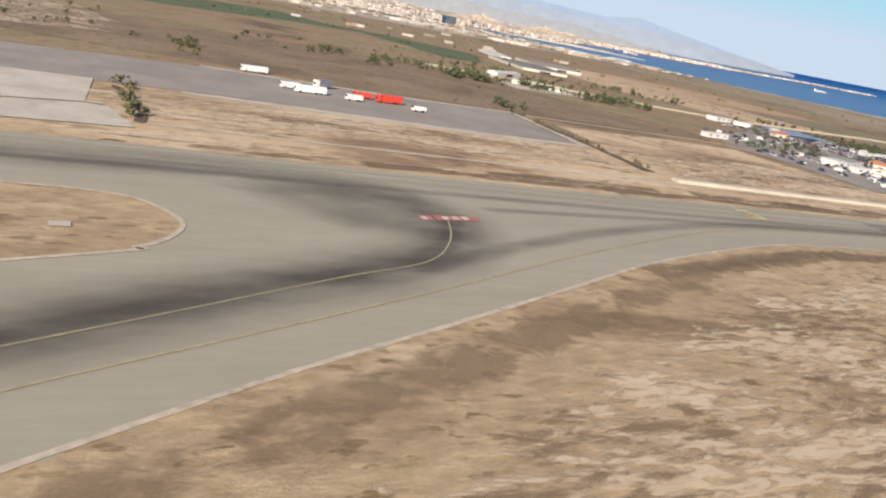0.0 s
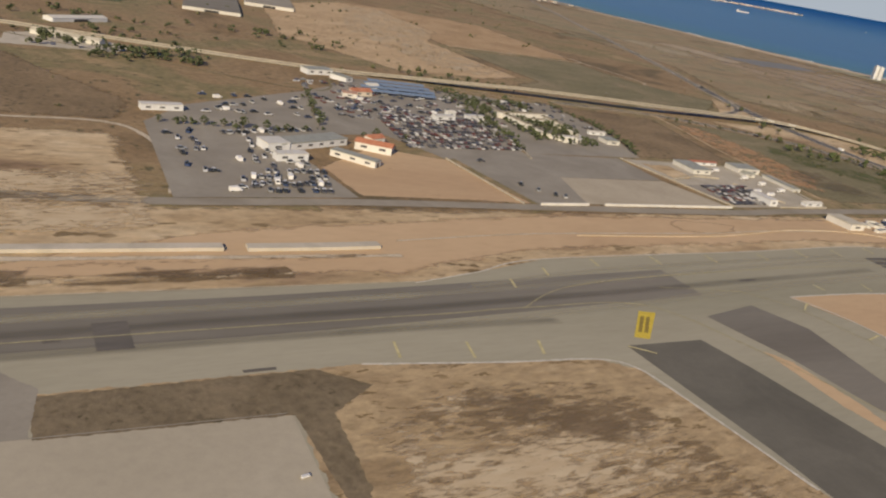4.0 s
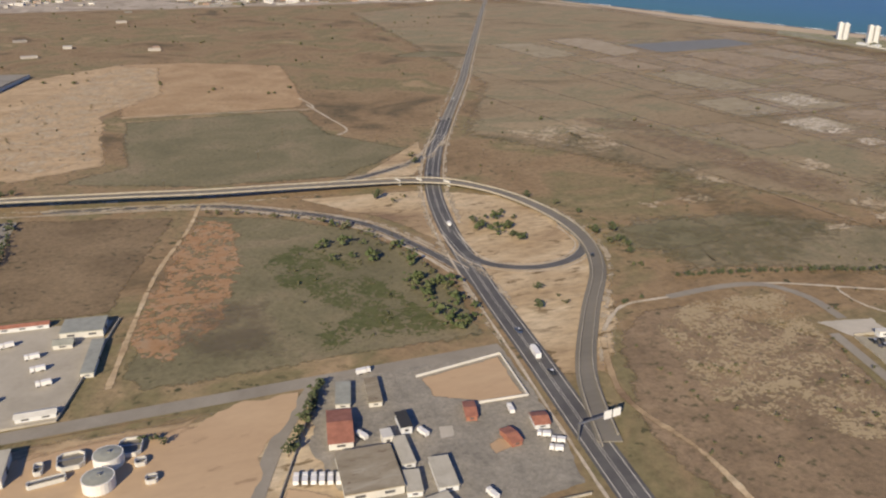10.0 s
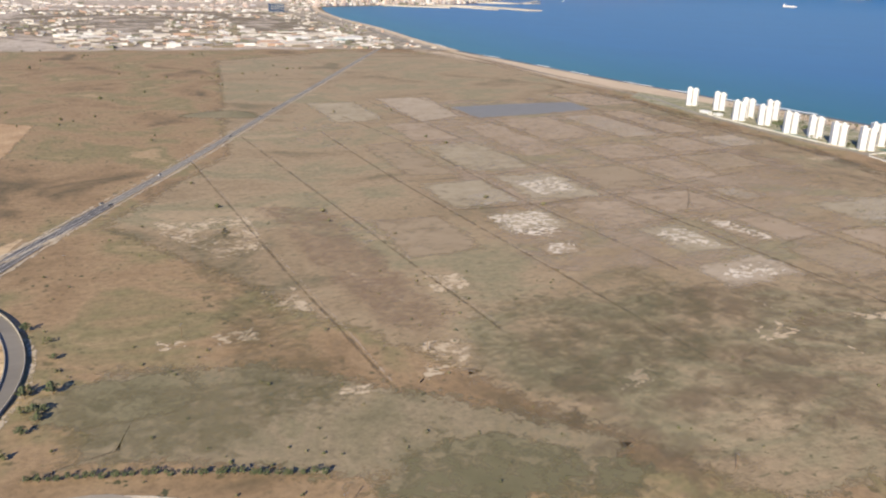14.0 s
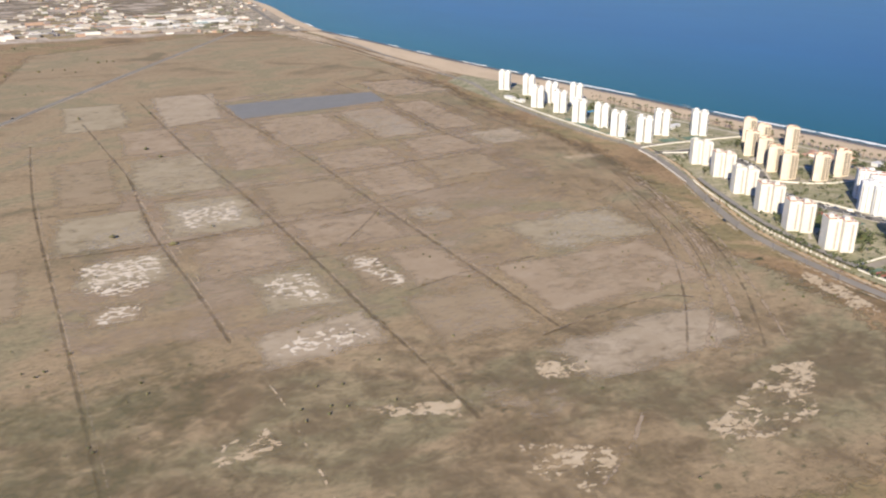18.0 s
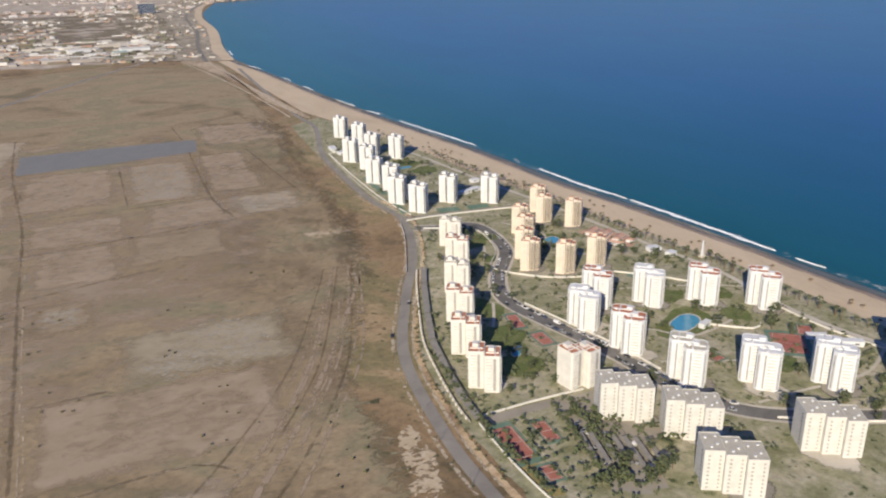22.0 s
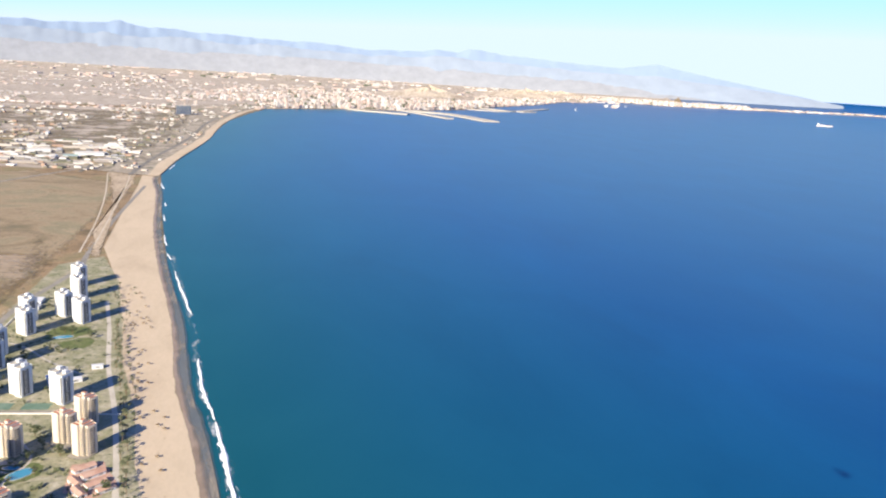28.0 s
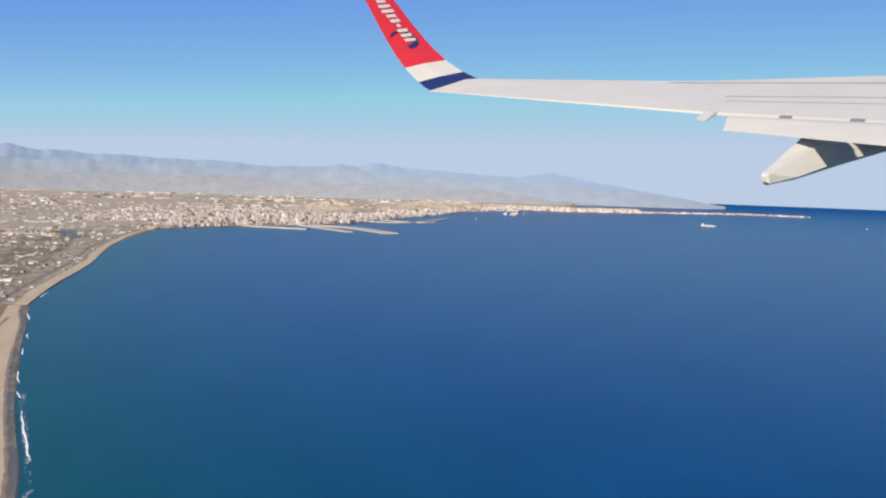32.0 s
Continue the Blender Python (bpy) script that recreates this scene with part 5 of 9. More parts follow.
for w, line in ((4.5, [(1413, 1104), (1433, 930), (1446, 809), (1455, 640), (1467, 508), (1476, 420)]), (5, [(1491, 1240), (1517, 911), (1540, 705), (1551, 543), (1558, 438), (1564, 367), (1570, 291)]),
                (4.5, [(1584, 1253), (1600, 1041), (1626, 816), (1639, 620), (1648, 478), (1656, 357)]), (4, [(1714, 1031), (1719, 846)]), (4.5, [(1355, 1000), (1366, 763), (1385, 505), (1397, 384), (1404, 300)]),
                (4, [(1803, 1090), (1803, 855), (1817, 762)]), (3.5, [(1793, 1264), (1805, 1086)]), (3.5, [(1763, 1268), (1864, 1271), (1940, 1300)]), (3.5, [(1872, 1061), (1888, 876), (1893, 816)]),
                (4.5, [(1366, 716), (1451, 717), (1542, 730), (1630, 731), (1716, 745), (1818, 762)]), (5, [(1379, 608), (1459, 605), (1544, 612), (1605, 616), (1639, 627), (1707, 648), (1744, 655)]), (4, [(1640, 620), (1608, 577), (1574, 536)]),
                (4, [(1430, 1034), (1523, 1034), (1609, 1036)]), (4, [(1616, 840), (1725, 842), (1814, 848), (1895, 850)]), (3.5, [(1470, 524), (1545, 528), (1600, 524)]), (4, [(1585, 444), (1650, 458), (1700, 462)]), (4, [(1636, 354), (1685, 362), (1735, 366), (1757, 352)]), (3.5, [(1440, 890), (1520, 892)]), (4, [(1180, 900), (1192, 765), (1204, 632), (1216, 496), (1225, 405), (1231, 330)]), (4, [(1256, 982), (1277, 744), (1293, 590), (1302, 475), (1310, 400), (1312, 372)])):
    ribbon("dyke", [(x + rng.uniform(-1.5, 1.5), y + rng.uniform(-1.5, 1.5)) for x, y in line], w * 0.85, dykefleck_mat, "low dark earth dyke between salt pans", wobble=0.5, soft=True)
    ribbon("dyke_path", [(x + w * 0.62, y + w * 0.35) for x, y in line], 1.7, edgefleck_mat, "pale crusted edge of a dyke", wobble=0.7, soft=True)
dune_mat = earth("trodden dune sand", [(0.27, 0.205, 0.135), (0.38, 0.30, 0.205), (0.47, 0.375, 0.26), (0.33, 0.255, 0.17)], 38, 5, (0.17, 0.14, 0.08), 0.57, (1, 0.5, 1), 10)
sheet("ground_dune", [(1978, 1230), (1962, 1420), (1940, 1650), (1905, 1900), (1850, 2160), (1960, 2170), (1975, 1950), (1985, 1650), (1990, 1400)], dune_mat, "trodden pale dune ground behind the beach", 8, soft=22)
for line in ([(1972, 1250), (1955, 1500), (1925, 1780), (1880, 2100)], [(1985, 1300), (1968, 1600), (1950, 1900), (1930, 2150)]):
    ribbon("farm_track", line, 5, gravel_mat, "pale sand track through the dunes", wobble=0.4, soft=True)
sheet("sand_patch", [(1858, 695), (1908, 702), (1912, 676), (1870, 660)], sandfleck_mat, "loose pale sand on the marsh", 2, soft=4)
sheet("ground_marsh_edge", [(1890, 1376), (1965, 1195), (1938, 900), (1935, 674), (1890, 530), (1862, 600), (1895, 800), (1905, 1100)], flecks("dark saltbush turf", [(0.12, 0.095, 0.055), (0.17, 0.13, 0.08)], 9, 0.76, 4, (1, 0.4, 1), 0, 0.4, 0.25), "dark saltbush turf along the coast road", 5, soft=10)
ribbon("dyke_path", [(1626, 790), (1637, 690), (1643, 600), (1650, 500), (1657, 420), (1661, 357)], 2.2, sandfleck_mat, "pale footworn dyke path", wobble=0.6, soft=True)
ribbon("dyke_path", [(1484, 374), (1488, 347), (1489, 298), (1490, 254)], 2.2, sandfleck_mat, "pale footworn dyke path", wobble=0.6, soft=True)
ribbon("dyke_path", [(1413, 1057), (1439, 891), (1452, 727), (1469, 578), (1473, 516)], 2.2, sandfleck_mat, "pale footworn dyke path", wobble=0.6, soft=True)
trail_mat = flecks("pale wheel-worn soil", [(0.31, 0.24, 0.165), (0.40, 0.32, 0.23)], 5.0, 0.72, 5, strength=0.85, edge=0.15)
for pts, w in (([(1862, 580), (1845, 533), (1811, 440), (1764, 356), (1713, 301)], 4), ([(1880, 580), (1870, 541), (1805, 404), (1761, 330), (1728, 281)], 6), ([(1643, 266), (1619, 244), (1590, 226)], 4)):
    ribbon("wheel_track", pts, w, trail_mat, "pale wheel track across the marsh", wobble=0.5, soft=True)
rut_mat = flecks("dark rutted soil", [(0.13, 0.098, 0.062), (0.18, 0.135, 0.088)], 6, 0.66, 4, strength=0.45, edge=0.3)
for k in range(9):
    off = k * 7.5 + rng.uniform(-2, 2)
    ribbon("wheel_track", [(1700 + off + rng.uniform(-3, 3), 300 - 2 * k), (1752 + off * 0.9, 360 + rng.uniform(-6, 6)), (1800 + off * 0.8, 440 + rng.uniform(-6, 6)), (1838 + off * 0.6, 530 + rng.uniform(-5, 5)), (1862 + off * 0.5, 600)][k % 2:5 - (k % 3 == 1)],
           rng.uniform(1.8, 3.4), (rut_mat, trail_mat, trail_mat)[k % 3], "long rut across the marsh", wobble=0.6, soft=True)
sheet("ground_green_marsh", [(1065, 395), (1190, 372), (1240, 329), (1150, 280), (1064, 300)], reedfleck_mat, "green scrub on the marsh", 8, soft=14)
sheet("ground_green_marsh", [(1234, 310), (1345, 230), (1273, 172), (1167, 245)], flecks("olive grass", [(0.15, 0.14, 0.075), (0.20, 0.18, 0.10)], 8, 0.72, 4, strength=0.8, edge=0.2), "smooth olive grass", 8, soft=20)
sheet("ground_red_marsh", [(1212, 680), (1282, 660), (1294, 541), (1298, 469), (1305, 385), (1270, 368), (1240, 400), (1224, 518)], flecks("russet glasswort", [(0.25, 0.175, 0.115), (0.31, 0.22, 0.15)], 8, 0.62, 5, strength=0.45, edge=0.4), "russet glasswort on the marsh", 6, soft=10)
rush_mat = flecks("dark olive rushes", [(0.12, 0.118, 0.062), (0.16, 0.148, 0.08), (0.19, 0.168, 0.095)], 5, 0.68, 6, (0.7, 1, 1), 0, 0.4, 0.34)
for ring in ([(1300, 425), (1404, 425), (1450, 462), (1474, 430), (1472, 345), (1428, 300), (1358, 262), (1290, 280), (1258, 335)], [(1140, 580), (1176, 620), (1198, 640), (1214, 480), (1224, 390), (1226, 300), (1150, 300)]):
    sheet("ground_green_marsh", ring, rush_mat, "dark olive rushes on the marsh", 6, soft=16)
sheet("sand_patch", [(1849, 375), (1855, 331), (1848, 290), (1838, 262), (1822, 300), (1830, 346)], sandfleck_mat, "loose pale sand beside the coast road", 2, soft=5)
sheet("pond", [(1599, 1142), (1700, 1150), (1817, 1150), (1812, 1073), (1700, 1052), (1601, 1040)], pond_mat, "shallow grey-blue pond among the pans", 1.5, z=LAND * SCALE + 0.082)
sheet("pan_fill", [(1507, 1258), (1604, 1252), (1584, 1060), (1503, 1022)], pan_films[3], "pale sandy salt pan beside the pond", 1.5, soft=8, z=LAND * SCALE + 0.0446)
stage(0.033, 0.05)
sheet("rubble_flecks", [(818, 420), (842, 500), (872, 478), (868, 410), (846, 330), (812, 292), (792, 333)], orangefleck_mat, "orange rubble strip in the scrub", 3, soft=6)
sheet("weed_patch", [(858, 399), (898, 440), (926, 384), (939, 335), (953, 286), (908, 288), (874, 346)], greenfleck_mat, "bright green weeds beside the slip road", 4, soft=8)
sheet("flat_soil", [(824, 366), (874, 362), (872, 290), (825, 295), (809, 328)], flecks("flat grey-brown soil", [(0.155, 0.125, 0.085), (0.20, 0.16, 0.11)], 9, 0.62, 4, strength=0.5, edge=0.4), "flat grey-brown soil", 4, soft=22)
sheet("weed_patch", [(875, 330), (935, 325), (960, 285), (870, 282)], greenfleck_mat, "green weeds along the lane", 4, soft=8)
sheet("orchard_soil", [(680, 883), (803, 1205), (866, 1150), (859, 947), (794, 837), (794, 655), (737, 622), (690, 669)], sandfleck_mat, "pale sandy orchard soil", 6, soft=12)
sheet("bush_flecks", [(1022, 265), (1064, 284), (1117, 272), (1103, 233), (1090, 196), (1060, 130), (1003, 200)], flecks("dry yellow bushes", [(0.40, 0.31, 0.18), (0.48, 0.38, 0.235)], 1.9, 0.83, 9, strength=0.85, edge=0.06, detail=3), "low yellow bushes in the dry field", 3, soft=5)

# streaks of pale sand and brown grass on the infields
stage(0.096, 0.124)
EDGE = [(-4, 72), (28, 90), (58, 105), (91, 122), (128, 141), (170, 157), (200, 165), (240, 166), (275, 161), (287, 152), (290, 138), (291, 95), (289, 40)]
belt_mat = flecks("brown turf belt", [(0.24, 0.175, 0.105), (0.29, 0.215, 0.13)], 9, 0.66, 4, strength=0.7, edge=0.25)
sheet("turf_belt", [(222, 160), (240, 163), (272, 158), (284, 149), (287, 135), (288, 20), (232, 20), (215, 100)], belt_mat, "brown turf beside the apron", 3, soft=18)
ribbon("turf_belt", [(x + 3, y - 10) for x, y in EDGE[:8]], 17, belt_mat, "brown turf along the paving edge", wobble=0.3, soft=True)
sheet("sand_flecks", [(-20, 40), (60, 95), (130, 130), (200, 150), (262, 145), (270, 60), (200, 10), (40, 5)], fieldfleck_mat, "pale sand between dry tufts of the infield", 4, soft=14)
sheet("turf_flecks", [(-50, 20), (60, 90), (130, 125), (200, 152), (272, 150), (280, 60), (200, 0), (40, -5)], turffleck_mat, "brown turf tufts on the infield", 4, soft=10)
sheet("sand_flecks", [(405, 132), (440, 150), (490, 140), (503, 110), (506, 40), (402, 40)], fieldfleck_mat, "pale sand between dry tufts of the infield", 3, soft=10)
sheet("turf_flecks", [(403, 134), (440, 152), (492, 143), (506, 110), (508, 40), (400, 40)], turffleck_mat, "brown turf tufts on the infield", 3, soft=8)
sheet("turf_flecks", [(645, 156), (690, 150), (706, 138), (690, 108), (668, 90), (650, 100), (642, 130)], turffleck_mat, "brown turf tufts on the grass island", 3, soft=8)
sheet("turf_flecks", [(-400, 166), (-60, 160), (-6, 156), (2, 148), (-60, 116), (-400, 20)], belt_mat, "brown turf of the island", 1, soft=5)
for x0, x1, y0, y1 in ((-300, 226, 250, 318), (234, 398, 248, 330), (300, 460, 222, 236)):
    sheet("turf_flecks", [(x0, y0), (x1, y0), (x1, y1), (x0, y1)], turffleck_mat, "brown turf tufts on pale soil", 4, soft=9)
    if x0 < 300:
        sheet("sand_flecks", [(x0, y0), (x1, y0), (x1, y1), (x0, y1)], fieldfleck_mat, "loose pale sand", 4, soft=9)
ribbon("sand_flecks", [(-300, 246), (140, 226), (300, 219), (428, 217)], 7, sandfleck_mat, "pale sand along the taxiway verge", wobble=0.5, soft=True)
verge_mat = flecks("dark brown verge turf", [(0.17, 0.118, 0.072), (0.215, 0.155, 0.098)], 5, 0.62, 5, (0.5, 1, 1), 0, 0.75, 0.3)
for x0, x1, y0, y1 in ((120, 205, 222, 236), (207, 288, 219, 235), (297, 352, 216, 231), (368, 424, 214, 228)):
    sheet("verge_turf", [(x0, y0), (x1 - 6, y0 - 1), (x1, y1 - 2), (x0 + 8, y1)], verge_mat, "dark brown turf patch between taxiway and channel", 3, soft=5)
damp_mat = flecks("dark brown infield turf", [(0.20, 0.142, 0.085), (0.25, 0.18, 0.11)], 6, 0.62, 6, (0.6, 1, 1), 10, 0.6, 0.32)
sheet("verge_turf", [(432, 136), (446, 143), (463, 139), (484, 122), (486, 104), (470, 104), (456, 116), (440, 126)], damp_mat, "dark brown turf across the infield", 3, soft=6)
sheet("verge_turf", [(285, 146), (284, 97), (262, 100), (240, 130), (250, 152)], damp_mat, "dark brown turf in the corner of the infield", 3, soft=8)
ribbon("verge_turf", [(120, 133), (165, 147), (203, 156), (242, 157)], 13, damp_mat, "dark brown turf along the edge of the infield", wobble=0.4, soft=True)

stage(0.126, 0.14)
sheet("channel_slab", [(-160, 332), (8.5, 330), (5, 276.5), (-18, 269.5), (-160, 262)], pave_mat, "pale concrete slab", 0)
sheet("channel_bank", [(-160, 260), (-18, 267.5), (5, 274.4), (12, 272), (18, 242), (-16, 238.6), (-160, 233)], pave_mat, "pale sloping concrete bank of the channel", 0)
# flat dark ribbon paints the shade in the joint, using the earth colour
ribbon("channel_joint", [(-160, 261), (-18, 268.5), (5, 275.5), (11, 274)], 1.2, dyke_mat, "dark strip painted as shade along the channel joint", smooth=False)
ribbon("channel_ditch", [(15, 322), (19, 296), (22, 270), (19, 247)], 6, dyke_mat, "dark overgrown end of the channel", wobble=0.5, soft=True)
for x, y, r in ((-0.2, 147.5, 1.8), (271.3, 139.2, 1.6), (238, 148, 1.2), (170, 120, 1.3)):
    sheet("marker_pad", [(x - r, y - r * 0.8), (x + r, y - r * 0.8), (x + r, y + r * 0.8), (x - r, y + r * 0.8)], pave_mat, "pale concrete pad in the dry grass", 0)

# ---- beach and surf ----
stage(0.033, 0.04)
INNER = [(2175, 200), (2169, 348), (2166, 401), (2161, 465), (2148, 514), (2133, 580), (2120, 679), (2095, 791), (2075, 931), (2046, 1101), (2000, 1291), (1985, 1616), (1975, 1900), (1962, 2100), (1990, 2450), (2040, 2900), (2070, 3050)]
SHORE = [(2242, 60), (2237, 150), (2222, 330), (2208, 440), (2187, 597), (2163, 735), (2143, 920), (2107, 1150), (2070, 1430), (2036, 1800), (2005, 2050), (2025, 2420), (2080, 3000)]
fine_shore = curve_through(SHORE, 12)
sheet("beach", [(2178, 60)] + INNER + [tuple(p) for p in reversed(fine_shore)], beach_mat, "broad pale sandy beach", 0)
ribbon("beach_wet", [(x - 9.0, y) for x, y in SHORE], 13, wet_mat, "dark wet sand at the waterline", wobble=0.5, soft=True)
ribbon("shallow_water", [(x - 3.0, y) for x, y in SHORE], 13, wash_mat, "grey-blue film of spent waves over the sand", wobble=0.25, soft=True)
# breaking waves: from y to y, distance off the waterline at both ends, breadth
for y0, y1, off0, off1, broad in ((800, 655, 6, 6, 1.3), (650, 478, 6, 4, 1.6), (372, 318, 5, 6, 1.2), (458, 432, 3, 4, 0.5), (1145, 945, 3, 6, 1.0), (1380, 1300, 3, 5, 0.9), (300, 190, 5, 6, 1.3), (180, 80, 5, 6, 1.0),
                                  (1560, 1500, 4, 6, 0.8), (1700, 1650, 5, 7, 0.8), (1250, 1210, 3, 6, 0.6), (1950, 1860, 5, 6, 1.0), (2300, 2180, 8, 9, 1.2)):
    n = max(4, int(abs(y1 - y0) / 2.5))
    s = Solid()
    for i in range(n + 1):
        u = i / n
        y = y0 + (y1 - y0) * u
        x = float(np.interp(y, [p[1] for p in fine_shore], [p[0] for p in fine_shore])) + off0 + (off1 - off0) * u + (6 if 330 < y < 1150 and off0 > 2 else 1.5) + 1.5 * noise.noise(Vector((y / 30, 2.2, 0)))
        w = broad * 0.62 * (0.4 + 2.4 * math.sin(math.pi * u) ** 0.5) * (0.55 + 1.1 * abs(noise.noise(Vector((y / 11, 1.3, 0)))))
        q = noise.noise(Vector((y / 6, 7.7, 0))) * 1.0
        s.v += [(x - w * 1.6 + q, y, 0.06), (x + q * 0.5, y, 0.7), (x + w * 0.4, y, 0.05)]
    for i in range(n):
        s.f += [[3 * i, 3 * i + 1, 3 * i + 4, 3 * i + 3], [3 * i + 1, 3 * i + 2, 3 * i + 5, 3 * i + 4]]
    tagged(part("surf", s, foam_mat), "white breaking wave along the beach", "wave", "", "stuff")
lace_mat = flecks("foam lace", [(0.62, 0.66, 0.66), (0.78, 0.80, 0.80)], 2.6, 0.875, 6, (1, 0.42, 1), 8, 0.5, 0.12)
for lo_, hi_ in ((0, 14), (12, 40), (38, 70), (68, 100)):
    ribbon("foam_lace", [(p[0] + 10, p[1]) for p in fine_shore[lo_:hi_:3]], 20, lace_mat, "thin lace of foam washing over the shallows", z=0.045, soft=True)

# ---- the seaside town: ground, streets, walls, courts, pools ----
stage(0.045, 0.09)
sheet("town_ground", [(1958, 1180), (1950, 985), (1956, 770), (1960, 690), (1942, 600), (1906, 510), (1880, 430), (1872, 340), (1878, 262), (1900, 240), (1960, 218), (2050, 190), (2178, 180), (2172, 340), (2168, 401), (2163, 465), (2150, 514), (2135, 580), (2122, 679), (2097, 791), (2077, 931), (2048, 1101), (2010, 1230)],
      garden_mat, "gardens and dry lawns between the apartment towers", 1.0)
ROAD_U = [(1990, 1900), (1983, 1500), (1985, 1250), (1988, 1150), (1957, 985), (1951, 860), (1952, 760), (1960, 690), (1938, 600), (1900, 512), (1870, 430), (1861, 345), (1862, 290), (1868, 240), (1890, 190)]
coast_mat = earth("coast road asphalt", [(0.205, 0.188, 0.16), (0.245, 0.225, 0.19), (0.285, 0.26, 0.22)], 25, 1.4, None, rough=0.85, lift=0.1)
ribbon("road_coast", ROAD_U, 7.4, coast_mat, "grey coast road beside the marsh")
ribbon("road_coast", [(1868, 240), (1900, 228), (1954, 214), (2040, 190), (2120, 170)], 8, coast_mat, "grey coast road")
ribbon("pavement", [(x + 7.5, y) for x, y in ROAD_U[4:13]], 3.0, pave_mat, "pale pavement beside the coast road", wobble=0.3, soft=True)
ribbon("road_verge", [(x - 6.5, y) for x, y in ROAD_U[1:14]], 5, vergefleck_mat, "pale dusty verge", wobble=0.5, soft=True)
ribbon("road_verge", [(x + 9, y) for x, y in ROAD_U[6:14]], 7, sandy_mat, "tan earth verge below the long wall", wobble=0.3, soft=True)
ribbon("road_verge", [(x + 7, y) for x, y in ROAD_U[6:14]], 5, vergefleck_mat, "pale dusty verge", wobble=0.5, soft=True)
ribbon("street", [(1958, 692), (2000, 688), (2060, 682), (2112, 676)], 7, coast_mat, "grey side street")
street_mat = earth("street asphalt", [(0.12, 0.115, 0.105), (0.15, 0.143, 0.13), (0.185, 0.175, 0.16)], 20, 1.2, None, rough=0.85, lift=0.1)
STREET = [(1962, 660), (1985, 652), (2012, 648), (2018, 620), (2010, 570), (1978, 520), (1966, 480), (1975, 437), (1988, 392), (1996, 350), (2003, 318), (2025, 290), (2068, 268), (2116, 250), (2160, 240)]
ribbon("street", [(1882, 344), (1917, 346), (1960, 346), (1990, 372)], 7, oldroad_mat, "grey lane between garden walls")
ribbon("street", [(1956, 340), (1948, 300), (1935, 260)], 9, oldroad_mat, "grey parking lane")
sheet("parking_bay", [(1926, 346), (1956, 340), (1948, 285), (1930, 258), (1915, 268)], lot_mat, "grey parking rows between hedges", 1)
sheet("lawn", [(1883, 301), (1892, 301), (1893, 273), (1884, 276)], earth("yellowed lawn", [(0.26, 0.22, 0.09), (0.34, 0.27, 0.12)], 8, 1.2, None), "yellowed dry lawn beside a court", 0.5)
ribbon("promenade", [(2163, 215), (2158, 290), (2142, 349), (2137, 400), (2140, 465), (2128, 535), (2119, 600), (2106, 680), (2086, 780), (2068, 900), (2050, 1000)], 4.5, pave_mat, "pale paved promenade behind the beach")
for pts in ([(1962, 683), (2000, 684), (2060, 678), (2112, 671)], [(1968, 655), (1988, 646), (2006, 641), (2011, 618), (2003, 575), (1984, 545), (1990, 528), (2013, 506), (2036, 496), (2062, 494)],
            [(1975, 470), (1985, 436), (1997, 392), (2004, 352)], [(1881, 343), (1882, 300), (1888, 262), (1905, 246), (1930, 237), (1962, 226)], [(1886, 349), (1917, 351), (1950, 351)],
            [(2028, 284), (2068, 262), (2116, 244), (2150, 238)], [(1964, 980), (1962, 860), (1964, 760), (1972, 698)], [(1964, 980), (1976, 985)], [(1953, 676), (1945, 640), (1918, 560)],
            [(2066, 392), (2092, 372), (2102, 376)], [(2142, 466), (2120, 440), (2092, 470), (2066, 494)], [(2132, 398), (2136, 350), (2152, 292)]):
    ribbon("garden_wall", pts, 0.45, cream_mat, "pale rendered garden wall", thick=1.2)
stage(0.09, 0.125)
for cx, cy, w, h, t in ((2098, 347, 20, 27, -35), (1956, 447, 8, 20, -8), (1960, 417, 9, 17, 0), (2121, 357, 9, 14, -40), (1890, 320, 11, 30, 0), (1910, 323, 8, 18, 0), (1895, 291, 7, 12, 0), (2044, 352, 8, 10, 10)):
    c, s_ = math.cos(radians(t)), math.sin(radians(t))
    q = lambda k: [(cx + c * x - s_ * y, cy + s_ * x + c * y) for x, y in ((-w * k / 2, -h * k / 2), (w * k / 2, -h * k / 2), (w * k / 2, h * k / 2), (-w * k / 2, h * k / 2))]
    sheet("court_border", q(1.3), courtg_mat, "green border of a sports court")
    sheet("sports_court", q(1.0), court_mat, "red sports court with white lines")
    z = level()
    for a, b in zip(q(0.86), q(0.86)[1:] + q(0.86)[:1]):
        ribbon("court_line", [a, b], 0.25, paleline_mat, "white court line", smooth=False, z=z)
    ribbon("court_line", [tuple((np.array(q(0.86)[0]) + q(0.86)[3]) / 2), tuple((np.array(q(0.86)[1]) + q(0.86)[2]) / 2)], 0.25, paleline_mat, "white court line", smooth=False, z=z)


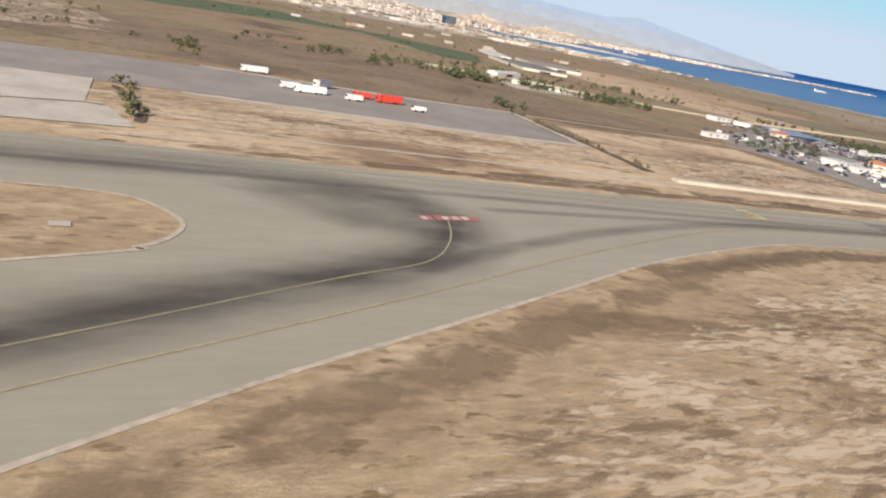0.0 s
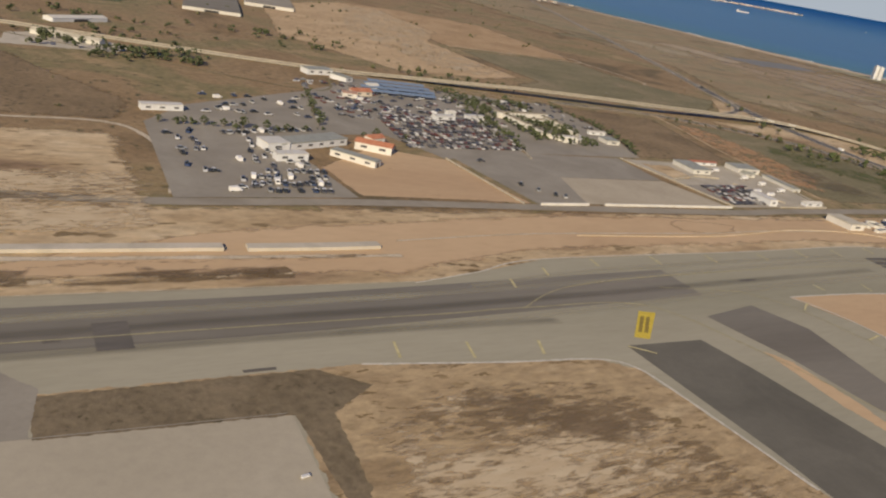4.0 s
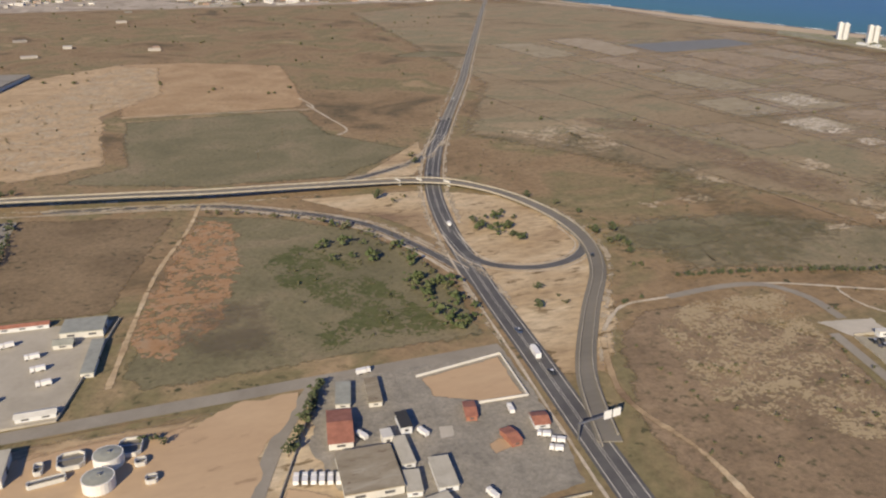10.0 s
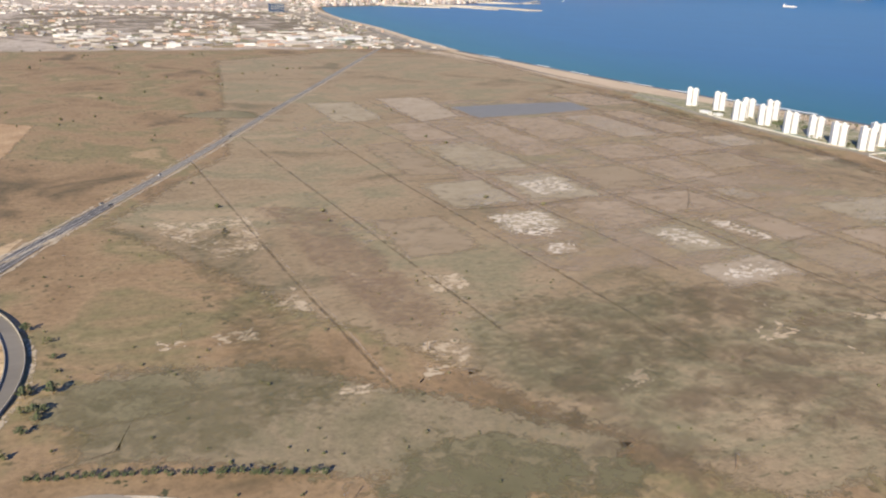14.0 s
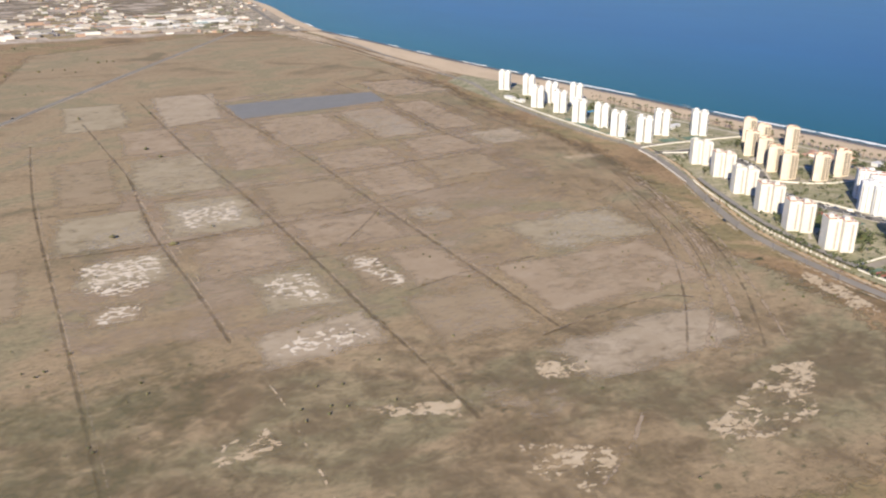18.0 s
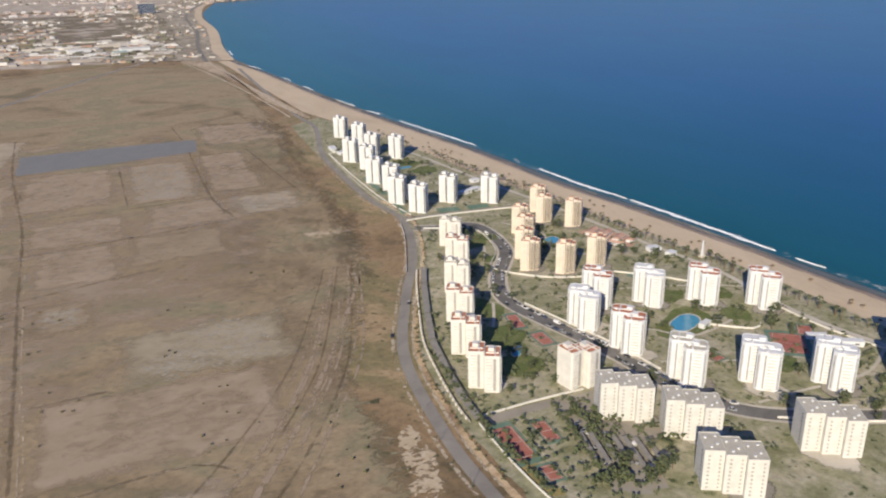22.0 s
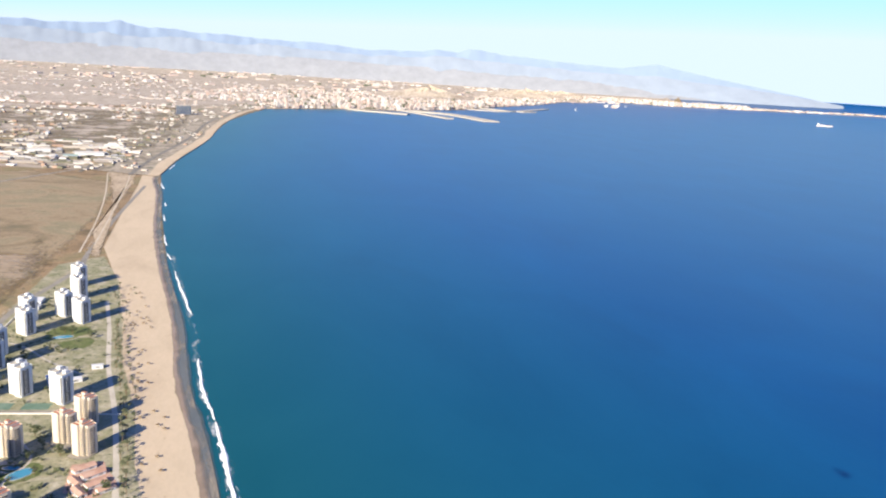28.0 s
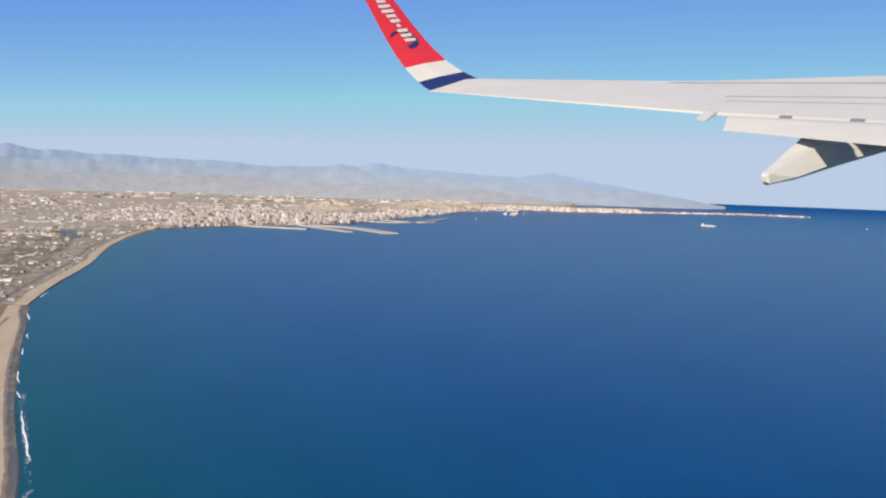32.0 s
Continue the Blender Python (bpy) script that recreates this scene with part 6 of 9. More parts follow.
def pool(cx, cy, r, turn=0.0, squash=0.65):
    """A kidney-shaped pool: pale kerb, blue water, lawn round it."""
    def ring(k):
        out = []
        for i in range(26):
            a = 2 * math.pi * i / 26
            rr = r * k * (1 + 0.22 * math.cos(2 * a + 0.6)) * (1 if k < 1.3 else 1 + 0.1 * math.sin(3 * a))
            x, y = rr * math.cos(a), squash * rr * math.sin(a)
            c, s = math.cos(radians(turn)), math.sin(radians(turn))
            out.append((cx + c * x - s * y, cy + s * x + c * y))
        return out
    sheet("lawn", ring(1.9), lawn_mat, "green watered lawn round a swimming pool", 0.6)
    t = thing("swimming_pool", 0, 0, 0, 0, "kidney-shaped blue swimming pool with a pale kerb", "swimming pool", "swimming pools")
    z = level() / SCALE
    part("kerb", Solid().prism(ring(1.1), z - 0.02, z + 0.15), pave_mat, t)
    part("pool_water", Solid().prism(ring(1.0), z, z + 0.17), pool_mat, t, "clear blue water")


stage(0.07, 0.1)
pool(2058, 398, 12, 40, 0.8)
pool(1937, 408, 6, 60)
pool(2027, 872, 8, 20)
pool(2058, 578, 8, 60, 0.9)
pool(2050, 588, 5, 0)
for pts in ([(1966, 705), (1973, 705), (1975, 760), (1968, 760)], [(1968, 775), (1975, 775), (1976, 850), (1969, 850)], [(2000, 693), (2022, 691), (2023, 704), (2001, 707)], [(2030, 690), (2052, 688), (2054, 701), (2032, 703)], [(2076, 470), (2092, 476), (2088, 492), (2070, 484)]):
    sheet("sports_court", pts, courtg_mat, "green tennis court surface")
for cx, cy, r in ((1943, 486, 10), (1992, 560, 8), (1946, 470, 12), (1990, 620, 10), (2030, 890, 22), (2045, 850, 18), (1938, 430, 18), (1930, 390, 15), (2075, 440, 14), (2110, 430, 12), (2098, 395, 12), (2010, 610, 12), (1990, 600, 14), (2075, 330, 12)):
    sheet("lawn", [(cx + r * math.cos(i * 0.7) * rng.uniform(0.7, 1.2), cy + r * math.sin(i * 0.7) * rng.uniform(0.7, 1.2)) for i in range(9)], lawn_mat, "green lawn between the towers", 1.0, smooth=True)

for cx, cy, r in ((2020, 440, 20), (2056, 430, 18), (2092, 415, 18), (2125, 392, 18), (1998, 415, 18), (2004, 376, 18), (2012, 330, 20), (2046, 310, 20), (2083, 294, 20), (2120, 270, 22), (2146, 296, 18), (1958, 310, 22), (1980, 288, 20), (1972, 246, 22), (2028, 250, 22),
                  (2030, 505, 18), (2060, 507, 18), (2012, 525, 16), (2022, 552, 16), (2040, 590, 18), (2080, 625, 20), (2095, 605, 16), (1905, 375, 12), (1912, 418, 12), (1926, 462, 12), (1945, 508, 12), (1964, 556, 14), (1978, 600, 14)):
    sheet("paving", [(cx + r * math.cos(i * 0.7) * rng.uniform(0.7, 1.2), cy + r * math.sin(i * 0.7) * rng.uniform(0.7, 1.2)) for i in range(9)], (pave_mat, lot_mat, oldroad_mat)[int(cx) % 3], "worn paving round the foot of a tower", 1.0, smooth=True, soft=4)
PATHS = [((2020, 470), (2060, 462), (2110, 445), (2136, 430)), ((2000, 400), (2030, 400), (2050, 380), (2100, 392)), ((2010, 360), (2060, 340), (2100, 330), (2135, 340)), ((2030, 300), (2060, 300), (2110, 300), (2150, 320)), ((1980, 640), (2000, 600), (1985, 560)), ((1900, 400), (1935, 440), (1955, 480)), ((1975, 860), (2000, 840), (2030, 800), (2070, 760)), ((2040, 640), (2060, 600), (2050, 560), (2080, 520))]
for p in PATHS:
    ribbon("footpath", p, 2.2, pave_mat, "pale garden footpath", wobble=0.2)
ribbon("pavement", STREET, 15.5, pave_mat, "pale pavement along the winding street", wobble=0.12)
ribbon("street", STREET, 11.0, street_mat, "grey winding street with parked cars")

# ---- apartment towers ----


def along(pts, gap, side=0.0, jitter=1.0):
    line, out, run = curve_through(pts, 1.0), [], 0.0
    for a, b in zip(line, line[1:]):
        run += float(np.hypot(*(b - a)))
        if run > gap:
            run = rng.uniform(-0.3, 0.3) * gap
            out.append((a[0] + side + rng.uniform(-jitter, jitter), a[1] + rng.uniform(-jitter, jitter)))
    return out


def rim(s, pts, z0, z1, w):
    """A parapet: an upright band along the closed outline pts."""
    n = len(pts)
    cx, cy = sum(p[0] for p in pts) / n, sum(p[1] for p in pts) / n
    ins = []
    for x, y in pts:
        d = math.hypot(x - cx, y - cy)
        ins.append((cx + (x - cx) * (d - w) / d, cy + (y - cy) * (d - w) / d))
    k = len(s.v)
    s.v += [(x, y, z) for z in (z0, z1) for x, y in pts] + [(x, y, z) for z in (z0, z1) for x, y in ins]
    for i in range(n):
        j = (i + 1) % n
        s.f += [[k + i, k + j, k + n + j, k + n + i], [k + 2 * n + j, k + 2 * n + i, k + 3 * n + i, k + 3 * n + j], [k + n + i, k + n + j, k + 3 * n + j, k + 3 * n + i]]
    return s


def octagon(cx, cy, sx, sy, cut):
    hx, hy = sx / 2, sy / 2
    return [(cx + x, cy + y) for x, y in ((-hx + cut, -hy), (hx - cut, -hy), (hx, -hy + cut), (hx, hy - cut), (hx - cut, hy), (-hx + cut, hy), (-hx, hy - cut), (-hx, -hy + cut))]


def lobed_tower(roof, label):
    """Two offset eight-sided shafts with loggia strips painted dark, balcony slabs and tiled roof terraces."""
    t = thing("apartment_tower", 0, 0, 0, 0, label, "apartment tower", "round white apartment towers")
    for lx, ly, sx, sy, h in ((-4.2, 3.4, 13.6, 12.6, 24.3), (3.9, -3.2, 13.2, 14.0, 23.3)):
        o = octagon(lx, ly, sx, sy, 1.9)
        w = part("wall", Solid().prism(o, 0, h), white_mat, t)
        part("parapet", rim(Solid(), o, h, h + 0.85, 0.6), white_mat, w)
        part("roof", Solid().prism(octagon(lx, ly, sx - 1.1, sy - 1.1, 1.7), h, h + 0.6), roof, w)
        part("stair_head", Solid().box(lx + 2.0 - 0.5 * lx, ly + 1.4, h + 0.2, 3.6, 3.4, 1.9), white_mat, w)
        part("terrace_wall", Solid().box(lx - 1.6, ly, h + 0.2, 0.7, sy - 2.0, 1.1).box(lx, ly - 1.4, h + 0.2, sx - 2.4, 0.7, 1.1), white_mat, w)
        part("chimney", Solid().box(lx - 3.6, ly - 2.6, h + 0.2, 1.0, 0.8, 1.8), white_mat, w)
        # flush dark strips: the shade of loggia slots is in their colour
        for sgn in (-1, 1):
            part("window_strip", Solid().box(lx + sgn * (sx / 2 - 1.2), ly - sy / 2 + 1.2, 1.2, 0.8, 0.8, h - 2.6, 45), softrecess_mat, w, "vertical strip of loggia glazing, recess shade in its dark colour")
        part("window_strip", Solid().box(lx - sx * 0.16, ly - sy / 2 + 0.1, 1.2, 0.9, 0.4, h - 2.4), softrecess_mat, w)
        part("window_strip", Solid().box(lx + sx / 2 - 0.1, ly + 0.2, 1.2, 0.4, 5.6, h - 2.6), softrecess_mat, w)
        for k in range(12):
            part("balcony", Solid().box(lx + 1.6, ly - sy / 2 - 0.35, 0.9 + k * 2.02, 4.6, 0.9, 0.75), slab_mat, w)
        for k in range(12):
            part("balcony", Solid().box(lx + sx / 2 + 0.3, ly + 0.2, 0.9 + k * 2.02, 0.9, 2.6, 0.7), slab_mat, w)
    return t


def slim_tower(label):
    """Two white slabs side by side with a dark slot between, banded with balconies."""
    t = thing("apartment_tower", 0, 0, 0, 0, label, "apartment tower", "slim white apartment towers")
    for lx, ly, sx, sy, h in ((-4.5, 1.4, 8.3, 14.0, 27.0), (4.5, -1.4, 8.3, 13.0, 26.0)):
        o = octagon(lx, ly, sx, sy, 0.6)
        w = part("wall", Solid().prism(o, 0, h), white_mat, t)
        part("parapet", rim(Solid(), o, h, h + 0.9, 0.5), white_mat, w)
        part("roof", Solid().box(lx, ly, h, sx - 1, sy - 1, 0.2), roofgrey_mat, w)
        part("stair_head", Solid().box(lx, ly + 2.0, h + 0.1, 3.6, 4.0, 2.6), white_mat, w)
        for k in range(13):
            part("balcony", Solid().box(lx, ly - sy / 2 - 0.35, 0.9 + k * 1.98, 3.4, 0.9, 0.7), slab_mat, w)
        part("window_strip", Solid().box(lx + (sx / 2 - 0.95), ly - sy / 2 + 0.05, 1.2, 1.1, 0.35, h - 2), recess_mat, w)
        for k in range(12):
            part("balcony", Solid().box(lx + sx / 2 + 0.25, ly - 1.0, 1.4 + k * 1.98, 0.7, 3.0, 0.6), slab_mat, w)
        # wide dark strip paints loggia shade onto the flank
        part("window_strip", Solid().box(lx + sx / 2 - 0.1, ly - 1.0, 1.2, 0.4, 6.4, h - 2.8), recess_mat, w)
    # the core's grey carries the shade of the slot between the slabs
    part("core", Solid().box(0, 0, 0, 1.6, 10.4, 26.4), softrecess_mat, t, "recessed stair core, slot shade in its dark colour")
    return t


def tan_tower(label):
    """A tan shaft, two staggered bays of loggias beside it and a terracotta terrace on each."""
    t = thing("apartment_tower", 0, 0, 0, 0, label, "apartment tower", "tan apartment towers")
    for lx, ly, sx, sy, h in ((-2.6, -1.2, 7.2, 10.4, 24.0), (2.6, 0.6, 3.4, 9.6, 24.6), (5.6, 2.2, 3.0, 8.0, 23.2)):
        o = octagon(lx, ly, sx, sy, 0.2)
        w = part("wall", Solid().prism(o, 0, h), tanwall_mat, t)
        part("parapet", rim(Solid(), o, h, h + 1.0, 0.5), tanwall_mat, w)
        part("roof", Solid().prism(octagon(lx, ly, sx - 0.6, sy - 0.6, 0.2), h, h + 0.5), terra_mat, w)
        if lx < 0:
            part("stair_head", Solid().box(lx + 0.8, ly + 1.8, h + 0.2, 3.8, 3.0, 2.4), tanwall_mat, w)
            part("upper_terrace", Solid().box(lx + 0.8, ly + 1.8, h + 2.6, 3.4, 2.6, 0.2), terra_mat, w, "terracotta tiled upper terrace")
            part("terrace_wall", Solid().box(lx, ly - 1.4, h + 0.2, sx - 1.2, 0.35, 1.0), tanwall_mat, w)
            for k in range(11):
                part("window", Solid().box(lx + 2.3, ly - sy / 2 - 0.02, 1.5 + 2.02 * k, 1.0, 0.3, 0.9), softrecess_mat, w)
                part("window", Solid().box(lx - 0.4, ly - sy / 2 - 0.02, 1.5 + 2.02 * k, 1.3, 0.3, 0.7), tanslab_mat, w)
        else:
            # loggia shade painted as dark strips on the front and flank
            part("window_strip", Solid().box(lx + 0.2, ly - sy / 2 + 0.05, 1.0, sx - 0.9, 0.5, h - 2.2), recess_mat, w, "dark strip painted for the shade of loggias behind the balconies")
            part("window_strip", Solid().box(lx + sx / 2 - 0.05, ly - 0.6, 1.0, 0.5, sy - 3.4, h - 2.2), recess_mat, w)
            for k in range(12):
                z = 0.9 + 1.95 * k
                part("balcony", Solid().box(lx + 0.3, ly - sy / 2 - 0.5, z, sx + 0.3, 1.2, 0.55), tanslab_mat, w)
                if lx > 5:
                    part("balcony", Solid().box(lx + sx / 2 + 0.4, ly - 0.8, z, 1.0, 4.6, 0.55), tanslab_mat, w)
    return t


def row_tower(roof, label):
    """A broad cream block in two staggered halves under terracotta terraces."""
    t = thing("apartment_tower", 0, 0, 0, 0, label, "apartment tower", "cream apartment towers with terracotta roofs")
    for lx, ly, sx, sy, h in ((-4.6, 2.0, 9.4, 13.0, 23.0), (4.6, -2.2, 9.2, 13.0, 22.4)):
        o = octagon(lx, ly, sx, sy, 0.7)
        w = part("wall", Solid().prism(o, 0, h), cream_mat, t)
        part("parapet", rim(Solid(), o, h, h + 0.8, 0.5), cream_mat, w)
        part("roof", Solid().prism(octagon(lx, ly, sx - 0.9, sy - 0.9, 0.8), h, h + 0.45), roof, w)
        part("stair_head", Solid().box(lx - 0.8, ly + 2.0, h + 0.1, 3.4, 4.0, 2.3), cream_mat, w)
        part("terrace_wall", Solid().box(lx + 1.6, ly, h + 0.2, 0.55, sy - 1.8, 1.0).box(lx, ly - 2.2, h + 0.2, sx - 2, 0.55, 1.0), cream_mat, w)
        # grey strips with loggia shade painted in, front and flank
        part("window_strip", Solid().box(lx + 1.4, ly - sy / 2 + 0.05, 1.0, 1.6, 0.4, h - 2), softrecess_mat, w)
        part("window_strip", Solid().box(lx + sx / 2 - 0.1, ly, 1.0, 0.4, 2.6, h - 2), softrecess_mat, w)
        for k in range(11):
            part("balcony", Solid().box(lx - 1.8, ly - sy / 2 - 0.3, 1.0 + 1.98 * k, 3.2, 0.9, 0.75), slab_mat, w)
            part("balcony", Solid().box(lx + sx / 2 + 0.3, ly - 3.6, 1.0 + 1.98 * k, 0.8, 3.4, 0.75), slab_mat, w)
    return t


def slab_block(label):
    """A grey-white block of three staggered bays with grey felt roofs and rows of loggias."""
    t = thing("apartment_block", 0, 0, 0, 0, label, "apartment block", "grey-white apartment blocks")
    for lx, ly, sx, sy, h in ((-9.0, 2.5, 9.4, 15, 21.0), (0, 0, 9.4, 15, 20.6), (9.0, -2.5, 9.4, 15, 20.2)):
        o = octagon(lx, ly, sx, sy, 0.3)
        w = part("wall", Solid().prism(o, 0, h), greywall_mat, t)
        part("parapet", rim(Solid(), o, h, h + 0.7, 0.4), greywall_mat, w)
        part("roof", Solid().box(lx, ly, h, sx - 0.6, sy - 0.6, 0.45), roofgrey_mat, w)
        for vx, vy in ((-2.5, 3), (1.8, -2.2), (2.2, 4.2), (-1.2, -4.6)):
            part("vent", Solid().box(lx + vx, ly + vy, h + 0.1, 1.0, 1.0, 1.0), white_mat, w)
        # loggias are flush grey boxes, their shade put into the colour
        for k in range(9):
            part("loggia", Solid().box(lx - 2.4, ly - sy / 2 + 0.02, 1.4 + 2.1 * k, 1.1, 0.3, 0.9), softrecess_mat, w)
            part("loggia", Solid().box(lx + 2.6, ly - sy / 2 + 0.02, 1.4 + 2.1 * k, 0.9, 0.3, 0.9), softrecess_mat, w)
        if lx < -5:
            for k in range(9):
                part("window", Solid().box(lx - sx / 2 + 0.05, ly - 3.5, 1.6 + 2.1 * k, 0.3, 1.2, 0.9), recess_mat, w)
    return t


def spread(first, spots):
    """first goes to the first spot and copies of it to the others: x, y, turn."""
    for i, (x, y, a) in enumerate(spots):
        if i:
            place(first, x, y, 0.6, a)
    x, y, a = spots[0]
    first.matrix_basis = pose(x * SCALE, y * SCALE, 0.6 * SCALE, 0, 0, a)


spread(lobed_tower(terra_mat, "white two-lobed apartment tower with red tiled roof terraces"), [(2022, 450, -41), (2092, 423, -41), (2125, 400, -41), (2002, 384, -41), (2147, 302, -41), (2120, 277, -41)])
spread(lobed_tower(white_mat, "white two-lobed apartment tower with a white roof"), [(2056, 437, -41), (1995, 424, -41), (2046, 318, -41), (2083, 300, -41)])
spread(lobed_tower(roofgrey_mat, "white two-lobed apartment tower with a sandy roof terrace"), [(2011, 338, -41)])
spread(slim_tower("slim white apartment tower with a dark centre slot"), [(2006, 1073, -34), (2016, 1018, -34), (2013, 950, -34), (2036, 924, -34), (1980, 932, -34), (1988, 888, -34), (1977, 827, -34), (1984, 790, -34), (1975, 744, -34), (1984, 708, -34), (2023, 726, -34), (2060, 706, -34)])
spread(tan_tower("tan apartment tower with staggered balconies and terracotta roof"), [(2088, 658, -42), (2078, 628, -42), (2096, 606, -42), (2044, 610, -42), (2034, 582, -42), (2018, 553, -42), (2010, 528, -42), (2032, 511, -42), (2061, 513, -42)])
spread(row_tower(terra_mat, "cream apartment tower with terracotta roof beside the coast road"), [(1962, 561, -27), (1923, 465, -27), (1908, 421, -27), (1901, 379, -27), (1951, 359, 12)])
spread(row_tower(roofgrey_mat, "cream apartment tower with a sandy roof"), [(1975, 606, -27), (1941, 512, -27)])
spread(slab_block("grey-white staggered apartment block with a felt roof"), [(1956, 321, -20), (1977, 292, -27), (1966, 250, -27), (2031, 255, -26), (2092, 226, -26)])


def house(x, y, sx, sy, h, turn, wall, roof, label, flat=False, category="house", name="house"):
    t = thing(name, x, y, 0.55, turn, label, category)
    part("wall", Solid().box(0, 0, 0, sx, sy, h), wall, t)
    if flat:
        part("roof", Solid().box(0, 0, h, sx + 0.5, sy + 0.5, 0.35), roof, t)
    else:
        part("roof", Solid().gable(0, 0, h, sx + 0.8, sy + 0.8, min(sx, sy) * 0.22), roof, t)
    n = max(1, int(sx / 7))
    for k in range(n):
        part("window", Solid().box(-sx / 2 + (k + 0.5) * sx / n, -sy / 2 - 0.03, h * 0.4, sx / n * 0.35, 0.15, h * 0.32), recess_mat, t)
    part("door", Solid().box(sx / 2 + 0.03, 0, 0, 0.15, min(2.2, sy * 0.3), min(2.6, h * 0.7)), dark_mat, t)
    return t


for x, y, sx, sy, a in ((2100, 580, 16, 7, 35), (2108, 570, 16, 7, 35), (2112, 556, 14, 7, 35), (2103, 545, 13, 6, -55), (2120, 548, 12, 6, 35), (2098, 560, 12, 6, -55)):
    house(x, y, sx, sy, 2.4, a, white_mat, salmon_mat, "low beach house with a salmon tiled roof", category="house")
sheet("paving", [(2090, 588), (2112, 590), (2128, 552), (2112, 535), (2092, 548)], salmon_mat, "salmon paved terraces between the beach houses", 0.5)
for x, y, sx, sy, a in ((2048, 742, 14, 6, 20), (2062, 748, 12, 6, 20), (2040, 756, 8, 5, 20), (2122, 520, 10, 8, 0), (2128, 505, 8, 6, 20), (2076, 780, 10, 5, 10), (1975, 1000, 8, 20, 0), (1978, 975, 7, 14, 0), (2130, 330, 16, 5, -30), (2118, 345, 12, 4, -30), (2066, 388, 9, 4, 20)):
    house(x, y, sx, sy, 3.2, a, white_mat, white_mat, "low white pavilion with a flat roof", True, "pavilion", "pavilion")

mast = thing("beach_monument", 2149, 492, 0.55, 0, "tall white pointed monument on the beach edge", "monument")
part("shaft", Solid().box(0, 0, 1.0, 2.4, 1.6, 13, 20, 0.55), white_mat, mast)
part("plinth", Solid().box(0, 0, 0, 5, 4, 1.0, 20), pave_mat, mast)

FRONT = [(1932, 560), (1921, 531), (1904, 480), (1892, 440), (1885, 396), (1881.5, 363), (1881, 344)]
ribbon("garden_wall", [(x - 4, y + 2) for x, y in FRONT], 0.5, parapet_mat, "long low wall with piers along the coast road", thick=1.3)
for i, (x, y) in enumerate(along(FRONT, 4.2, -4.6, 0.0)):
    if i < 60:
        p_ = thing("wall_pier", x, y + 2, 0.6, 20, "square plastered pier of the long wall", "wall pier", "piers of the long wall")
        part("shaft", Solid().box(0, 0, 0, 0.8, 0.8, 1.9), cream_mat, p_)
        part("cap", Solid().box(0, 0, 1.9, 1.0, 1.0, 0.15), pave_mat, p_)
for (xa, ya), (xb, yb) in zip(FRONT, FRONT[1:]):
    L, a = math.hypot(xb - xa, yb - ya) - 1.5, math.degrees(math.atan2(yb - ya, xb - xa))
    s_ = thing("car_shelter", (xa + xb) / 2 + 0.5, (ya + yb) / 2, 0.6, a, "long grey sheet car shelter behind the coast wall", "car shelter", "coast car shelters")
    part("shade_roof", Solid().add([(-L / 2, -2.2, 2.2), (L / 2, -2.2, 2.2), (L / 2, 2.2, 2.6), (-L / 2, 2.2, 2.6), (-L / 2, -2.2, 2.32), (L / 2, -2.2, 2.32), (L / 2, 2.2, 2.72), (-L / 2, 2.2, 2.72)],
                                   [[3, 2, 1, 0], [4, 5, 6, 7], [0, 1, 5, 4], [1, 2, 6, 5], [2, 3, 7, 6], [3, 0, 4, 7]]), shelter_mat, s_)
    for q in range(5):
        part("post", Solid().box(-L / 2 + 1 + q * (L - 2) / 4, 0.5, 0, 0.2, 0.2, 2.4), metal_mat, s_)
for k in range(7):
    x, y = 1921 + k * 4.6, 300 - k * 3.2
    s = thing("car_shelter", x, y, 0.6, -12, "low grey sheet car shelter between hedges", "car shelter", "town car shelters")
    part("shade_roof", Solid().add([(-1.3, -13, 2.2), (1.3, -13, 2.5), (1.3, 13, 2.5), (-1.3, 13, 2.2), (-1.3, -13, 2.3), (1.3, -13, 2.6), (1.3, 13, 2.6), (-1.3, 13, 2.3)],
                                   [[3, 2, 1, 0], [4, 5, 6, 7], [0, 1, 5, 4], [1, 2, 6, 5], [2, 3, 7, 6], [3, 0, 4, 7]]), shelter_mat, s)
    for q in (-11, 0, 11):
        part("post", Solid().box(0, q, 0, 0.2, 0.2, 2.4), metal_mat, s)
parasol = thing("beach_parasol", 2150, 440, 0.55, 0, "round thatched beach parasol on a pole", "parasol", "beach parasols")
part("canopy", Solid().drum(0, 0, 2.0, 1.7, 0.8, 9, 0.85), earth("dry thatch", [(0.16, 0.11, 0.06), (0.22, 0.16, 0.09)], 2, 0.4, None), parasol)
part("pole", Solid().box(0, 0, 0, 0.14, 0.14, 2.2), bark_mat, parasol)
for k in range(44):
    y = rng.uniform(330, 1050)
    xi = float(np.interp(y, [p[1] for p in INNER], [p[0] for p in INNER]))
    xs = float(np.interp(y, [p[1] for p in SHORE], [p[0] for p in SHORE]))
    place(parasol, xi + (xs - xi) * rng.uniform(0.08, 0.5), y, 0.5, rng.uniform(0, 90))

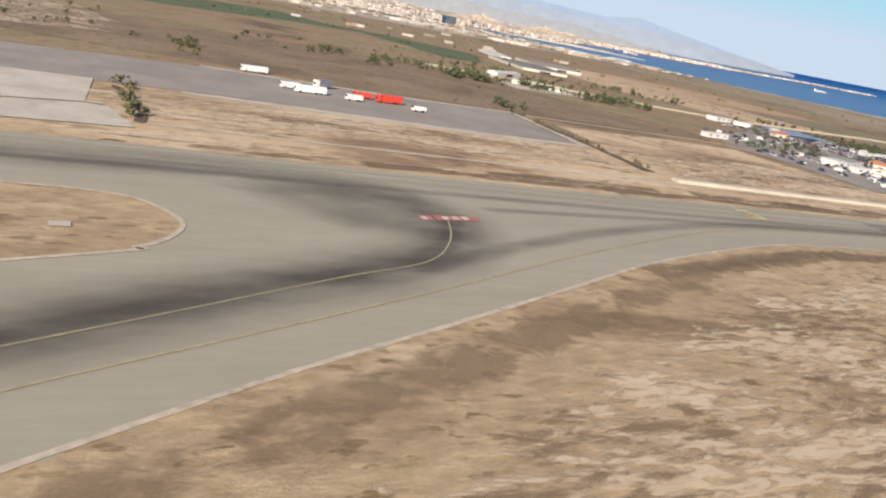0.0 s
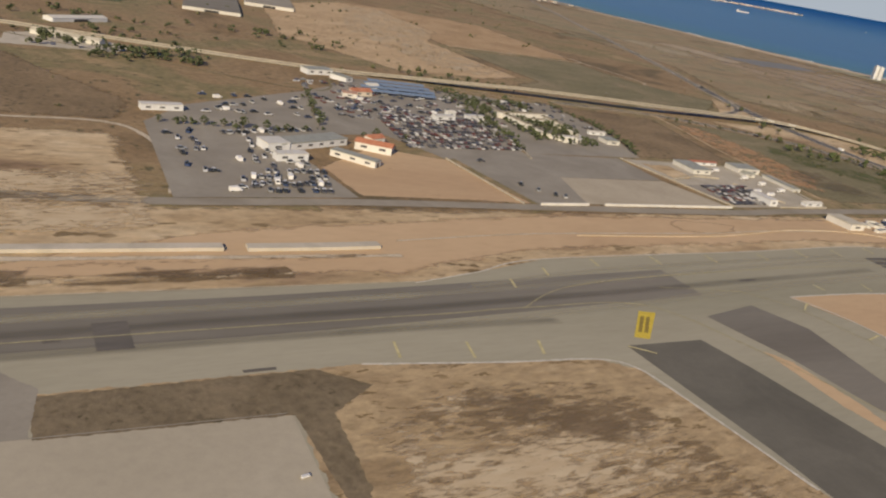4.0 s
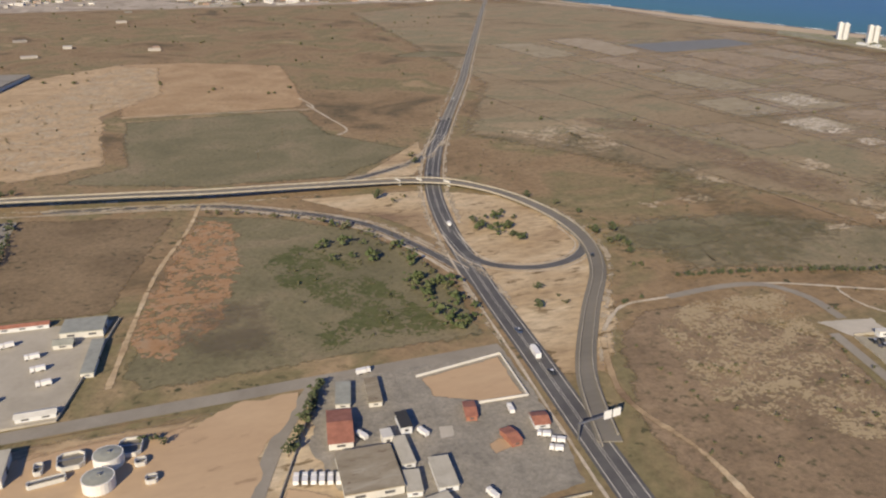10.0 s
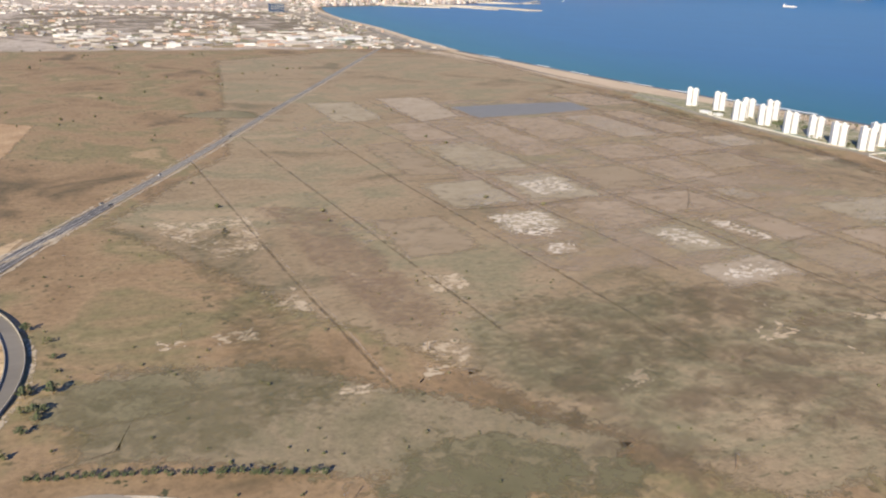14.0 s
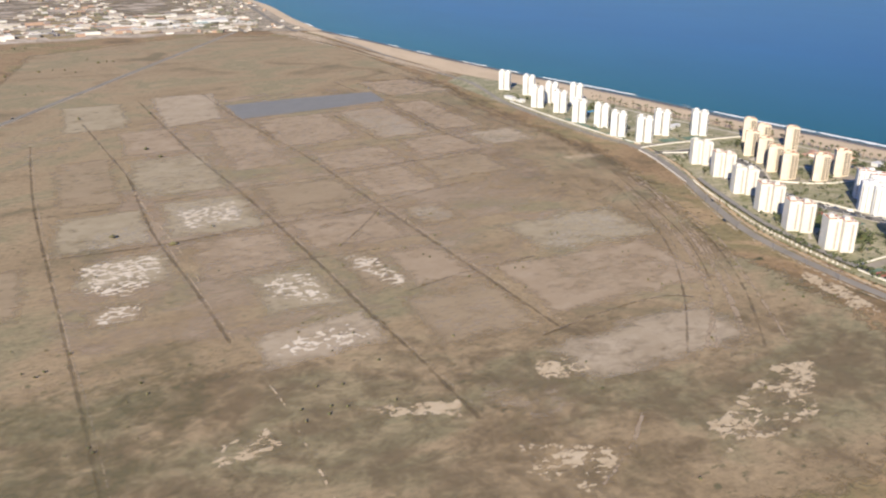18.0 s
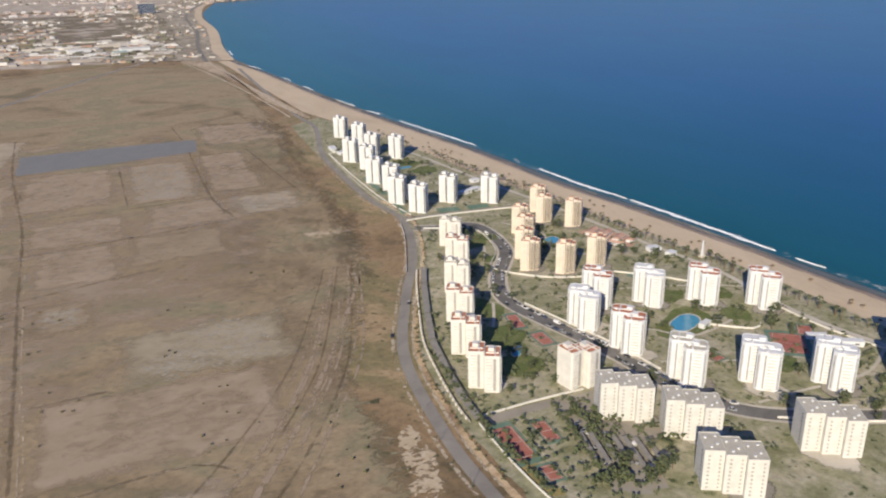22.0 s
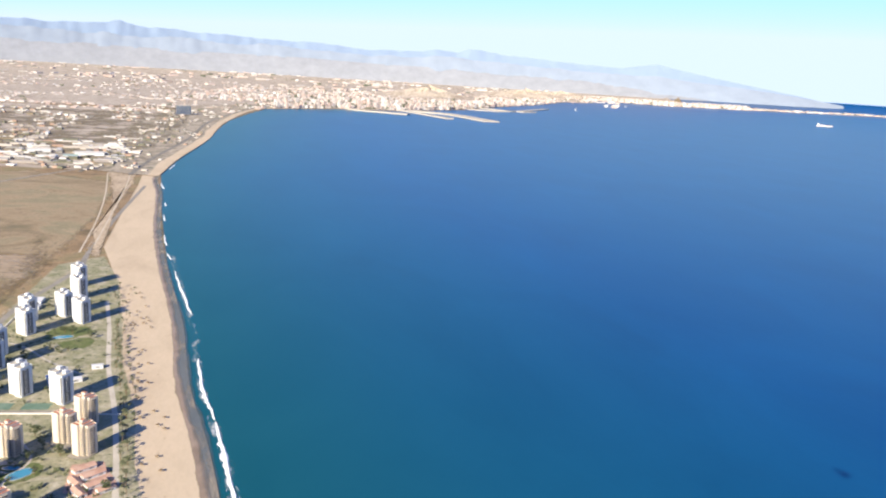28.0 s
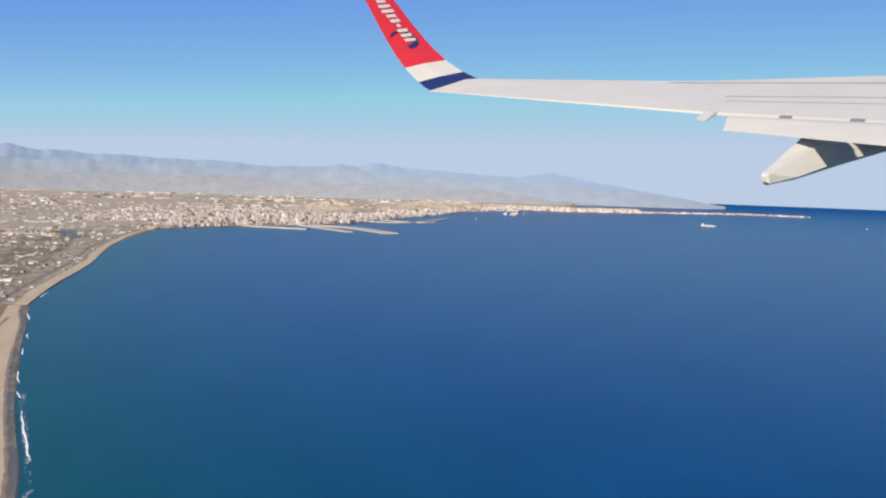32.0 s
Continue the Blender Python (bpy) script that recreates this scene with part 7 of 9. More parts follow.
# ---- trees, palms, bushes ----


def clump(s, x, y, z, r, r_):
    """An uneven eight-faced clump of leaves."""
    q = lambda: r * r_.uniform(0.6, 1.25)
    s.add([(x + q(), y + r_.uniform(-.3, .3) * r, z), (x, y + q(), z + r_.uniform(-.3, .3) * r), (x - q(), y, z), (x, y - q(), z + r_.uniform(-.2, .3) * r), (x, y, z + q() * 0.8), (x, y, z - q() * 0.6)],
          [[0, 1, 4], [1, 2, 4], [2, 3, 4], [3, 0, 4], [1, 0, 5], [2, 1, 5], [3, 2, 5], [0, 3, 5]])


def tree(seed, height, width, mat, label, name="tree"):
    r_ = random.Random(seed)
    t = thing(name, 0, 0, 0, 0, label, "tree" if name == "tree" else "bush")
    th = height * 0.4
    trunk = Solid().drum(0, 0, 0, 0.045 * height, th, 7, 0.45)
    for k in range(4):
        a = k * 1.6 + r_.random()
        p = [(0.12 * math.cos(a + q), 0.12 * math.sin(a + q), th * 0.75) for q in (0, 2.1, 4.2)]
        e = (width * 0.28 * math.cos(a), width * 0.28 * math.sin(a), height * 0.68)
        trunk.add(p + [e], [[0, 1, 3], [1, 2, 3], [2, 0, 3]])
    part("trunk", trunk, bark_mat, t)
    crown = Solid()
    for k in range(46):
        a, u = r_.uniform(0, 6.283), r_.random() ** 0.5
        zz = r_.uniform(-1, 1)
        rad = width / 2 * math.sqrt(max(0.05, 1 - zz * zz)) * u * r_.uniform(0.75, 1.15)
        clump(crown, rad * math.cos(a), rad * math.sin(a), height * 0.64 + zz * height * 0.32, width * r_.uniform(0.08, 0.16), r_)
    part("crown", crown, mat, t)
    return t


def palm(seed, height, label):
    r_ = random.Random(seed)
    t = thing("palm_tree", 0, 0, 0, 0, label, "palm tree", "beach palms")
    part("trunk", Solid().drum(0, 0, 0, 0.3, height, 7, 0.35), bark_mat, t)
    crown = Solid()
    for k in range(13):
        a = k * 6.283 / 13 + r_.uniform(-.2, .2)
        L, up = 2.6 * r_.uniform(0.8, 1.15), r_.uniform(0.2, 1.2)
        c, s = math.cos(a), math.sin(a)
        mid, end = (L * .55 * c, L * .55 * s, height + up), (L * c, L * s, height + up - 1.5)
        w = 0.42
        crown.add([(0, 0, height), (mid[0] - s * w, mid[1] + c * w, mid[2]), (mid[0], mid[1], mid[2] + 0.15), (mid[0] + s * w, mid[1] - c * w, mid[2]), end], [[0, 1, 2], [0, 2, 3], [1, 4, 2], [2, 4, 3]])
    part("crown", crown, leaf_mat, t)
    return t


def scatter(first, spots, z=0.5):
    for i, (x, y) in enumerate(spots):
        a, k = rng.uniform(0, 360), rng.uniform(0.75, 1.25)
        m = pose(x * SCALE, y * SCALE, z * SCALE, 0, 0, a)
        ob = first if i == 0 else copy_thing(first, m)
        if i == 0:
            first.matrix_basis = m
        ob.scale = (k, k, k * rng.uniform(0.85, 1.15))


def inside(x0, x1, y0, y1, n):
    return [(rng.uniform(x0, x1), rng.uniform(y0, y1)) for _ in range(n)]


TOWN_TREES = (inside(1925, 1960, 255, 335, 26) + inside(1900, 1945, 360, 440, 26) + inside(1985, 2130, 330, 440, 34) + inside(1950, 1990, 470, 640, 26) + inside(2030, 2110, 250, 320, 16)
              + inside(1980, 2010, 590, 650, 12) + inside(2040, 2090, 515, 640, 18) + inside(2085, 2130, 470, 560, 16) + inside(2000, 2060, 750, 900, 16) + inside(1965, 1995, 700, 980, 20))
TOWERS = [(o.location.x / SCALE, o.location.y / SCALE) for o in scene.objects if o.name.startswith("apartment_")]
TOWN_TREES = [p for p in TOWN_TREES if all(math.hypot(p[0] - a, p[1] - b) > 12 for a, b in TOWERS) and math.hypot(p[0] - 2058, p[1] - 397) > 15]
rng.shuffle(TOWN_TREES)
for k in range(4):
    scatter(tree(40 + k, 6.0 + k, 5.0 + 0.8 * k, leaf_mat, "leafy dark green garden tree"), TOWN_TREES[k:112:4])


def grove(spots, size, mat, label):
    """Many bushes and small trees nobody would count, in one mesh."""
    s, r_ = Solid(), random.Random(len(spots))
    for x, y in spots:
        w = size * r_.uniform(0.6, 1.3)
        for _ in range(9):
            clump(s, x + r_.gauss(0, w * 0.3), y + r_.gauss(0, w * 0.3), 0.4 + w * r_.uniform(0.25, 0.95), w * r_.uniform(0.2, 0.36), r_)
    tagged(part("shrubbery", s, mat), label, "shrubs", "", "stuff")


SHRUBS = [p for p in inside(1885, 1960, 255, 480, 300) + inside(1985, 2140, 260, 470, 520) + inside(1960, 2090, 470, 660, 380) + inside(1965, 2080, 700, 1060, 160) + inside(2085, 2135, 480, 560, 90)
          if all(math.hypot(p[0] - a, p[1] - b) > 13 for a, b in TOWERS) and math.hypot(p[0] - 2058, p[1] - 397) > 14 and noise.noise(Vector((p[0] / 22, p[1] / 22, 1))) > -0.15]
STREET_LINE = np.array(curve_through(STREET, 5) + curve_through(ROAD_U[4:14], 5))
VERGE_BUSHES = along(ROAD_U[6:13], 5.5, 10.5, 0.8)
SHRUBS = [p for p in SHRUBS if np.sqrt(((STREET_LINE - p) ** 2).sum(1).min()) > 8.5]
grove(SHRUBS + TOWN_TREES[112:], 2.6, islands("garden leaves", [(0.075, 0.095, 0.042), (0.095, 0.115, 0.054), (0.12, 0.132, 0.068), (0.085, 0.095, 0.054)], 0.8), "dense dark green garden shrubs between the towers")
scatter(palm(3, 6.5, "palm with a thin trunk at the beach edge"), along([(2172, 230), (2167, 300), (2155, 360), (2150, 420), (2146, 480), (2132, 545), (2122, 620), (2112, 690), (2094, 790), (2074, 900)], 6.5, 0, 3.0))
scatter(palm(9, 5.0, "short palm standing in the beach sand"), inside(2135, 2156, 440, 520, 9) + along([(2130, 560), (2118, 680), (2098, 790), (2078, 930), (2050, 1060)], 18, 2, 5))
JUNCTION = inside(1004, 1032, 380, 432, 9) + inside(1064, 1076, 345, 385, 8) + inside(985, 1010, 290, 330, 4) + inside(955, 985, 470, 500, 4) + inside(1015, 1035, 555, 590, 3) + along([(1045, 470), (1068, 430), (1070, 370), (1055, 320)], 19, 6, 2)
scatter(tree(61, 5.2, 6.2, leaf_mat, "round green tree inside the road junction"), JUNCTION[::2])
grove(JUNCTION[1::2] + along([(848, 505), (899, 475), (936, 436), (950, 392), (958, 350), (960, 310)], 9, -6, 3), 3.4, drybush_mat, "dry olive bushes beside the slip road")
HEDGE = along([(1070, 303), (1115, 292), (1150, 280), (1185, 268)], 3.2, 0, 1.0) + along([(1168, 243), (1182, 246)], 2.5, 0, 1) + along([(1020, 286), (1060, 288)], 6, 0, 2) + inside(1030, 1050, 285, 300, 4)
scatter(tree(63, 3.2, 3.4, leaf_mat, "dark green hedge tree beside the farm track"), HEDGE[:40])
AIR = (along([(408, 404), (430, 402), (460, 398), (490, 398)], 4.5, 0, 1.5) + along([(500, 400), (510, 450), (520, 500)], 6, 0, 2) + along([(640, 545), (634, 480), (615, 400)], 12, 0, 1) + along([(660, 530), (655, 470)], 5, 0, 1.2)
       + along([(675, 525), (670, 460)], 6, 0, 1.2) + along([(696, 515), (690, 400)], 7, 0, 1.2) + inside(652, 690, 405, 470, 26) + [(521, 395), (525, 388), (528, 372), (544, 388), (62, 520), (66, 528), (58, 526), (70, 522), (238, 400), (233, 404)]
       + along([(873, 266), (862, 243), (850, 220)], 2.6, -1, 1.0) + [(808, 250), (811, 246), (804, 251)] + inside(640, 735, 560, 615, 24))
scatter(tree(64, 5.0, 4.6, leaf_mat, "dark green tree beside the car park"), AIR[::2])
grove(AIR[1::2], 3.6, leaf_mat, "rounded green shrubs beside the car parks")
NORTH = [(x, y) for x, y in inside(150, 480, 590, 700, 150) + inside(330, 640, 690, 800, 90) + along([(100, 690), (262, 688), (440, 580), (530, 520)], 7, 0, 4) + along([(500, 800), (620, 780)], 6, 0, 3) + along([(500, 905), (600, 915)], 6, 0, 3)
         if noise.noise(Vector((x / 40, y / 30, 11))) > 0.0]
grove(NORTH, 4.6, leaf_mat, "dark green trees and hedges along the farm lanes")
grove(inside(936, 960, 288, 350, 26) + [(949, 398), (923, 446), (948, 369), (951, 385), (930, 440)] + inside(900, 940, 380, 420, 8) + inside(1002, 1026, 380, 425, 10), 5.0, islands("scrub leaves", [(0.055, 0.075, 0.025), (0.075, 0.095, 0.035), (0.095, 0.11, 0.045)], 0.8), "green scrub trees beside the slip road")
grove(inside(648, 700, 396, 470, 60) + along([(648, 548), (642, 480), (618, 380)], 5, 2, 1) + along([(655, 540), (652, 472)], 4, 0, 1) + along([(700, 530), (694, 480)], 4, 0, 1) + along([(738, 520), (735, 440), (712, 376)], 5, -1, 1), 3.8, leaf_mat, "dense palms and shrubs of the restaurant garden")
grove(inside(1930, 1956, 305, 332, 16) + inside(1908, 1925, 268, 280, 12) + inside(1958, 1968, 284, 314, 10) + inside(1896, 1904, 283, 338, 10) + along([(1884, 430), (1879, 345), (1884, 276)], 4, 3, 1) + along([(1926, 345), (1915, 270)], 3, 0, .6) + along([(1936, 343), (1926, 264)], 3, 0, .6), 4.2, leaf_mat, "dark green tree clumps round the parking rows")
grove(inside(15, 22, 256, 332, 16) + inside(54, 70, 470, 560, 14) + inside(-40, 40, 520, 740, 16), 3.0, drybush_mat, "dry olive shrubs beside the channel and sandy field")
grove([(229 + (v - 262) * 0.055 + rng.uniform(-2.5, 2.5), v) for v in (rng.uniform(264, 382) for _ in range(60))][::2], 1.7, islands("brown bush twigs", [(0.13, 0.10, 0.055), (0.17, 0.13, 0.075), (0.10, 0.085, 0.045)], 0.9), "dry dark bushes along the drain")
grove(inside(240, 262, 418, 450, 6) + inside(284, 330, 590, 650, 40) + inside(395, 470, 560, 600, 30), 5.0, leaf_mat, "dark green trees by the farm lane")
grove(VERGE_BUSHES, 1.9, drybush_mat, "dry bushes on the verge below the long wall")
FIELD = inside(600, 800, 640, 960, 90) + inside(150, 420, 420, 680, 22) + inside(880, 960, 290, 420, 40) + inside(980, 1090, 120, 250, 60) + inside(1080, 1330, 190, 420, 50)
grove(FIELD, 1.6, drybush_mat, "low dry bushes in the open fields")
far_green = Solid()
r2 = random.Random(5)
for k in range(700):
    x, y = r2.uniform(100, 1500), r2.uniform(560, 2300)
    if noise.noise(Vector((x / 140, y / 140, 2))) > 0.12:
        clump(far_green, x, y, 2.0, r2.uniform(1.4, 3.6), r2)
for k in range(900):
    x, y = r2.uniform(1060, 1850), r2.uniform(200, 620)
    if noise.noise(Vector((x / 60, y / 60, 4))) > 0.15:
        clump(far_green, x, y, 1.2, r2.uniform(0.5, 1.3), r2)
tagged(part("scrub_bushes", far_green, drybush_mat), "scattered low scrub over the open land", "scrub", "", "stuff")
stage(0.03, 0.04)
sheet("field_green", [(-120, 880), (140, 1012), (282, 1112), (378, 1130), (392, 852), (456, 874), (545, 1070), (464, 1210), (365, 1250), (329, 1421), (60, 1320)], earth("irrigated green field", [(0.065, 0.095, 0.04), (0.095, 0.12, 0.055), (0.13, 0.14, 0.075)], 40, 4, (0.16, 0.13, 0.08), 0.66), "dark green irrigated field", 4, soft=8)

# ---- vehicles ----


def car(label, name="car", length=5.0, height=1.7, paint=None, van=False):
    t = thing(name, 0, 0, 0, 0, label, "van" if van else "car", "parked cars")
    L, W, H = length / 2, 1.0, height
    prof = [(-L, .3), (-L, .85), (-L * .55, .95), (L * .5, .9), (L * .97, .7), (L, .3)] if not van else [(-L, .3), (-L, H * .97), (L * .45, H), (L * .8, 1.05), (L, .95), (L, .3)]
    s, n = Solid(), len(prof)
    s.add([(x, y, z) for y in (-W, W) for x, z in prof], [list(range(n)), list(range(2 * n - 1, n - 1, -1))] + [[i, i + n, (i + 1) % n + n, (i + 1) % n] for i in range(n)])
    part("body", s, paint or car_mat, t)
    if not van:
        part("cabin", Solid().add([(-L * .75, -.78, .93), (L * .42, -.78, .9), (L * .42, .78, .9), (-L * .75, .78, .93), (-L * .5, -.62, H), (L * .1, -.62, H), (L * .1, .62, H), (-L * .5, .62, H)],
                                  [[0, 1, 5, 4], [1, 2, 6, 5], [2, 3, 7, 6], [3, 0, 4, 7], [4, 5, 6, 7]]), glass_mat, t)
        part("car_roof", Solid().box(-L * .2, 0, H, L * .62, 1.26, .05), paint or car_mat, t)
    else:
        part("windscreen", Solid().add([(L * .46, -.8, H * .98), (L * .79, -.8, 1.1), (L * .79, .8, 1.1), (L * .46, .8, H * .98)], [[0, 1, 2, 3]]), glass_mat, t)
    for x in (-L * .62, L * .62):
        for y in (-W + .05, W - .05):
            w = Solid()
            w.add([(.32 * math.cos(k * .785), d, .32 + .32 * math.sin(k * .785)) for d in (-.1, .1) for k in range(8)], [list(range(8)), list(range(15, 7, -1))] + [[k, (k + 1) % 8, 8 + (k + 1) % 8, 8 + k] for k in range(8)])
            part("wheel", w, tyre_mat, t, at=(x, y, 0))
    return t


def lorry(x, y, turn, box, cab, length=9.0, label="white box lorry", category="lorry", name="lorry", height=3.2, lamp=False):
    t = thing(name, x, y, 0.62, turn, label, category)
    part("cargo_box", Solid().box(-1.2, 0, 0.55, length - 2.6, 2.4, height - 0.9), box, t)
    c = part("cab", Solid().box(length / 2 - 1.1, 0, 0.5, 2.0, 2.3, height * 0.72, 0, 0.06), cab, t)
    part("windscreen", Solid().box(length / 2 - 0.15, 0, 1.5, 0.2, 2.0, 0.8), glass_mat, c)
    part("chassis", Solid().box(0, 0, 0.45, length - 0.6, 1.0, 0.45), dark_mat, t)
    for wx in (-length * .32, -length * .18, length * .34):
        for wy in (-1.1, 1.1):
            w = Solid().add([(.48 * math.cos(k * .785), d, .48 + .48 * math.sin(k * .785)) for d in (-.15, .15) for k in range(8)], [list(range(8)), list(range(15, 7, -1))] + [[k, (k + 1) % 8, 8 + (k + 1) % 8, 8 + k] for k in range(8)])
            part("wheel", w, tyre_mat, t, at=(wx, wy, 0))
    return t


CARS = []
for _ in range(40):
    CARS.append((rng.uniform(404, 468), rng.uniform(300, 395), rng.choice((80, 95, 260, 10))))
for i in range(11):
    for j in range(4):
        if rng.random() < 0.8:
            CARS.append((432 + i * 3.3 + j * 2.2, 298 + j * 9 + rng.uniform(-.6, .6), 80 + rng.uniform(-6, 6)))
for i in range(13):
    CARS.append((440 + i * 4.2, 388 + i * 1.1, 95 + rng.uniform(-8, 8)))
for i in range(40):
    CARS.append((rng.uniform(524, 620), rng.uniform(440, 535), rng.choice((15, 100, 190))))
for i in range(26):
    CARS.append((rng.uniform(440, 510), rng.uniform(425, 480), rng.choice((15, 100, 190))))
for i in range(40):
    CARS.append((rng.uniform(650, 715), rng.choice((478, 490, 503, 515)) + rng.uniform(-2, 2), 85))
for x, y, a in ((575, 312, 70), (580, 303, 60), (586, 296, 60), (590, 293, 60), (574, 352, 5)):
    CARS.append((x, y, a))
lane = curve_through(STREET[3:12], 5.6)
for i in range(1, len(lane) - 1):
    d = lane[i + 1] - lane[i - 1]
    d = d / np.hypot(*d)
    a = math.degrees(math.atan2(d[1], d[0]))
    for side in (3.6, -3.6):
        if rng.random() < (0.72 if side > 0 else 0.4):
            CARS.append((lane[i][0] - d[1] * side, lane[i][1] + d[0] * side, a + rng.uniform(-3, 3)))
for i in range(24):
    CARS.append((rng.uniform(1922, 1946), rng.uniform(270, 335), rng.choice((24, 204))))
for x, y, a in ((1105, 706, 64), (1098, 712, 64), (1300, 1118, 64), (1242, 985, 64), (1018, 530, 70), (966, 278, 85), (990, 422, 80), (962, 240, 85), (1150, 805, 244), (1330, 1180, 64), (1046, 345, 60), (1872, 460, 250), (1900, 505, 60), (1864, 330, 90), (1953, 740, 90), (1945, 610, 70)):
    CARS.append((x, y, a))
saloon = car("parked saloon car with dark windows")
for i, (x, y, a) in enumerate(CARS[:300]):
    if i % 12 == 5:
        continue
    place(saloon, x, y, 0.64, a)
saloon.matrix_basis = pose(470 * SCALE, 380 * SCALE, 0.64 * SCALE, 0, 0, 95)
for x, y, a in ((1108, 211.5, 75), (1111.5, 210.8, 75), (1115, 209.8, 75), (1108.5, 206.5, 160), (1111, 197, 70), (1113.6, 196, 75), (1112, 192, 70), (1114.8, 191, 70), (1113.4, 187.5, 70), (1127, 207, 75), (1133, 205, 70), (1116, 200, 150)):
    place(saloon, x, y, 0.64, a)
vans = car("white panel van parked among cars", "van", 5.2, 2.1, vehicle_white, True)
for i, (x, y, a) in enumerate(CARS[:300]):
    if i % 12 == 5:
        place(vans, x, y, 0.64, a)
vans.matrix_basis = pose(424 * SCALE, 298 * SCALE, 0.64 * SCALE, 0, 0, 5)
packed = Solid()
for j in range(9):
    y0 = 377 + j * 8.8
    for i in range(30):
        x, y = 541 + i * 2.75 + j * 1.3, y0 + i * 0.1
        if rng.random() < 0.14:
            continue
        packed.box(x, y, 0.7, 1.9, 4.6, 0.75, rng.uniform(-5, 5)).box(x, y - .2, 1.45, 1.6, 2.5, 0.55, 0, 0.2)
for i in range(150):
    x, y = rng.uniform(525, 645), rng.uniform(436, 548)
    packed.box(x, y, 0.7, 2.1, 4.8, 0.8, rng.choice((10, 95, 100))).box(x, y, 1.5, 1.8, 2.0, 0.6, 0, 0.2)
for j in range(5):
    for i in range(14):
        x, y = 703 + i * 2.7 + j * 1.5, 284 + j * 7.2
        if rng.random() < 0.85:
            packed.box(x, y, 0.7, 1.9, 4.6, 0.75, rng.uniform(-8, 8)).box(x, y - .2, 1.45, 1.6, 2.5, 0.55, 0, 0.2)
for i in range(60):
    x, y = rng.uniform(650, 735), rng.choice((447, 470, 482, 496, 509, 521)) + rng.uniform(-1, 1)
    packed.box(x, y, 0.7, 1.8, 4.2, 0.65, -5).box(x, y, 1.65, 1.5, 1.9, 0.5, 0, 0.2)
tagged(part("packed_cars", packed, darkcar_mat), "long rows of mostly dark parked rental cars", "cars", "", "stuff")

stand = 1.2
for x, y, a, box_, cab_, L_, H_, label, cat, nm in ((88, 427, 190, vehicle_white, vehicle_white, 12, 3.2, "white airport bus on the service apron", "bus", "bus"), (104, 372, 185, vehicle_white, vehicle_white, 13, 3.4, "long white airport lorry", "lorry", "lorry"),
                                                    (118, 400, 200, metal_mat, vehicle_white, 9, 3.8, "white stair truck on the service apron", "stair truck", "stair_truck"), (124, 366, 185, vehicle_white, vehicle_white, 7, 2.8, "small white service truck", "truck", "truck"),
                                                    (145, 374, 185, vehicle_red, vehicle_red, 12, 3.8, "red airport fire engine with white stripe", "fire engine", "fire_engine"), (133, 380, 175, vehicle_red, vehicle_red, 8, 3.0, "smaller red airport fire engine", "fire engine", "fire_engine"),
                                                    (155, 358, 185, vehicle_white, vehicle_white, 6, 2.4, "small white truck beside the fire engine", "truck", "truck"), (96, 380, 185, vehicle_white, vehicle_white, 8, 3.0, "white fuel truck on the service apron", "truck", "truck")):
    ob = lorry(x, y, a, box_, cab_, L_, label, cat, nm, H_)
    ob.scale = (stand, stand, stand)
for x, y, a in ((763, 330, 185), (766, 318, 185), (769, 305, 185), (745, 303, 8), (750, 297, 8), (752, 345, 190), (890, 268, 5)):
    lorry(x, y, a, vehicle_white, vehicle_white, 7.5, "white lorry parked in the gravel yard").scale = (0.8, 0.8, 0.8)
for x, y, a in ((898, 219, 110), (877, 225, 115), (907, 179, 105), (938, 202, 150), (941, 197, 150), (938, 193, 150), (934, 221, 80), (850, 209, 75), (852.8, 208.2, 75), (855.5, 207.2, 75), (858, 206.2, 75), (860.6, 205.2, 75), (863.2, 204.2, 75), (1150, 201, 166), (1121.5, 194.5, 30)):
    lorry(x, y, a, vehicle_white, vehicle_white, 6.5, "white truck in the works yard", "truck", "truck", 2.8).scale = (0.78, 0.78, 0.78)
lorry(963, 256, 80, vehicle_white, vehicle_white, 9, "white lorry on the main road")

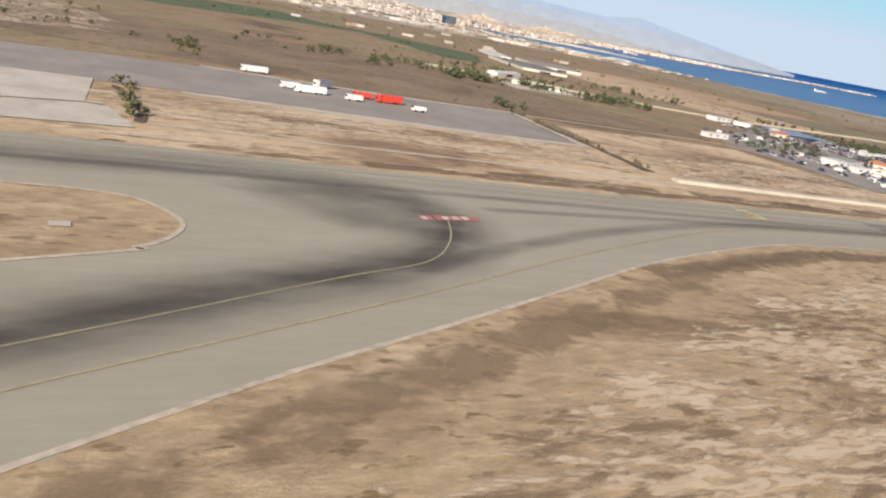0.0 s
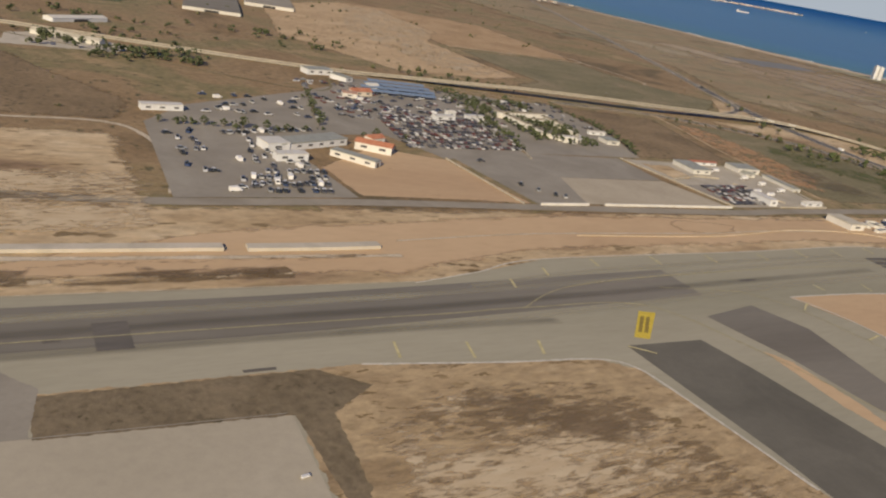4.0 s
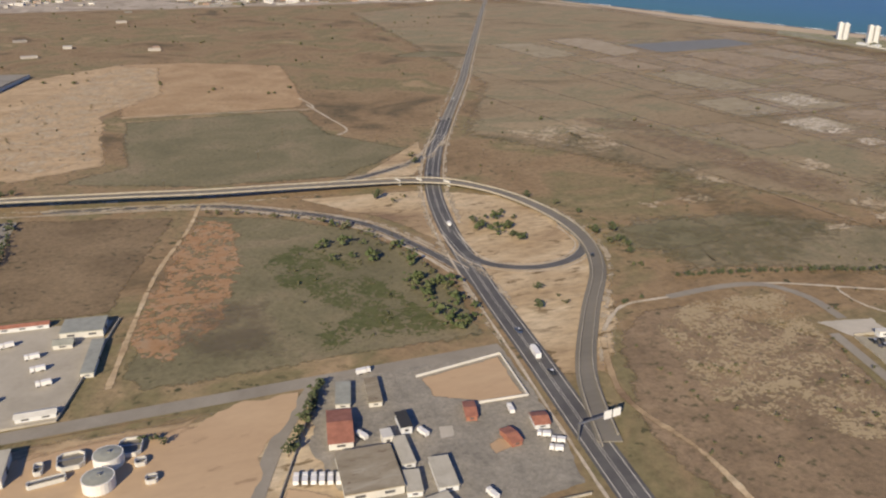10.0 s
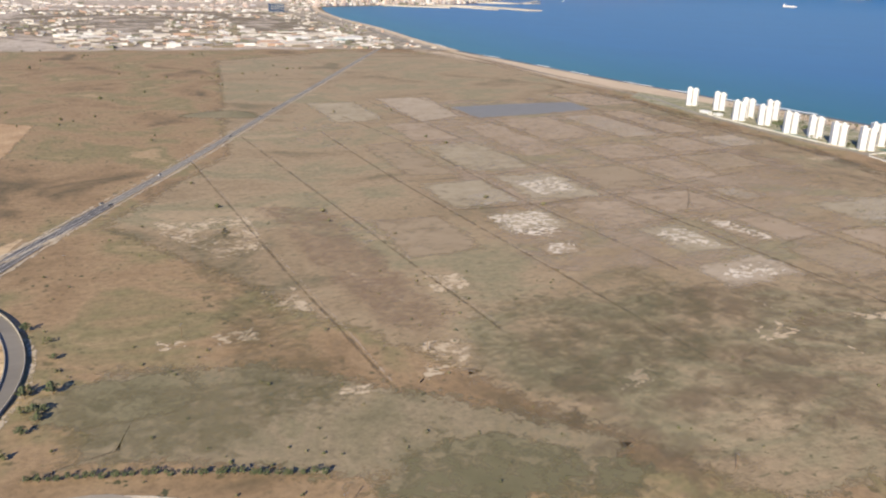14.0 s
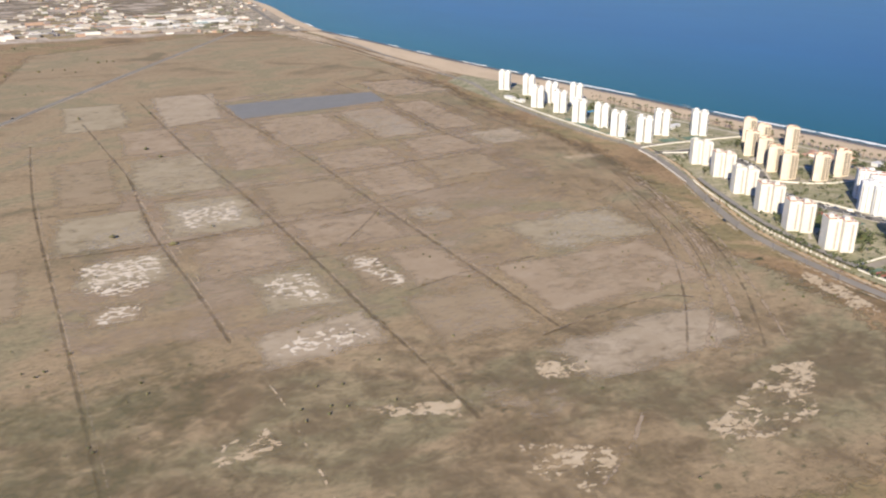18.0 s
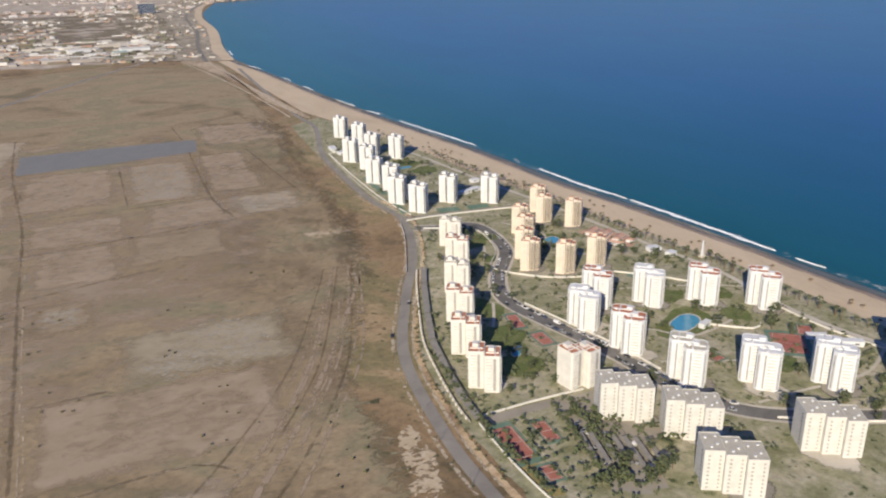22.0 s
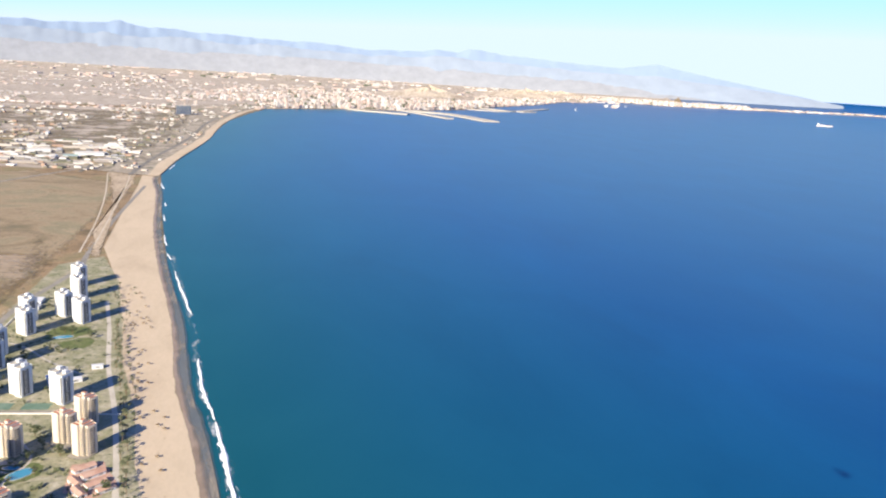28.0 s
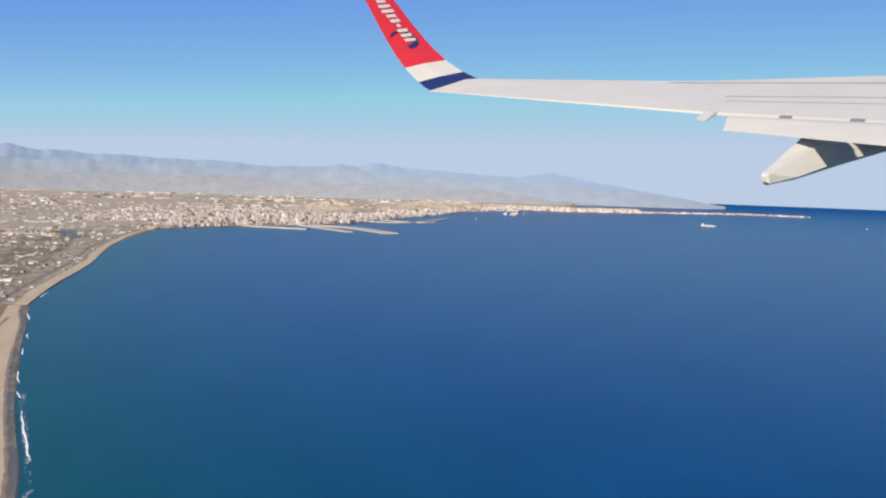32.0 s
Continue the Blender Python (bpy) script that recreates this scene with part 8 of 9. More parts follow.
# ---- buildings along the airfield ----
SHED = "low industrial shed with a sheet roof"
for x, y, sx, sy, h, a, wall, roof, label in (
        (480, 372, 44, 12, 3.5, 22, white_mat, shedroof_mat, "long white garage building beside the car park"), (459, 364, 12, 12, 4, 12, white_mat, whiteroof_mat, "white office with a canopy roof"),
        (462, 345, 16, 6, 3.5, 5, white_mat, whiteroof_mat, "low white ticket building"), (496, 346, 26, 6, 3.2, -52, cream_mat, shedroof_mat, "cream stable building at the empty plot"),
        (515, 366, 20, 8, 4, -35, cream_mat, terra_mat, "cream farmhouse with a terracotta roof"), (520, 378, 9, 7, 4.5, 20, cream_mat, terra_mat, "small farmhouse with a terracotta roof"),
        (417, 432, 22, 6, 3, 5, white_mat, whiteroof_mat, "long low shed at the field edge"), (565, 509, 14, 9, 3, 10, tanwall_mat, terra_mat, "terracotta-roofed house in the car park"), (553, 500, 10, 9, 3, -15, cream_mat, salmon_mat, "salmon house in the car park"), (584, 533, 8, 7, 3, 10, white_mat, whiteroof_mat, "small white office in the car park"),
        (556, 577, 22, 12, 4, 10, white_mat, shedroof_mat, "white hall with a grey-green roof"), (569, 558, 8, 16, 3.5, 30, white_mat, shedroof_mat, "grey-green roofed side hall"),
        (600, 447, 16, 5, 3, 5, white_mat, whiteroof_mat, "white kiosk row in the car park"), (627, 452, 14, 5, 3, 5, white_mat, whiteroof_mat, "white kiosk row in the car park"), (612, 460, 6, 5, 3, 5, white_mat, whiteroof_mat, "small white kiosk in the car park"),
        (712, 408, 10, 12, 4, -5, greywall_mat, shedroof_mat, "grey hall with a sheet roof"), (718, 430, 14, 3, 3, -5, white_mat, whiteroof_mat, "white sheet canopy over a lot"),
        (735, 350, 14, 22, 4, -6, greywall_mat, shedroof_mat, SHED), (783, 350, 18, 14, 4.5, -8, greywall_mat, shedroof_mat, SHED), (787, 320, 5, 30, 3, -8, greywall_mat, shedroof_mat, SHED), (775, 338, 8, 6, 3, -8, greywall_mat, shedroof_mat, SHED), (757, 362, 22, 4, 3, -5, white_mat, redroof_mat, "narrow white shed with an orange roof"),
        (733, 288, 6, 16, 5, -4, white_mat, whiteroof_mat, "tall white silo shed in the yard"), (768, 281, 14, 4, 3, -3, white_mat, whiteroof_mat, "small white gatehouse at the yard"),
        (756, 249, 11, 17, 5, -4, cream_mat, roofgrey_mat, "cream building with a flat sandy roof"),
        (870.5, 231, 8.5, 21, 4, -12, cream_mat, redroof_mat, "cream hall with a red sheet roof"), (877.5, 253, 5.5, 16, 3, -15, greywall_mat, shedroof_mat, "narrow grey shed at the lane"), (889, 251, 5, 18, 3, -10, greywall_mat, rustroof_mat, "narrow rusty shed at the lane"),
        (893, 226, 4, 10, 4.5, -5, white_mat, dark_mat, "white store with a dark roof"), (884.5, 219.5, 3.5, 5, 5, -5, cream_mat, whiteroof_mat, "cream site office in the yard"), (887.5, 210, 4.5, 16, 3, -5, white_mat, roofgrey_mat, "long grey-roofed store in the yard"),
        (873, 203, 19, 23, 4.5, -6, greywall_mat, rustroof_mat, "broad works hall with a rust-stained roof"), (885, 193, 5, 11, 3, -12, white_mat, roofgrey_mat, "white store shed in the yard"), (896, 194, 6.5, 16, 3, -8, white_mat, roofgrey_mat, "long white container hall"),
        (889, 180, 9.5, 7, 3, 8, white_mat, roofgrey_mat, "white store shed at the yard wall"), (919, 225, 4, 10, 3, -15, redroof_mat, redroof_mat, "red container shed in the yard"), (926, 204.5, 4, 9, 3, 5, redroof_mat, redroof_mat, "red container shed in the yard"),
        (940.5, 210, 5.5, 8, 3, -12, white_mat, redroof_mat, "white hut with a red roof"),
        (1117, 214.5, 6, 3, 2.6, -14, white_mat, whiteroof_mat, "white gate building of the lorry yard"), (1154, 206.5, 16, 3.5, 2.4, -14, white_mat, redroof_mat, "low white building with a red roof")):
    house(x, y, sx, sy, h * (0.68 if 700 < x < 1000 else 1), a, wall, roof, label, (sx * sy > 60 or x > 870) and roof is not terra_mat and roof is not redroof_mat, "building", "building")
for x, y, w in ((596, 512, 58), (602, 525, 58), (607, 538, 52), (612, 551, 46)):
    t = thing("car_shelter", x, y, 0.55, -9, "long blue-roofed car shelter on steel posts", "car shelter", "car shelters")
    part("shade_roof", Solid().add([(-w / 2, -3, 2.4), (w / 2, -3, 2.4), (w / 2, 3, 3.0), (-w / 2, 3, 3.0), (-w / 2, -3, 2.55), (w / 2, -3, 2.55), (w / 2, 3, 3.15), (-w / 2, 3, 3.15)],
                                   [[3, 2, 1, 0], [4, 5, 6, 7], [0, 1, 5, 4], [1, 2, 6, 5], [2, 3, 7, 6], [3, 0, 4, 7]]), blueroof_mat, t)
    for k in range(7):
        part("post", Solid().box(-w / 2 + 1 + k * (w - 2) / 6, 0, 0, 0.25, 0.25, 2.6), metal_mat, t)


rest = thing("restaurant", 677, 424, 0.55, 4, "cream round-courted restaurant with a walled garden", "restaurant")
arc = [(15 * math.cos(a), 21 * math.sin(a)) for a in (2.9 + k * 3.6 / 20 for k in range(21))]
court = Solid()
for k, (x, y) in enumerate(arc):
    for r, h in ((0.953, 0), (0.953, 2.8), (1.047, 2.8), (1.047, 0)):
        court.v.append((x * r, y * r, h))
court.f = [[4 * k + a, 4 * k + (a + 1) % 4, 4 * k + 4 + (a + 1) % 4, 4 * k + 4 + a] for k in range(20) for a in range(4)] + [[3, 2, 1, 0], [80, 81, 82, 83]]
part("round_wall", court, cream_mat, rest)
# arches are solid boxes, the shade inside painted as a dark colour
for i in range(2, 20, 3):
    part("arch", Solid().box(arc[i][0] * 1.04, arc[i][1] * 1.04, 0.2, 1.4, 1.4, 2.0, math.degrees(i * 0.18)), recess_mat, rest)
part("gate_block", Solid().box(-5, -20, 0, 9, 5, 4.2, -14), cream_mat, rest)
# solid near-black box stands in for the shade inside the gateway
part("gate_opening", Solid().box(-5.4, -22.6, 0, 2.4, 0.5, 2.8, -14), dark_mat, rest)
for x, y, sx, sy, h in ((3, 44, 46, 6, 4), (-15, 26, 5, 30, 3.5), (19, 26, 5, 28, 3.5), (2, 30, 26, 4, 3)):
    w = part("wing", Solid().box(x, y, 0, sx, sy, h), cream_mat, rest)
    part("roof", Solid().box(x, y, h, sx - 0.8, sy - 0.8, 0.3), rustroof_mat, w)
    for q in range(5):
        part("window", Solid().box(x - sx / 2 + (q + 0.5) * sx / 5, y - sy / 2, 1.0, min(1.2, sx / 8), 0.2, 1.4), recess_mat, w)


for x, y, sx, sy, h, a, wall, roof, label in ((560, 960, 60, 170, 3.5, -12, greywall_mat, tarmac_mat, "very large dark-roofed market hall"), (655, 1060, 60, 150, 4, -14, greywall_mat, lot_mat, "very large grey-roofed hall"),
                                              (610, 1150, 18, 150, 4, -14, white_mat, whiteroof_mat, "long white hall behind the market"), (398, 720, 52, 12, 3, 34, white_mat, whiteroof_mat, "long low white farm shed"), (385, 628, 50, 8, 3, -30, greywall_mat, roofgrey_mat, "long low greenhouse by the lane")):
    hall = thing("market_hall", x, y, 0.55, a, label, "hall")
    part("wall", Solid().box(0, 0, 0, sx, sy, h), wall, hall)
    part("roof", Solid().gable(0, 0, h, sx + 0.6, sy + 0.6, 1.6), roof, hall)
    part("gate", Solid().box(0, -sy / 2 - 0.1, 0, sx * 0.25, 0.3, h * 0.7), dark_mat, hall)


def tank(x, y, r, h):
    t = thing("water_tank", x, y, 0.55, 0, "round white water tank with a grey roof", "tank", "water tanks")
    part("wall", Solid().drum(0, 0, 0, r, h, 26), tankwall_mat, t)
    part("roof", Solid().drum(0, 0, h, r * 0.93, 0.4, 26, 0.5), shedroof_mat, t)
    part("hatch", Solid().box(0.4, 0, h + 0.3, 1.0, 0.8, 0.9), metal_mat, t)


tank(793, 242, 5, 4)
tank(790, 230, 5.2, 4)
for x, y, sx, sy, a in ((781, 247, 9, 9, 0), (774, 238, 12, 3, 5), (800, 248, 8, 10, -10), (803, 238, 4, 4, 0), (771, 246, 3, 6, 0), (806, 227, 4, 4, 0)):
    t = thing("treatment_basin", x, y, 0.55, a, "open concrete treatment basin with pipes", "basin", "treatment basins")
    part("basin_wall", rim(Solid(), octagon(0, 0, sx, sy, min(sx, sy) * 0.2), 0, 1.6, 0.5), greywall_mat, t)
    part("basin_floor", Solid().prism(octagon(0, 0, sx - 0.8, sy - 0.8, min(sx, sy) * 0.15), 0, 0.6), tarmac_mat, t)
    part("walkway", Solid().box(0, 0, 1.5, sx, 0.6, 0.2), metal_mat, t)
# the sign gantry over the main road
t = thing("sign_gantry", 957, 196, 0.62, 5, "steel gantry with two white road signs", "road sign")
part("post", Solid().box(-9, 0, 0, 0.5, 0.5, 7), metal_mat, t)
part("beam", Solid().box(-1, 0, 6.6, 17, 0.4, 0.5), metal_mat, t)
for x in (3.2, 7.2):
    part("sign_panel", Solid().box(x, -0.3, 5.6, 3.4, 0.2, 3.4), vehicle_white, t, "white sign panel seen from behind")
# pylons and poles
for x, y in ((1076, 560), (1140, 420), (1262, 360), (905, 620), (1185, 244), (1345, 215), (1010, 640), (940, 700), (830, 560)):
    t = thing("power_pole", x, y, 0.55, rng.uniform(0, 90), "slim pale power pole in the open field", "power pole", "power poles")
    part("mast", Solid().box(0, 0, 0, 0.32, 0.32, 8, 0, 0.4), bark_mat, t)
    part("crossarm", Solid().box(0, 0, 7.2, 2.4, 0.2, 0.2), metal_mat, t)
for x, y in along([(1962, 660), (1985, 652), (2010, 570), (1978, 520), (1975, 437), (1996, 350)], 22, 6) + along(ROAD_U[4:13], 35, -5):
    t = thing("street_lamp", x, y, 0.62, 0, "slim grey steel street lamp", "street lamp", "street lamps")
    part("pole", Solid().box(0, 0, 0, 0.22, 0.22, 6.5, 0, 0.4), metal_mat, t)
    part("lamp_head", Solid().box(0.7, 0, 6.4, 1.6, 0.3, 0.18), metal_mat, t)
# bridge piers under the flyover
for x, y in ((988, 515), (1003, 512), (1020, 500)):
    t = thing("bridge_pier", x, y, 0.55, 20, "concrete pier under the road bridge", "bridge pier", "bridge piers")
    part("shaft", Solid().box(0, 0, 0, 1.2, 6, 4.0), greywall_mat, t)

# ---- distance: works, city, port, hills ----
r3 = random.Random(11)
works = Solid()
for k in range(2200):
    x, y = r3.uniform(200, 1960), r3.uniform(2180, 4700)
    if x > 1880 + (y - 2200) * 0.03 or noise.noise(Vector((x / 260, y / 420, 1.0))) < -0.08 + (y > 3300) * 0.12:
        continue
    works.box(x, y, 0.8, r3.uniform(6, 14) + 18 * r3.random() ** 4, r3.uniform(6, 20), r3.uniform(3, 8), r3.uniform(-15, 15))
for k in range(130):
    x, y = r3.uniform(-900, 900), r3.uniform(1300, 2600)
    if noise.noise(Vector((x / 260, y / 300, 6.0))) > 0.05:
        works.box(x, y, 0.8, r3.uniform(8, 24), r3.uniform(6, 16), r3.uniform(3, 5), r3.uniform(-15, 15))
for k in range(300):
    x, y = r3.uniform(980, 1900), 2215 + abs(r3.gauss(0, 300))
    if x < 1880 + (y - 2200) * 0.03:
        works.box(x, y, 0.8, r3.uniform(18, 62), r3.uniform(9, 18), r3.uniform(4, 8), r3.choice((4, 6, 8, 98)))
tagged(far_mesh("distant_works", works, industry_mat), "far industrial estate of pale sheds", "buildings", "", "stuff")
plainland = Solid()
for x0, x1, y0, y1 in ((200, 1930, 2150, 3000), (-1500, 2010, 3000, 4500)):
    n = 24
    k = len(plainland.v)
    for i in range(n + 1):
        for j in range(n + 1):
            x, y = x0 + (x1 - x0) * i / n, y0 + (y1 - y0) * j / n
            plainland.v.append((x + 40 * noise.noise(Vector((y / 90, i, 0))) * (i in (0, n)), y + 60 * noise.noise(Vector((x / 90, j, 3))) * (j in (0, n)), 0.6))
    for i in range(n):
        for j in range(n):
            a = k + i * (n + 1) + j
            plainland.f.append([a, a + n + 1, a + n + 2, a + 1])
tagged(far_mesh("ground_works", plainland, plain_mat), "pale dusty ground of the industrial estate", "", "", "structure")

sheet("ground_works_scrub", [(1000, 2200), (1895, 2200), (1975, 2700), (2010, 3300), (1990, 4300), (700, 4300), (700, 2600)], flecks("dark scrub between the sheds", [(0.17, 0.14, 0.09), (0.24, 0.195, 0.13), (0.20, 0.185, 0.11)], 70, 0.80, 3, (1, 1.6, 1), 0, 0.75, 0.10), "dark scrub and yards between the sheds", 10, soft=60, z=0.83)

def big_hall(x, y, sx, sy, h, a, wall, roof, label, name="hall"):
    t = thing(name, x, y, 0.5, a, label, "building")
    part("wall", Solid().box(0, 0, 0, sx, sy, h), wall, t)
    part("roof", Solid().gable(0, 0, h, sx + 1, sy + 1, h * 0.3), roof, t)
    part("door", Solid().box(0, -sy / 2 - 0.1, 0, sx * 0.3, 0.4, h * 0.6), dark_mat, t)


big_hall(1785, 2410, 75, 46, 11, 8, white_mat, whiteroof_mat, "long white factory hall at the marsh edge")
big_hall(1745, 2360, 36, 30, 8, 8, greywall_mat, plain("green glass roof", (0.30, 0.42, 0.36), 0.3), "factory hall with a green glazed roof")
big_hall(1690, 2340, 40, 22, 8, 5, white_mat, whiteroof_mat, "white factory shed near the marsh")
big_hall(1640, 2470, 60, 30, 9, 12, white_mat, whiteroof_mat, "white factory shed near the marsh")
t = thing("office_block", 1905, 4200, 1.5, 10, "dark blue glass office block", "office block")
part("wall", Solid().box(0, 0, 0, 70, 40, 44), plain("dark blue facade glass", (0.03, 0.06, 0.12), 0.15), t)
part("roof", Solid().box(0, 0, 44, 66, 36, 2), roofgrey_mat, t)
for k in range(8):
    part("floor_band", Solid().box(0, -20.3, 4 + k * 5, 68, 0.6, 0.8), greywall_mat, t)

city = Solid()
for k in range(8200):
    a = r3.uniform(-0.30, 0.60)
    r0 = shore(a)
    u = r3.random() ** 1.6
    r = r0 + 90 + u * (3600 if a < 0.25 else 2600)
    if a < 0.0 and r < 5600 + 900 * noise.noise(Vector((a * 20, r / 500, 0))):
        continue
    x, y = HUB[0] + r * math.sin(a), HUB[1] + r * math.cos(a)
    if noise.noise(Vector((x / 420, y / 420, 8.0))) < -0.22:
        continue
    tall = r3.random() ** 3
    city.box(x, y, 0.8, r3.uniform(10, 26), r3.uniform(9, 20), 5 + 10 * r3.random() + 17 * tall * (1 - u), 20 + r3.choice((0, 90)) + r3.uniform(-14, 14))
for k in range(5200):
    a = r3.uniform(0.02, 0.56)
    r = shore(a) + 70 + 1500 * r3.random() ** 1.5
    x, y = HUB[0] + r * math.sin(a), HUB[1] + r * math.cos(a)
    if noise.noise(Vector((x / 300, y / 300, 2.0))) > -0.25:
        city.box(x, y, 0.8, r3.uniform(9, 26), r3.uniform(9, 18), 8 + 10 * r3.random() + 30 * r3.random() ** 6, 20 + r3.choice((0, 90)) + r3.uniform(-12, 12))
for k in range(520):
    a = r3.uniform(0.55, 0.79)
    r = shore(a) + 60 + r3.random() * 500 * (0.82 - a) / 0.25
    city.box(HUB[0] + r * math.sin(a), HUB[1] + r * math.cos(a), 0.8, r3.uniform(14, 40), r3.uniform(14, 34), 7 + 16 * r3.random() ** 2, r3.uniform(0, 90))
for k in range(2600):
    a, r = r3.uniform(-0.62, 0.08), 4400 + 5200 * r3.random() ** 1.3
    x, y = HUB[0] + r * math.sin(a), HUB[1] + r * math.cos(a)
    if r < shore(a) + 80 or noise.noise(Vector((x / 520, y / 380, 5.0))) < 0.08 - 0.2 * (r > 6500):
        continue
    city.box(x, y, 0.8, r3.uniform(10, 34), r3.uniform(9, 22), r3.uniform(4, 11), 15 + r3.choice((0, 90)) + r3.uniform(-10, 10))
tagged(far_mesh("distant_city", city, city_mat), "far pale city along the bay", "city", "", "stuff")
outskirts = Solid()
for k in range(1500):
    a, r = r3.uniform(-0.55, 0.45), r3.uniform(8500, 17000)
    x, y = HUB[0] + r * math.sin(a), HUB[1] + r * math.cos(a)
    if noise.noise(Vector((x / 1500, y / 900, 3.0))) > 0.05:
        outskirts.box(x, y, 0.8, r3.uniform(30, 120), r3.uniform(20, 60), r3.uniform(8, 22), r3.uniform(0, 90))
tagged(far_mesh("distant_suburbs", outskirts, city_mat), "far scattered suburbs on the plain", "suburbs", "", "stuff")
cityland = Solid()
for i in range(61):
    a = -0.62 + i * (0.80 + 0.60) / 60
    r0 = shore(a) + 25
    r1 = 20000 if a < 0.5 else r0 + 700 * max(0.02, (0.80 - a) / 0.3)
    r0 = max(r0, 4700) if a < 0.02 else r0
    for j in range(31):
        r = r0 * (r1 / r0) ** (j / 30)
        cityland.v.append((HUB[0] + r * math.sin(a), HUB[1] + r * math.cos(a), 1.6))
for i in range(60):
    for j in range(30):
        k = i * 31 + j
        cityland.f.append([k, k + 1, k + 32, k + 31])
ob = tagged(far_mesh("ground_city", cityland, plain_mat), "pale ground of the city and the plain behind", "", "", "structure")
if ob.data.polygons[10].normal.z < 0:
    ob.data.flip_normals()


strip = Solid()
for i, (x, y) in enumerate(curve_through(COAST[12:18], 60)):
    strip.v += [(x - 30, y + 10, 1.9), (x - 330, y + 160, 1.9)]
    if i:
        strip.f.append([2 * i - 2, 2 * i, 2 * i + 1, 2 * i - 1])
ob = tagged(far_mesh("ground_shore", strip, earth("dusty shore ground", [(0.17, 0.14, 0.095), (0.29, 0.245, 0.18), (0.42, 0.36, 0.275), (0.24, 0.21, 0.15), (0.38, 0.32, 0.24)], 90, 14, (0.12, 0.12, 0.07), 0.56)), "pale dusty ground behind the far beach", "", "", "structure")
if ob.data.polygons[2].normal.z < 0:
    ob.data.flip_normals()
sandline = Solid()
for i, (x, y) in enumerate(curve_through(COAST[12:18], 60)):
    sandline.v += [(x - 2, y, 1.95), (x - 34 - 10 * noise.noise(Vector((y / 200, 0, 0))), y + 12, 2.0)]
    if i:
        sandline.f.append([2 * i - 2, 2 * i, 2 * i + 1, 2 * i - 1])
huts, r8 = Solid(), random.Random(31)
far_shore = curve_through(COAST[12:18], 25)
for k in range(620):
    x, y = far_shore[r8.randrange(len(far_shore))]
    b_ = r8.uniform(45, 320)
    x, y = x - b_ * 0.95, y + b_ * 0.35
    if noise.noise(Vector((x / 130, y / 210, 4.0))) > -0.02:
        huts.box(x, y, 0.9, r8.uniform(6, 18), r8.uniform(5, 11), r8.uniform(2.6, 6.5), 75 + r8.choice((0, 90)) + r8.uniform(-12, 12))
tagged(far_mesh("shore_houses", huts, industry_mat), "low pale houses and sheds behind the far beach", "houses", "", "stuff")
ribbon("road_coast", [(x - 70, y + 15) for x, y in COAST[12:17]], 12, tarmac_mat, "dark coast road behind the far beach", z=0.92, step=30)
ribbon("road_coast", [(x - 190, y + 40) for x, y in COAST[12:16]], 8, tarmac_mat, "grey road between the shore houses", z=0.92, step=30)
ob = tagged(far_mesh("beach_far", sandline, beach_mat), "narrow far sandy beach", "", "", "structure")
if ob.data.polygons[2].normal.z < 0:
    ob.data.flip_normals()


def mole(pts, w, label):
    s = Solid()
    line = curve_through(pts, 60)
    for i, p in enumerate(line):
        d = line[min(i + 1, len(line) - 1)] - line[max(i - 1, 0)]
        d = d / np.hypot(*d)
        s.v += [(p[0] - d[1] * w / 2, p[1] + d[0] * w / 2, 6.0), (p[0] + d[1] * w / 2, p[1] - d[0] * w / 2, 6.0), (p[0] - d[1] * w / 2, p[1] + d[0] * w / 2, -1), (p[0] + d[1] * w / 2, p[1] - d[0] * w / 2, -1)]
    for i in range(len(line) - 1):
        k = 4 * i
        s.f += [[k, k + 1, k + 5, k + 4], [k + 2, k, k + 4, k + 6], [k + 1, k + 3, k + 7, k + 5]]
    n = len(s.v) - 4
    s.f += [[0, 2, 3, 1], [n, n + 1, n + 3, n + 2]]
    tagged(far_mesh("harbour_mole", s, pave_mat), label, "harbour mole")


mole([(2560, 5330), (2839, 5500), (2921, 5310), (3228, 5080)], 60, "long pale harbour mole reaching into the bay")
mole([(3250, 5560), (3404, 5000), (3440, 4830)], 50, "pale concrete harbour quay in the bay")
mole([(3300, 5550), (3560, 5300), (3680, 4730)], 110, "broad sandy harbour mole with cranes")
mole([(3900, 6200), (4238, 6100), (4849, 6850)], 55, "thin outer breakwater of the harbour")
mole([(4100, 6500), (4300, 6150), (4500, 6200)], 45, "thin pale breakwater of the marina")
ship_at = far_off(7381, 6328, 0)
ship = new("cargo_ship")
ship.empty_display_size = 1
ship.matrix_basis = Matrix.Translation(ship_at) @ pose(0, 0, 0, 0, 0, -35)
tagged(ship, "pale cargo ship anchored in the bay", "ship")
k = 0.72
part("hull", Solid().prism([(-90 * k, -14 * k), (70 * k, -14 * k), (95 * k, 0), (70 * k, 14 * k), (-90 * k, 14 * k)], -2, 13 * k), plain("pale ship hull", (0.62, 0.58, 0.54), 0.5), ship)
part("bridge_house", Solid().box(-72 * k, 0, 12 * k, 22 * k, 24 * k, 24 * k), white_mat, ship)
for q in (-30, 5, 40):
    part("deck_crane", Solid().box(q * k, 0, 12 * k, 5 * k, 5 * k, 14 * k), white_mat, ship)
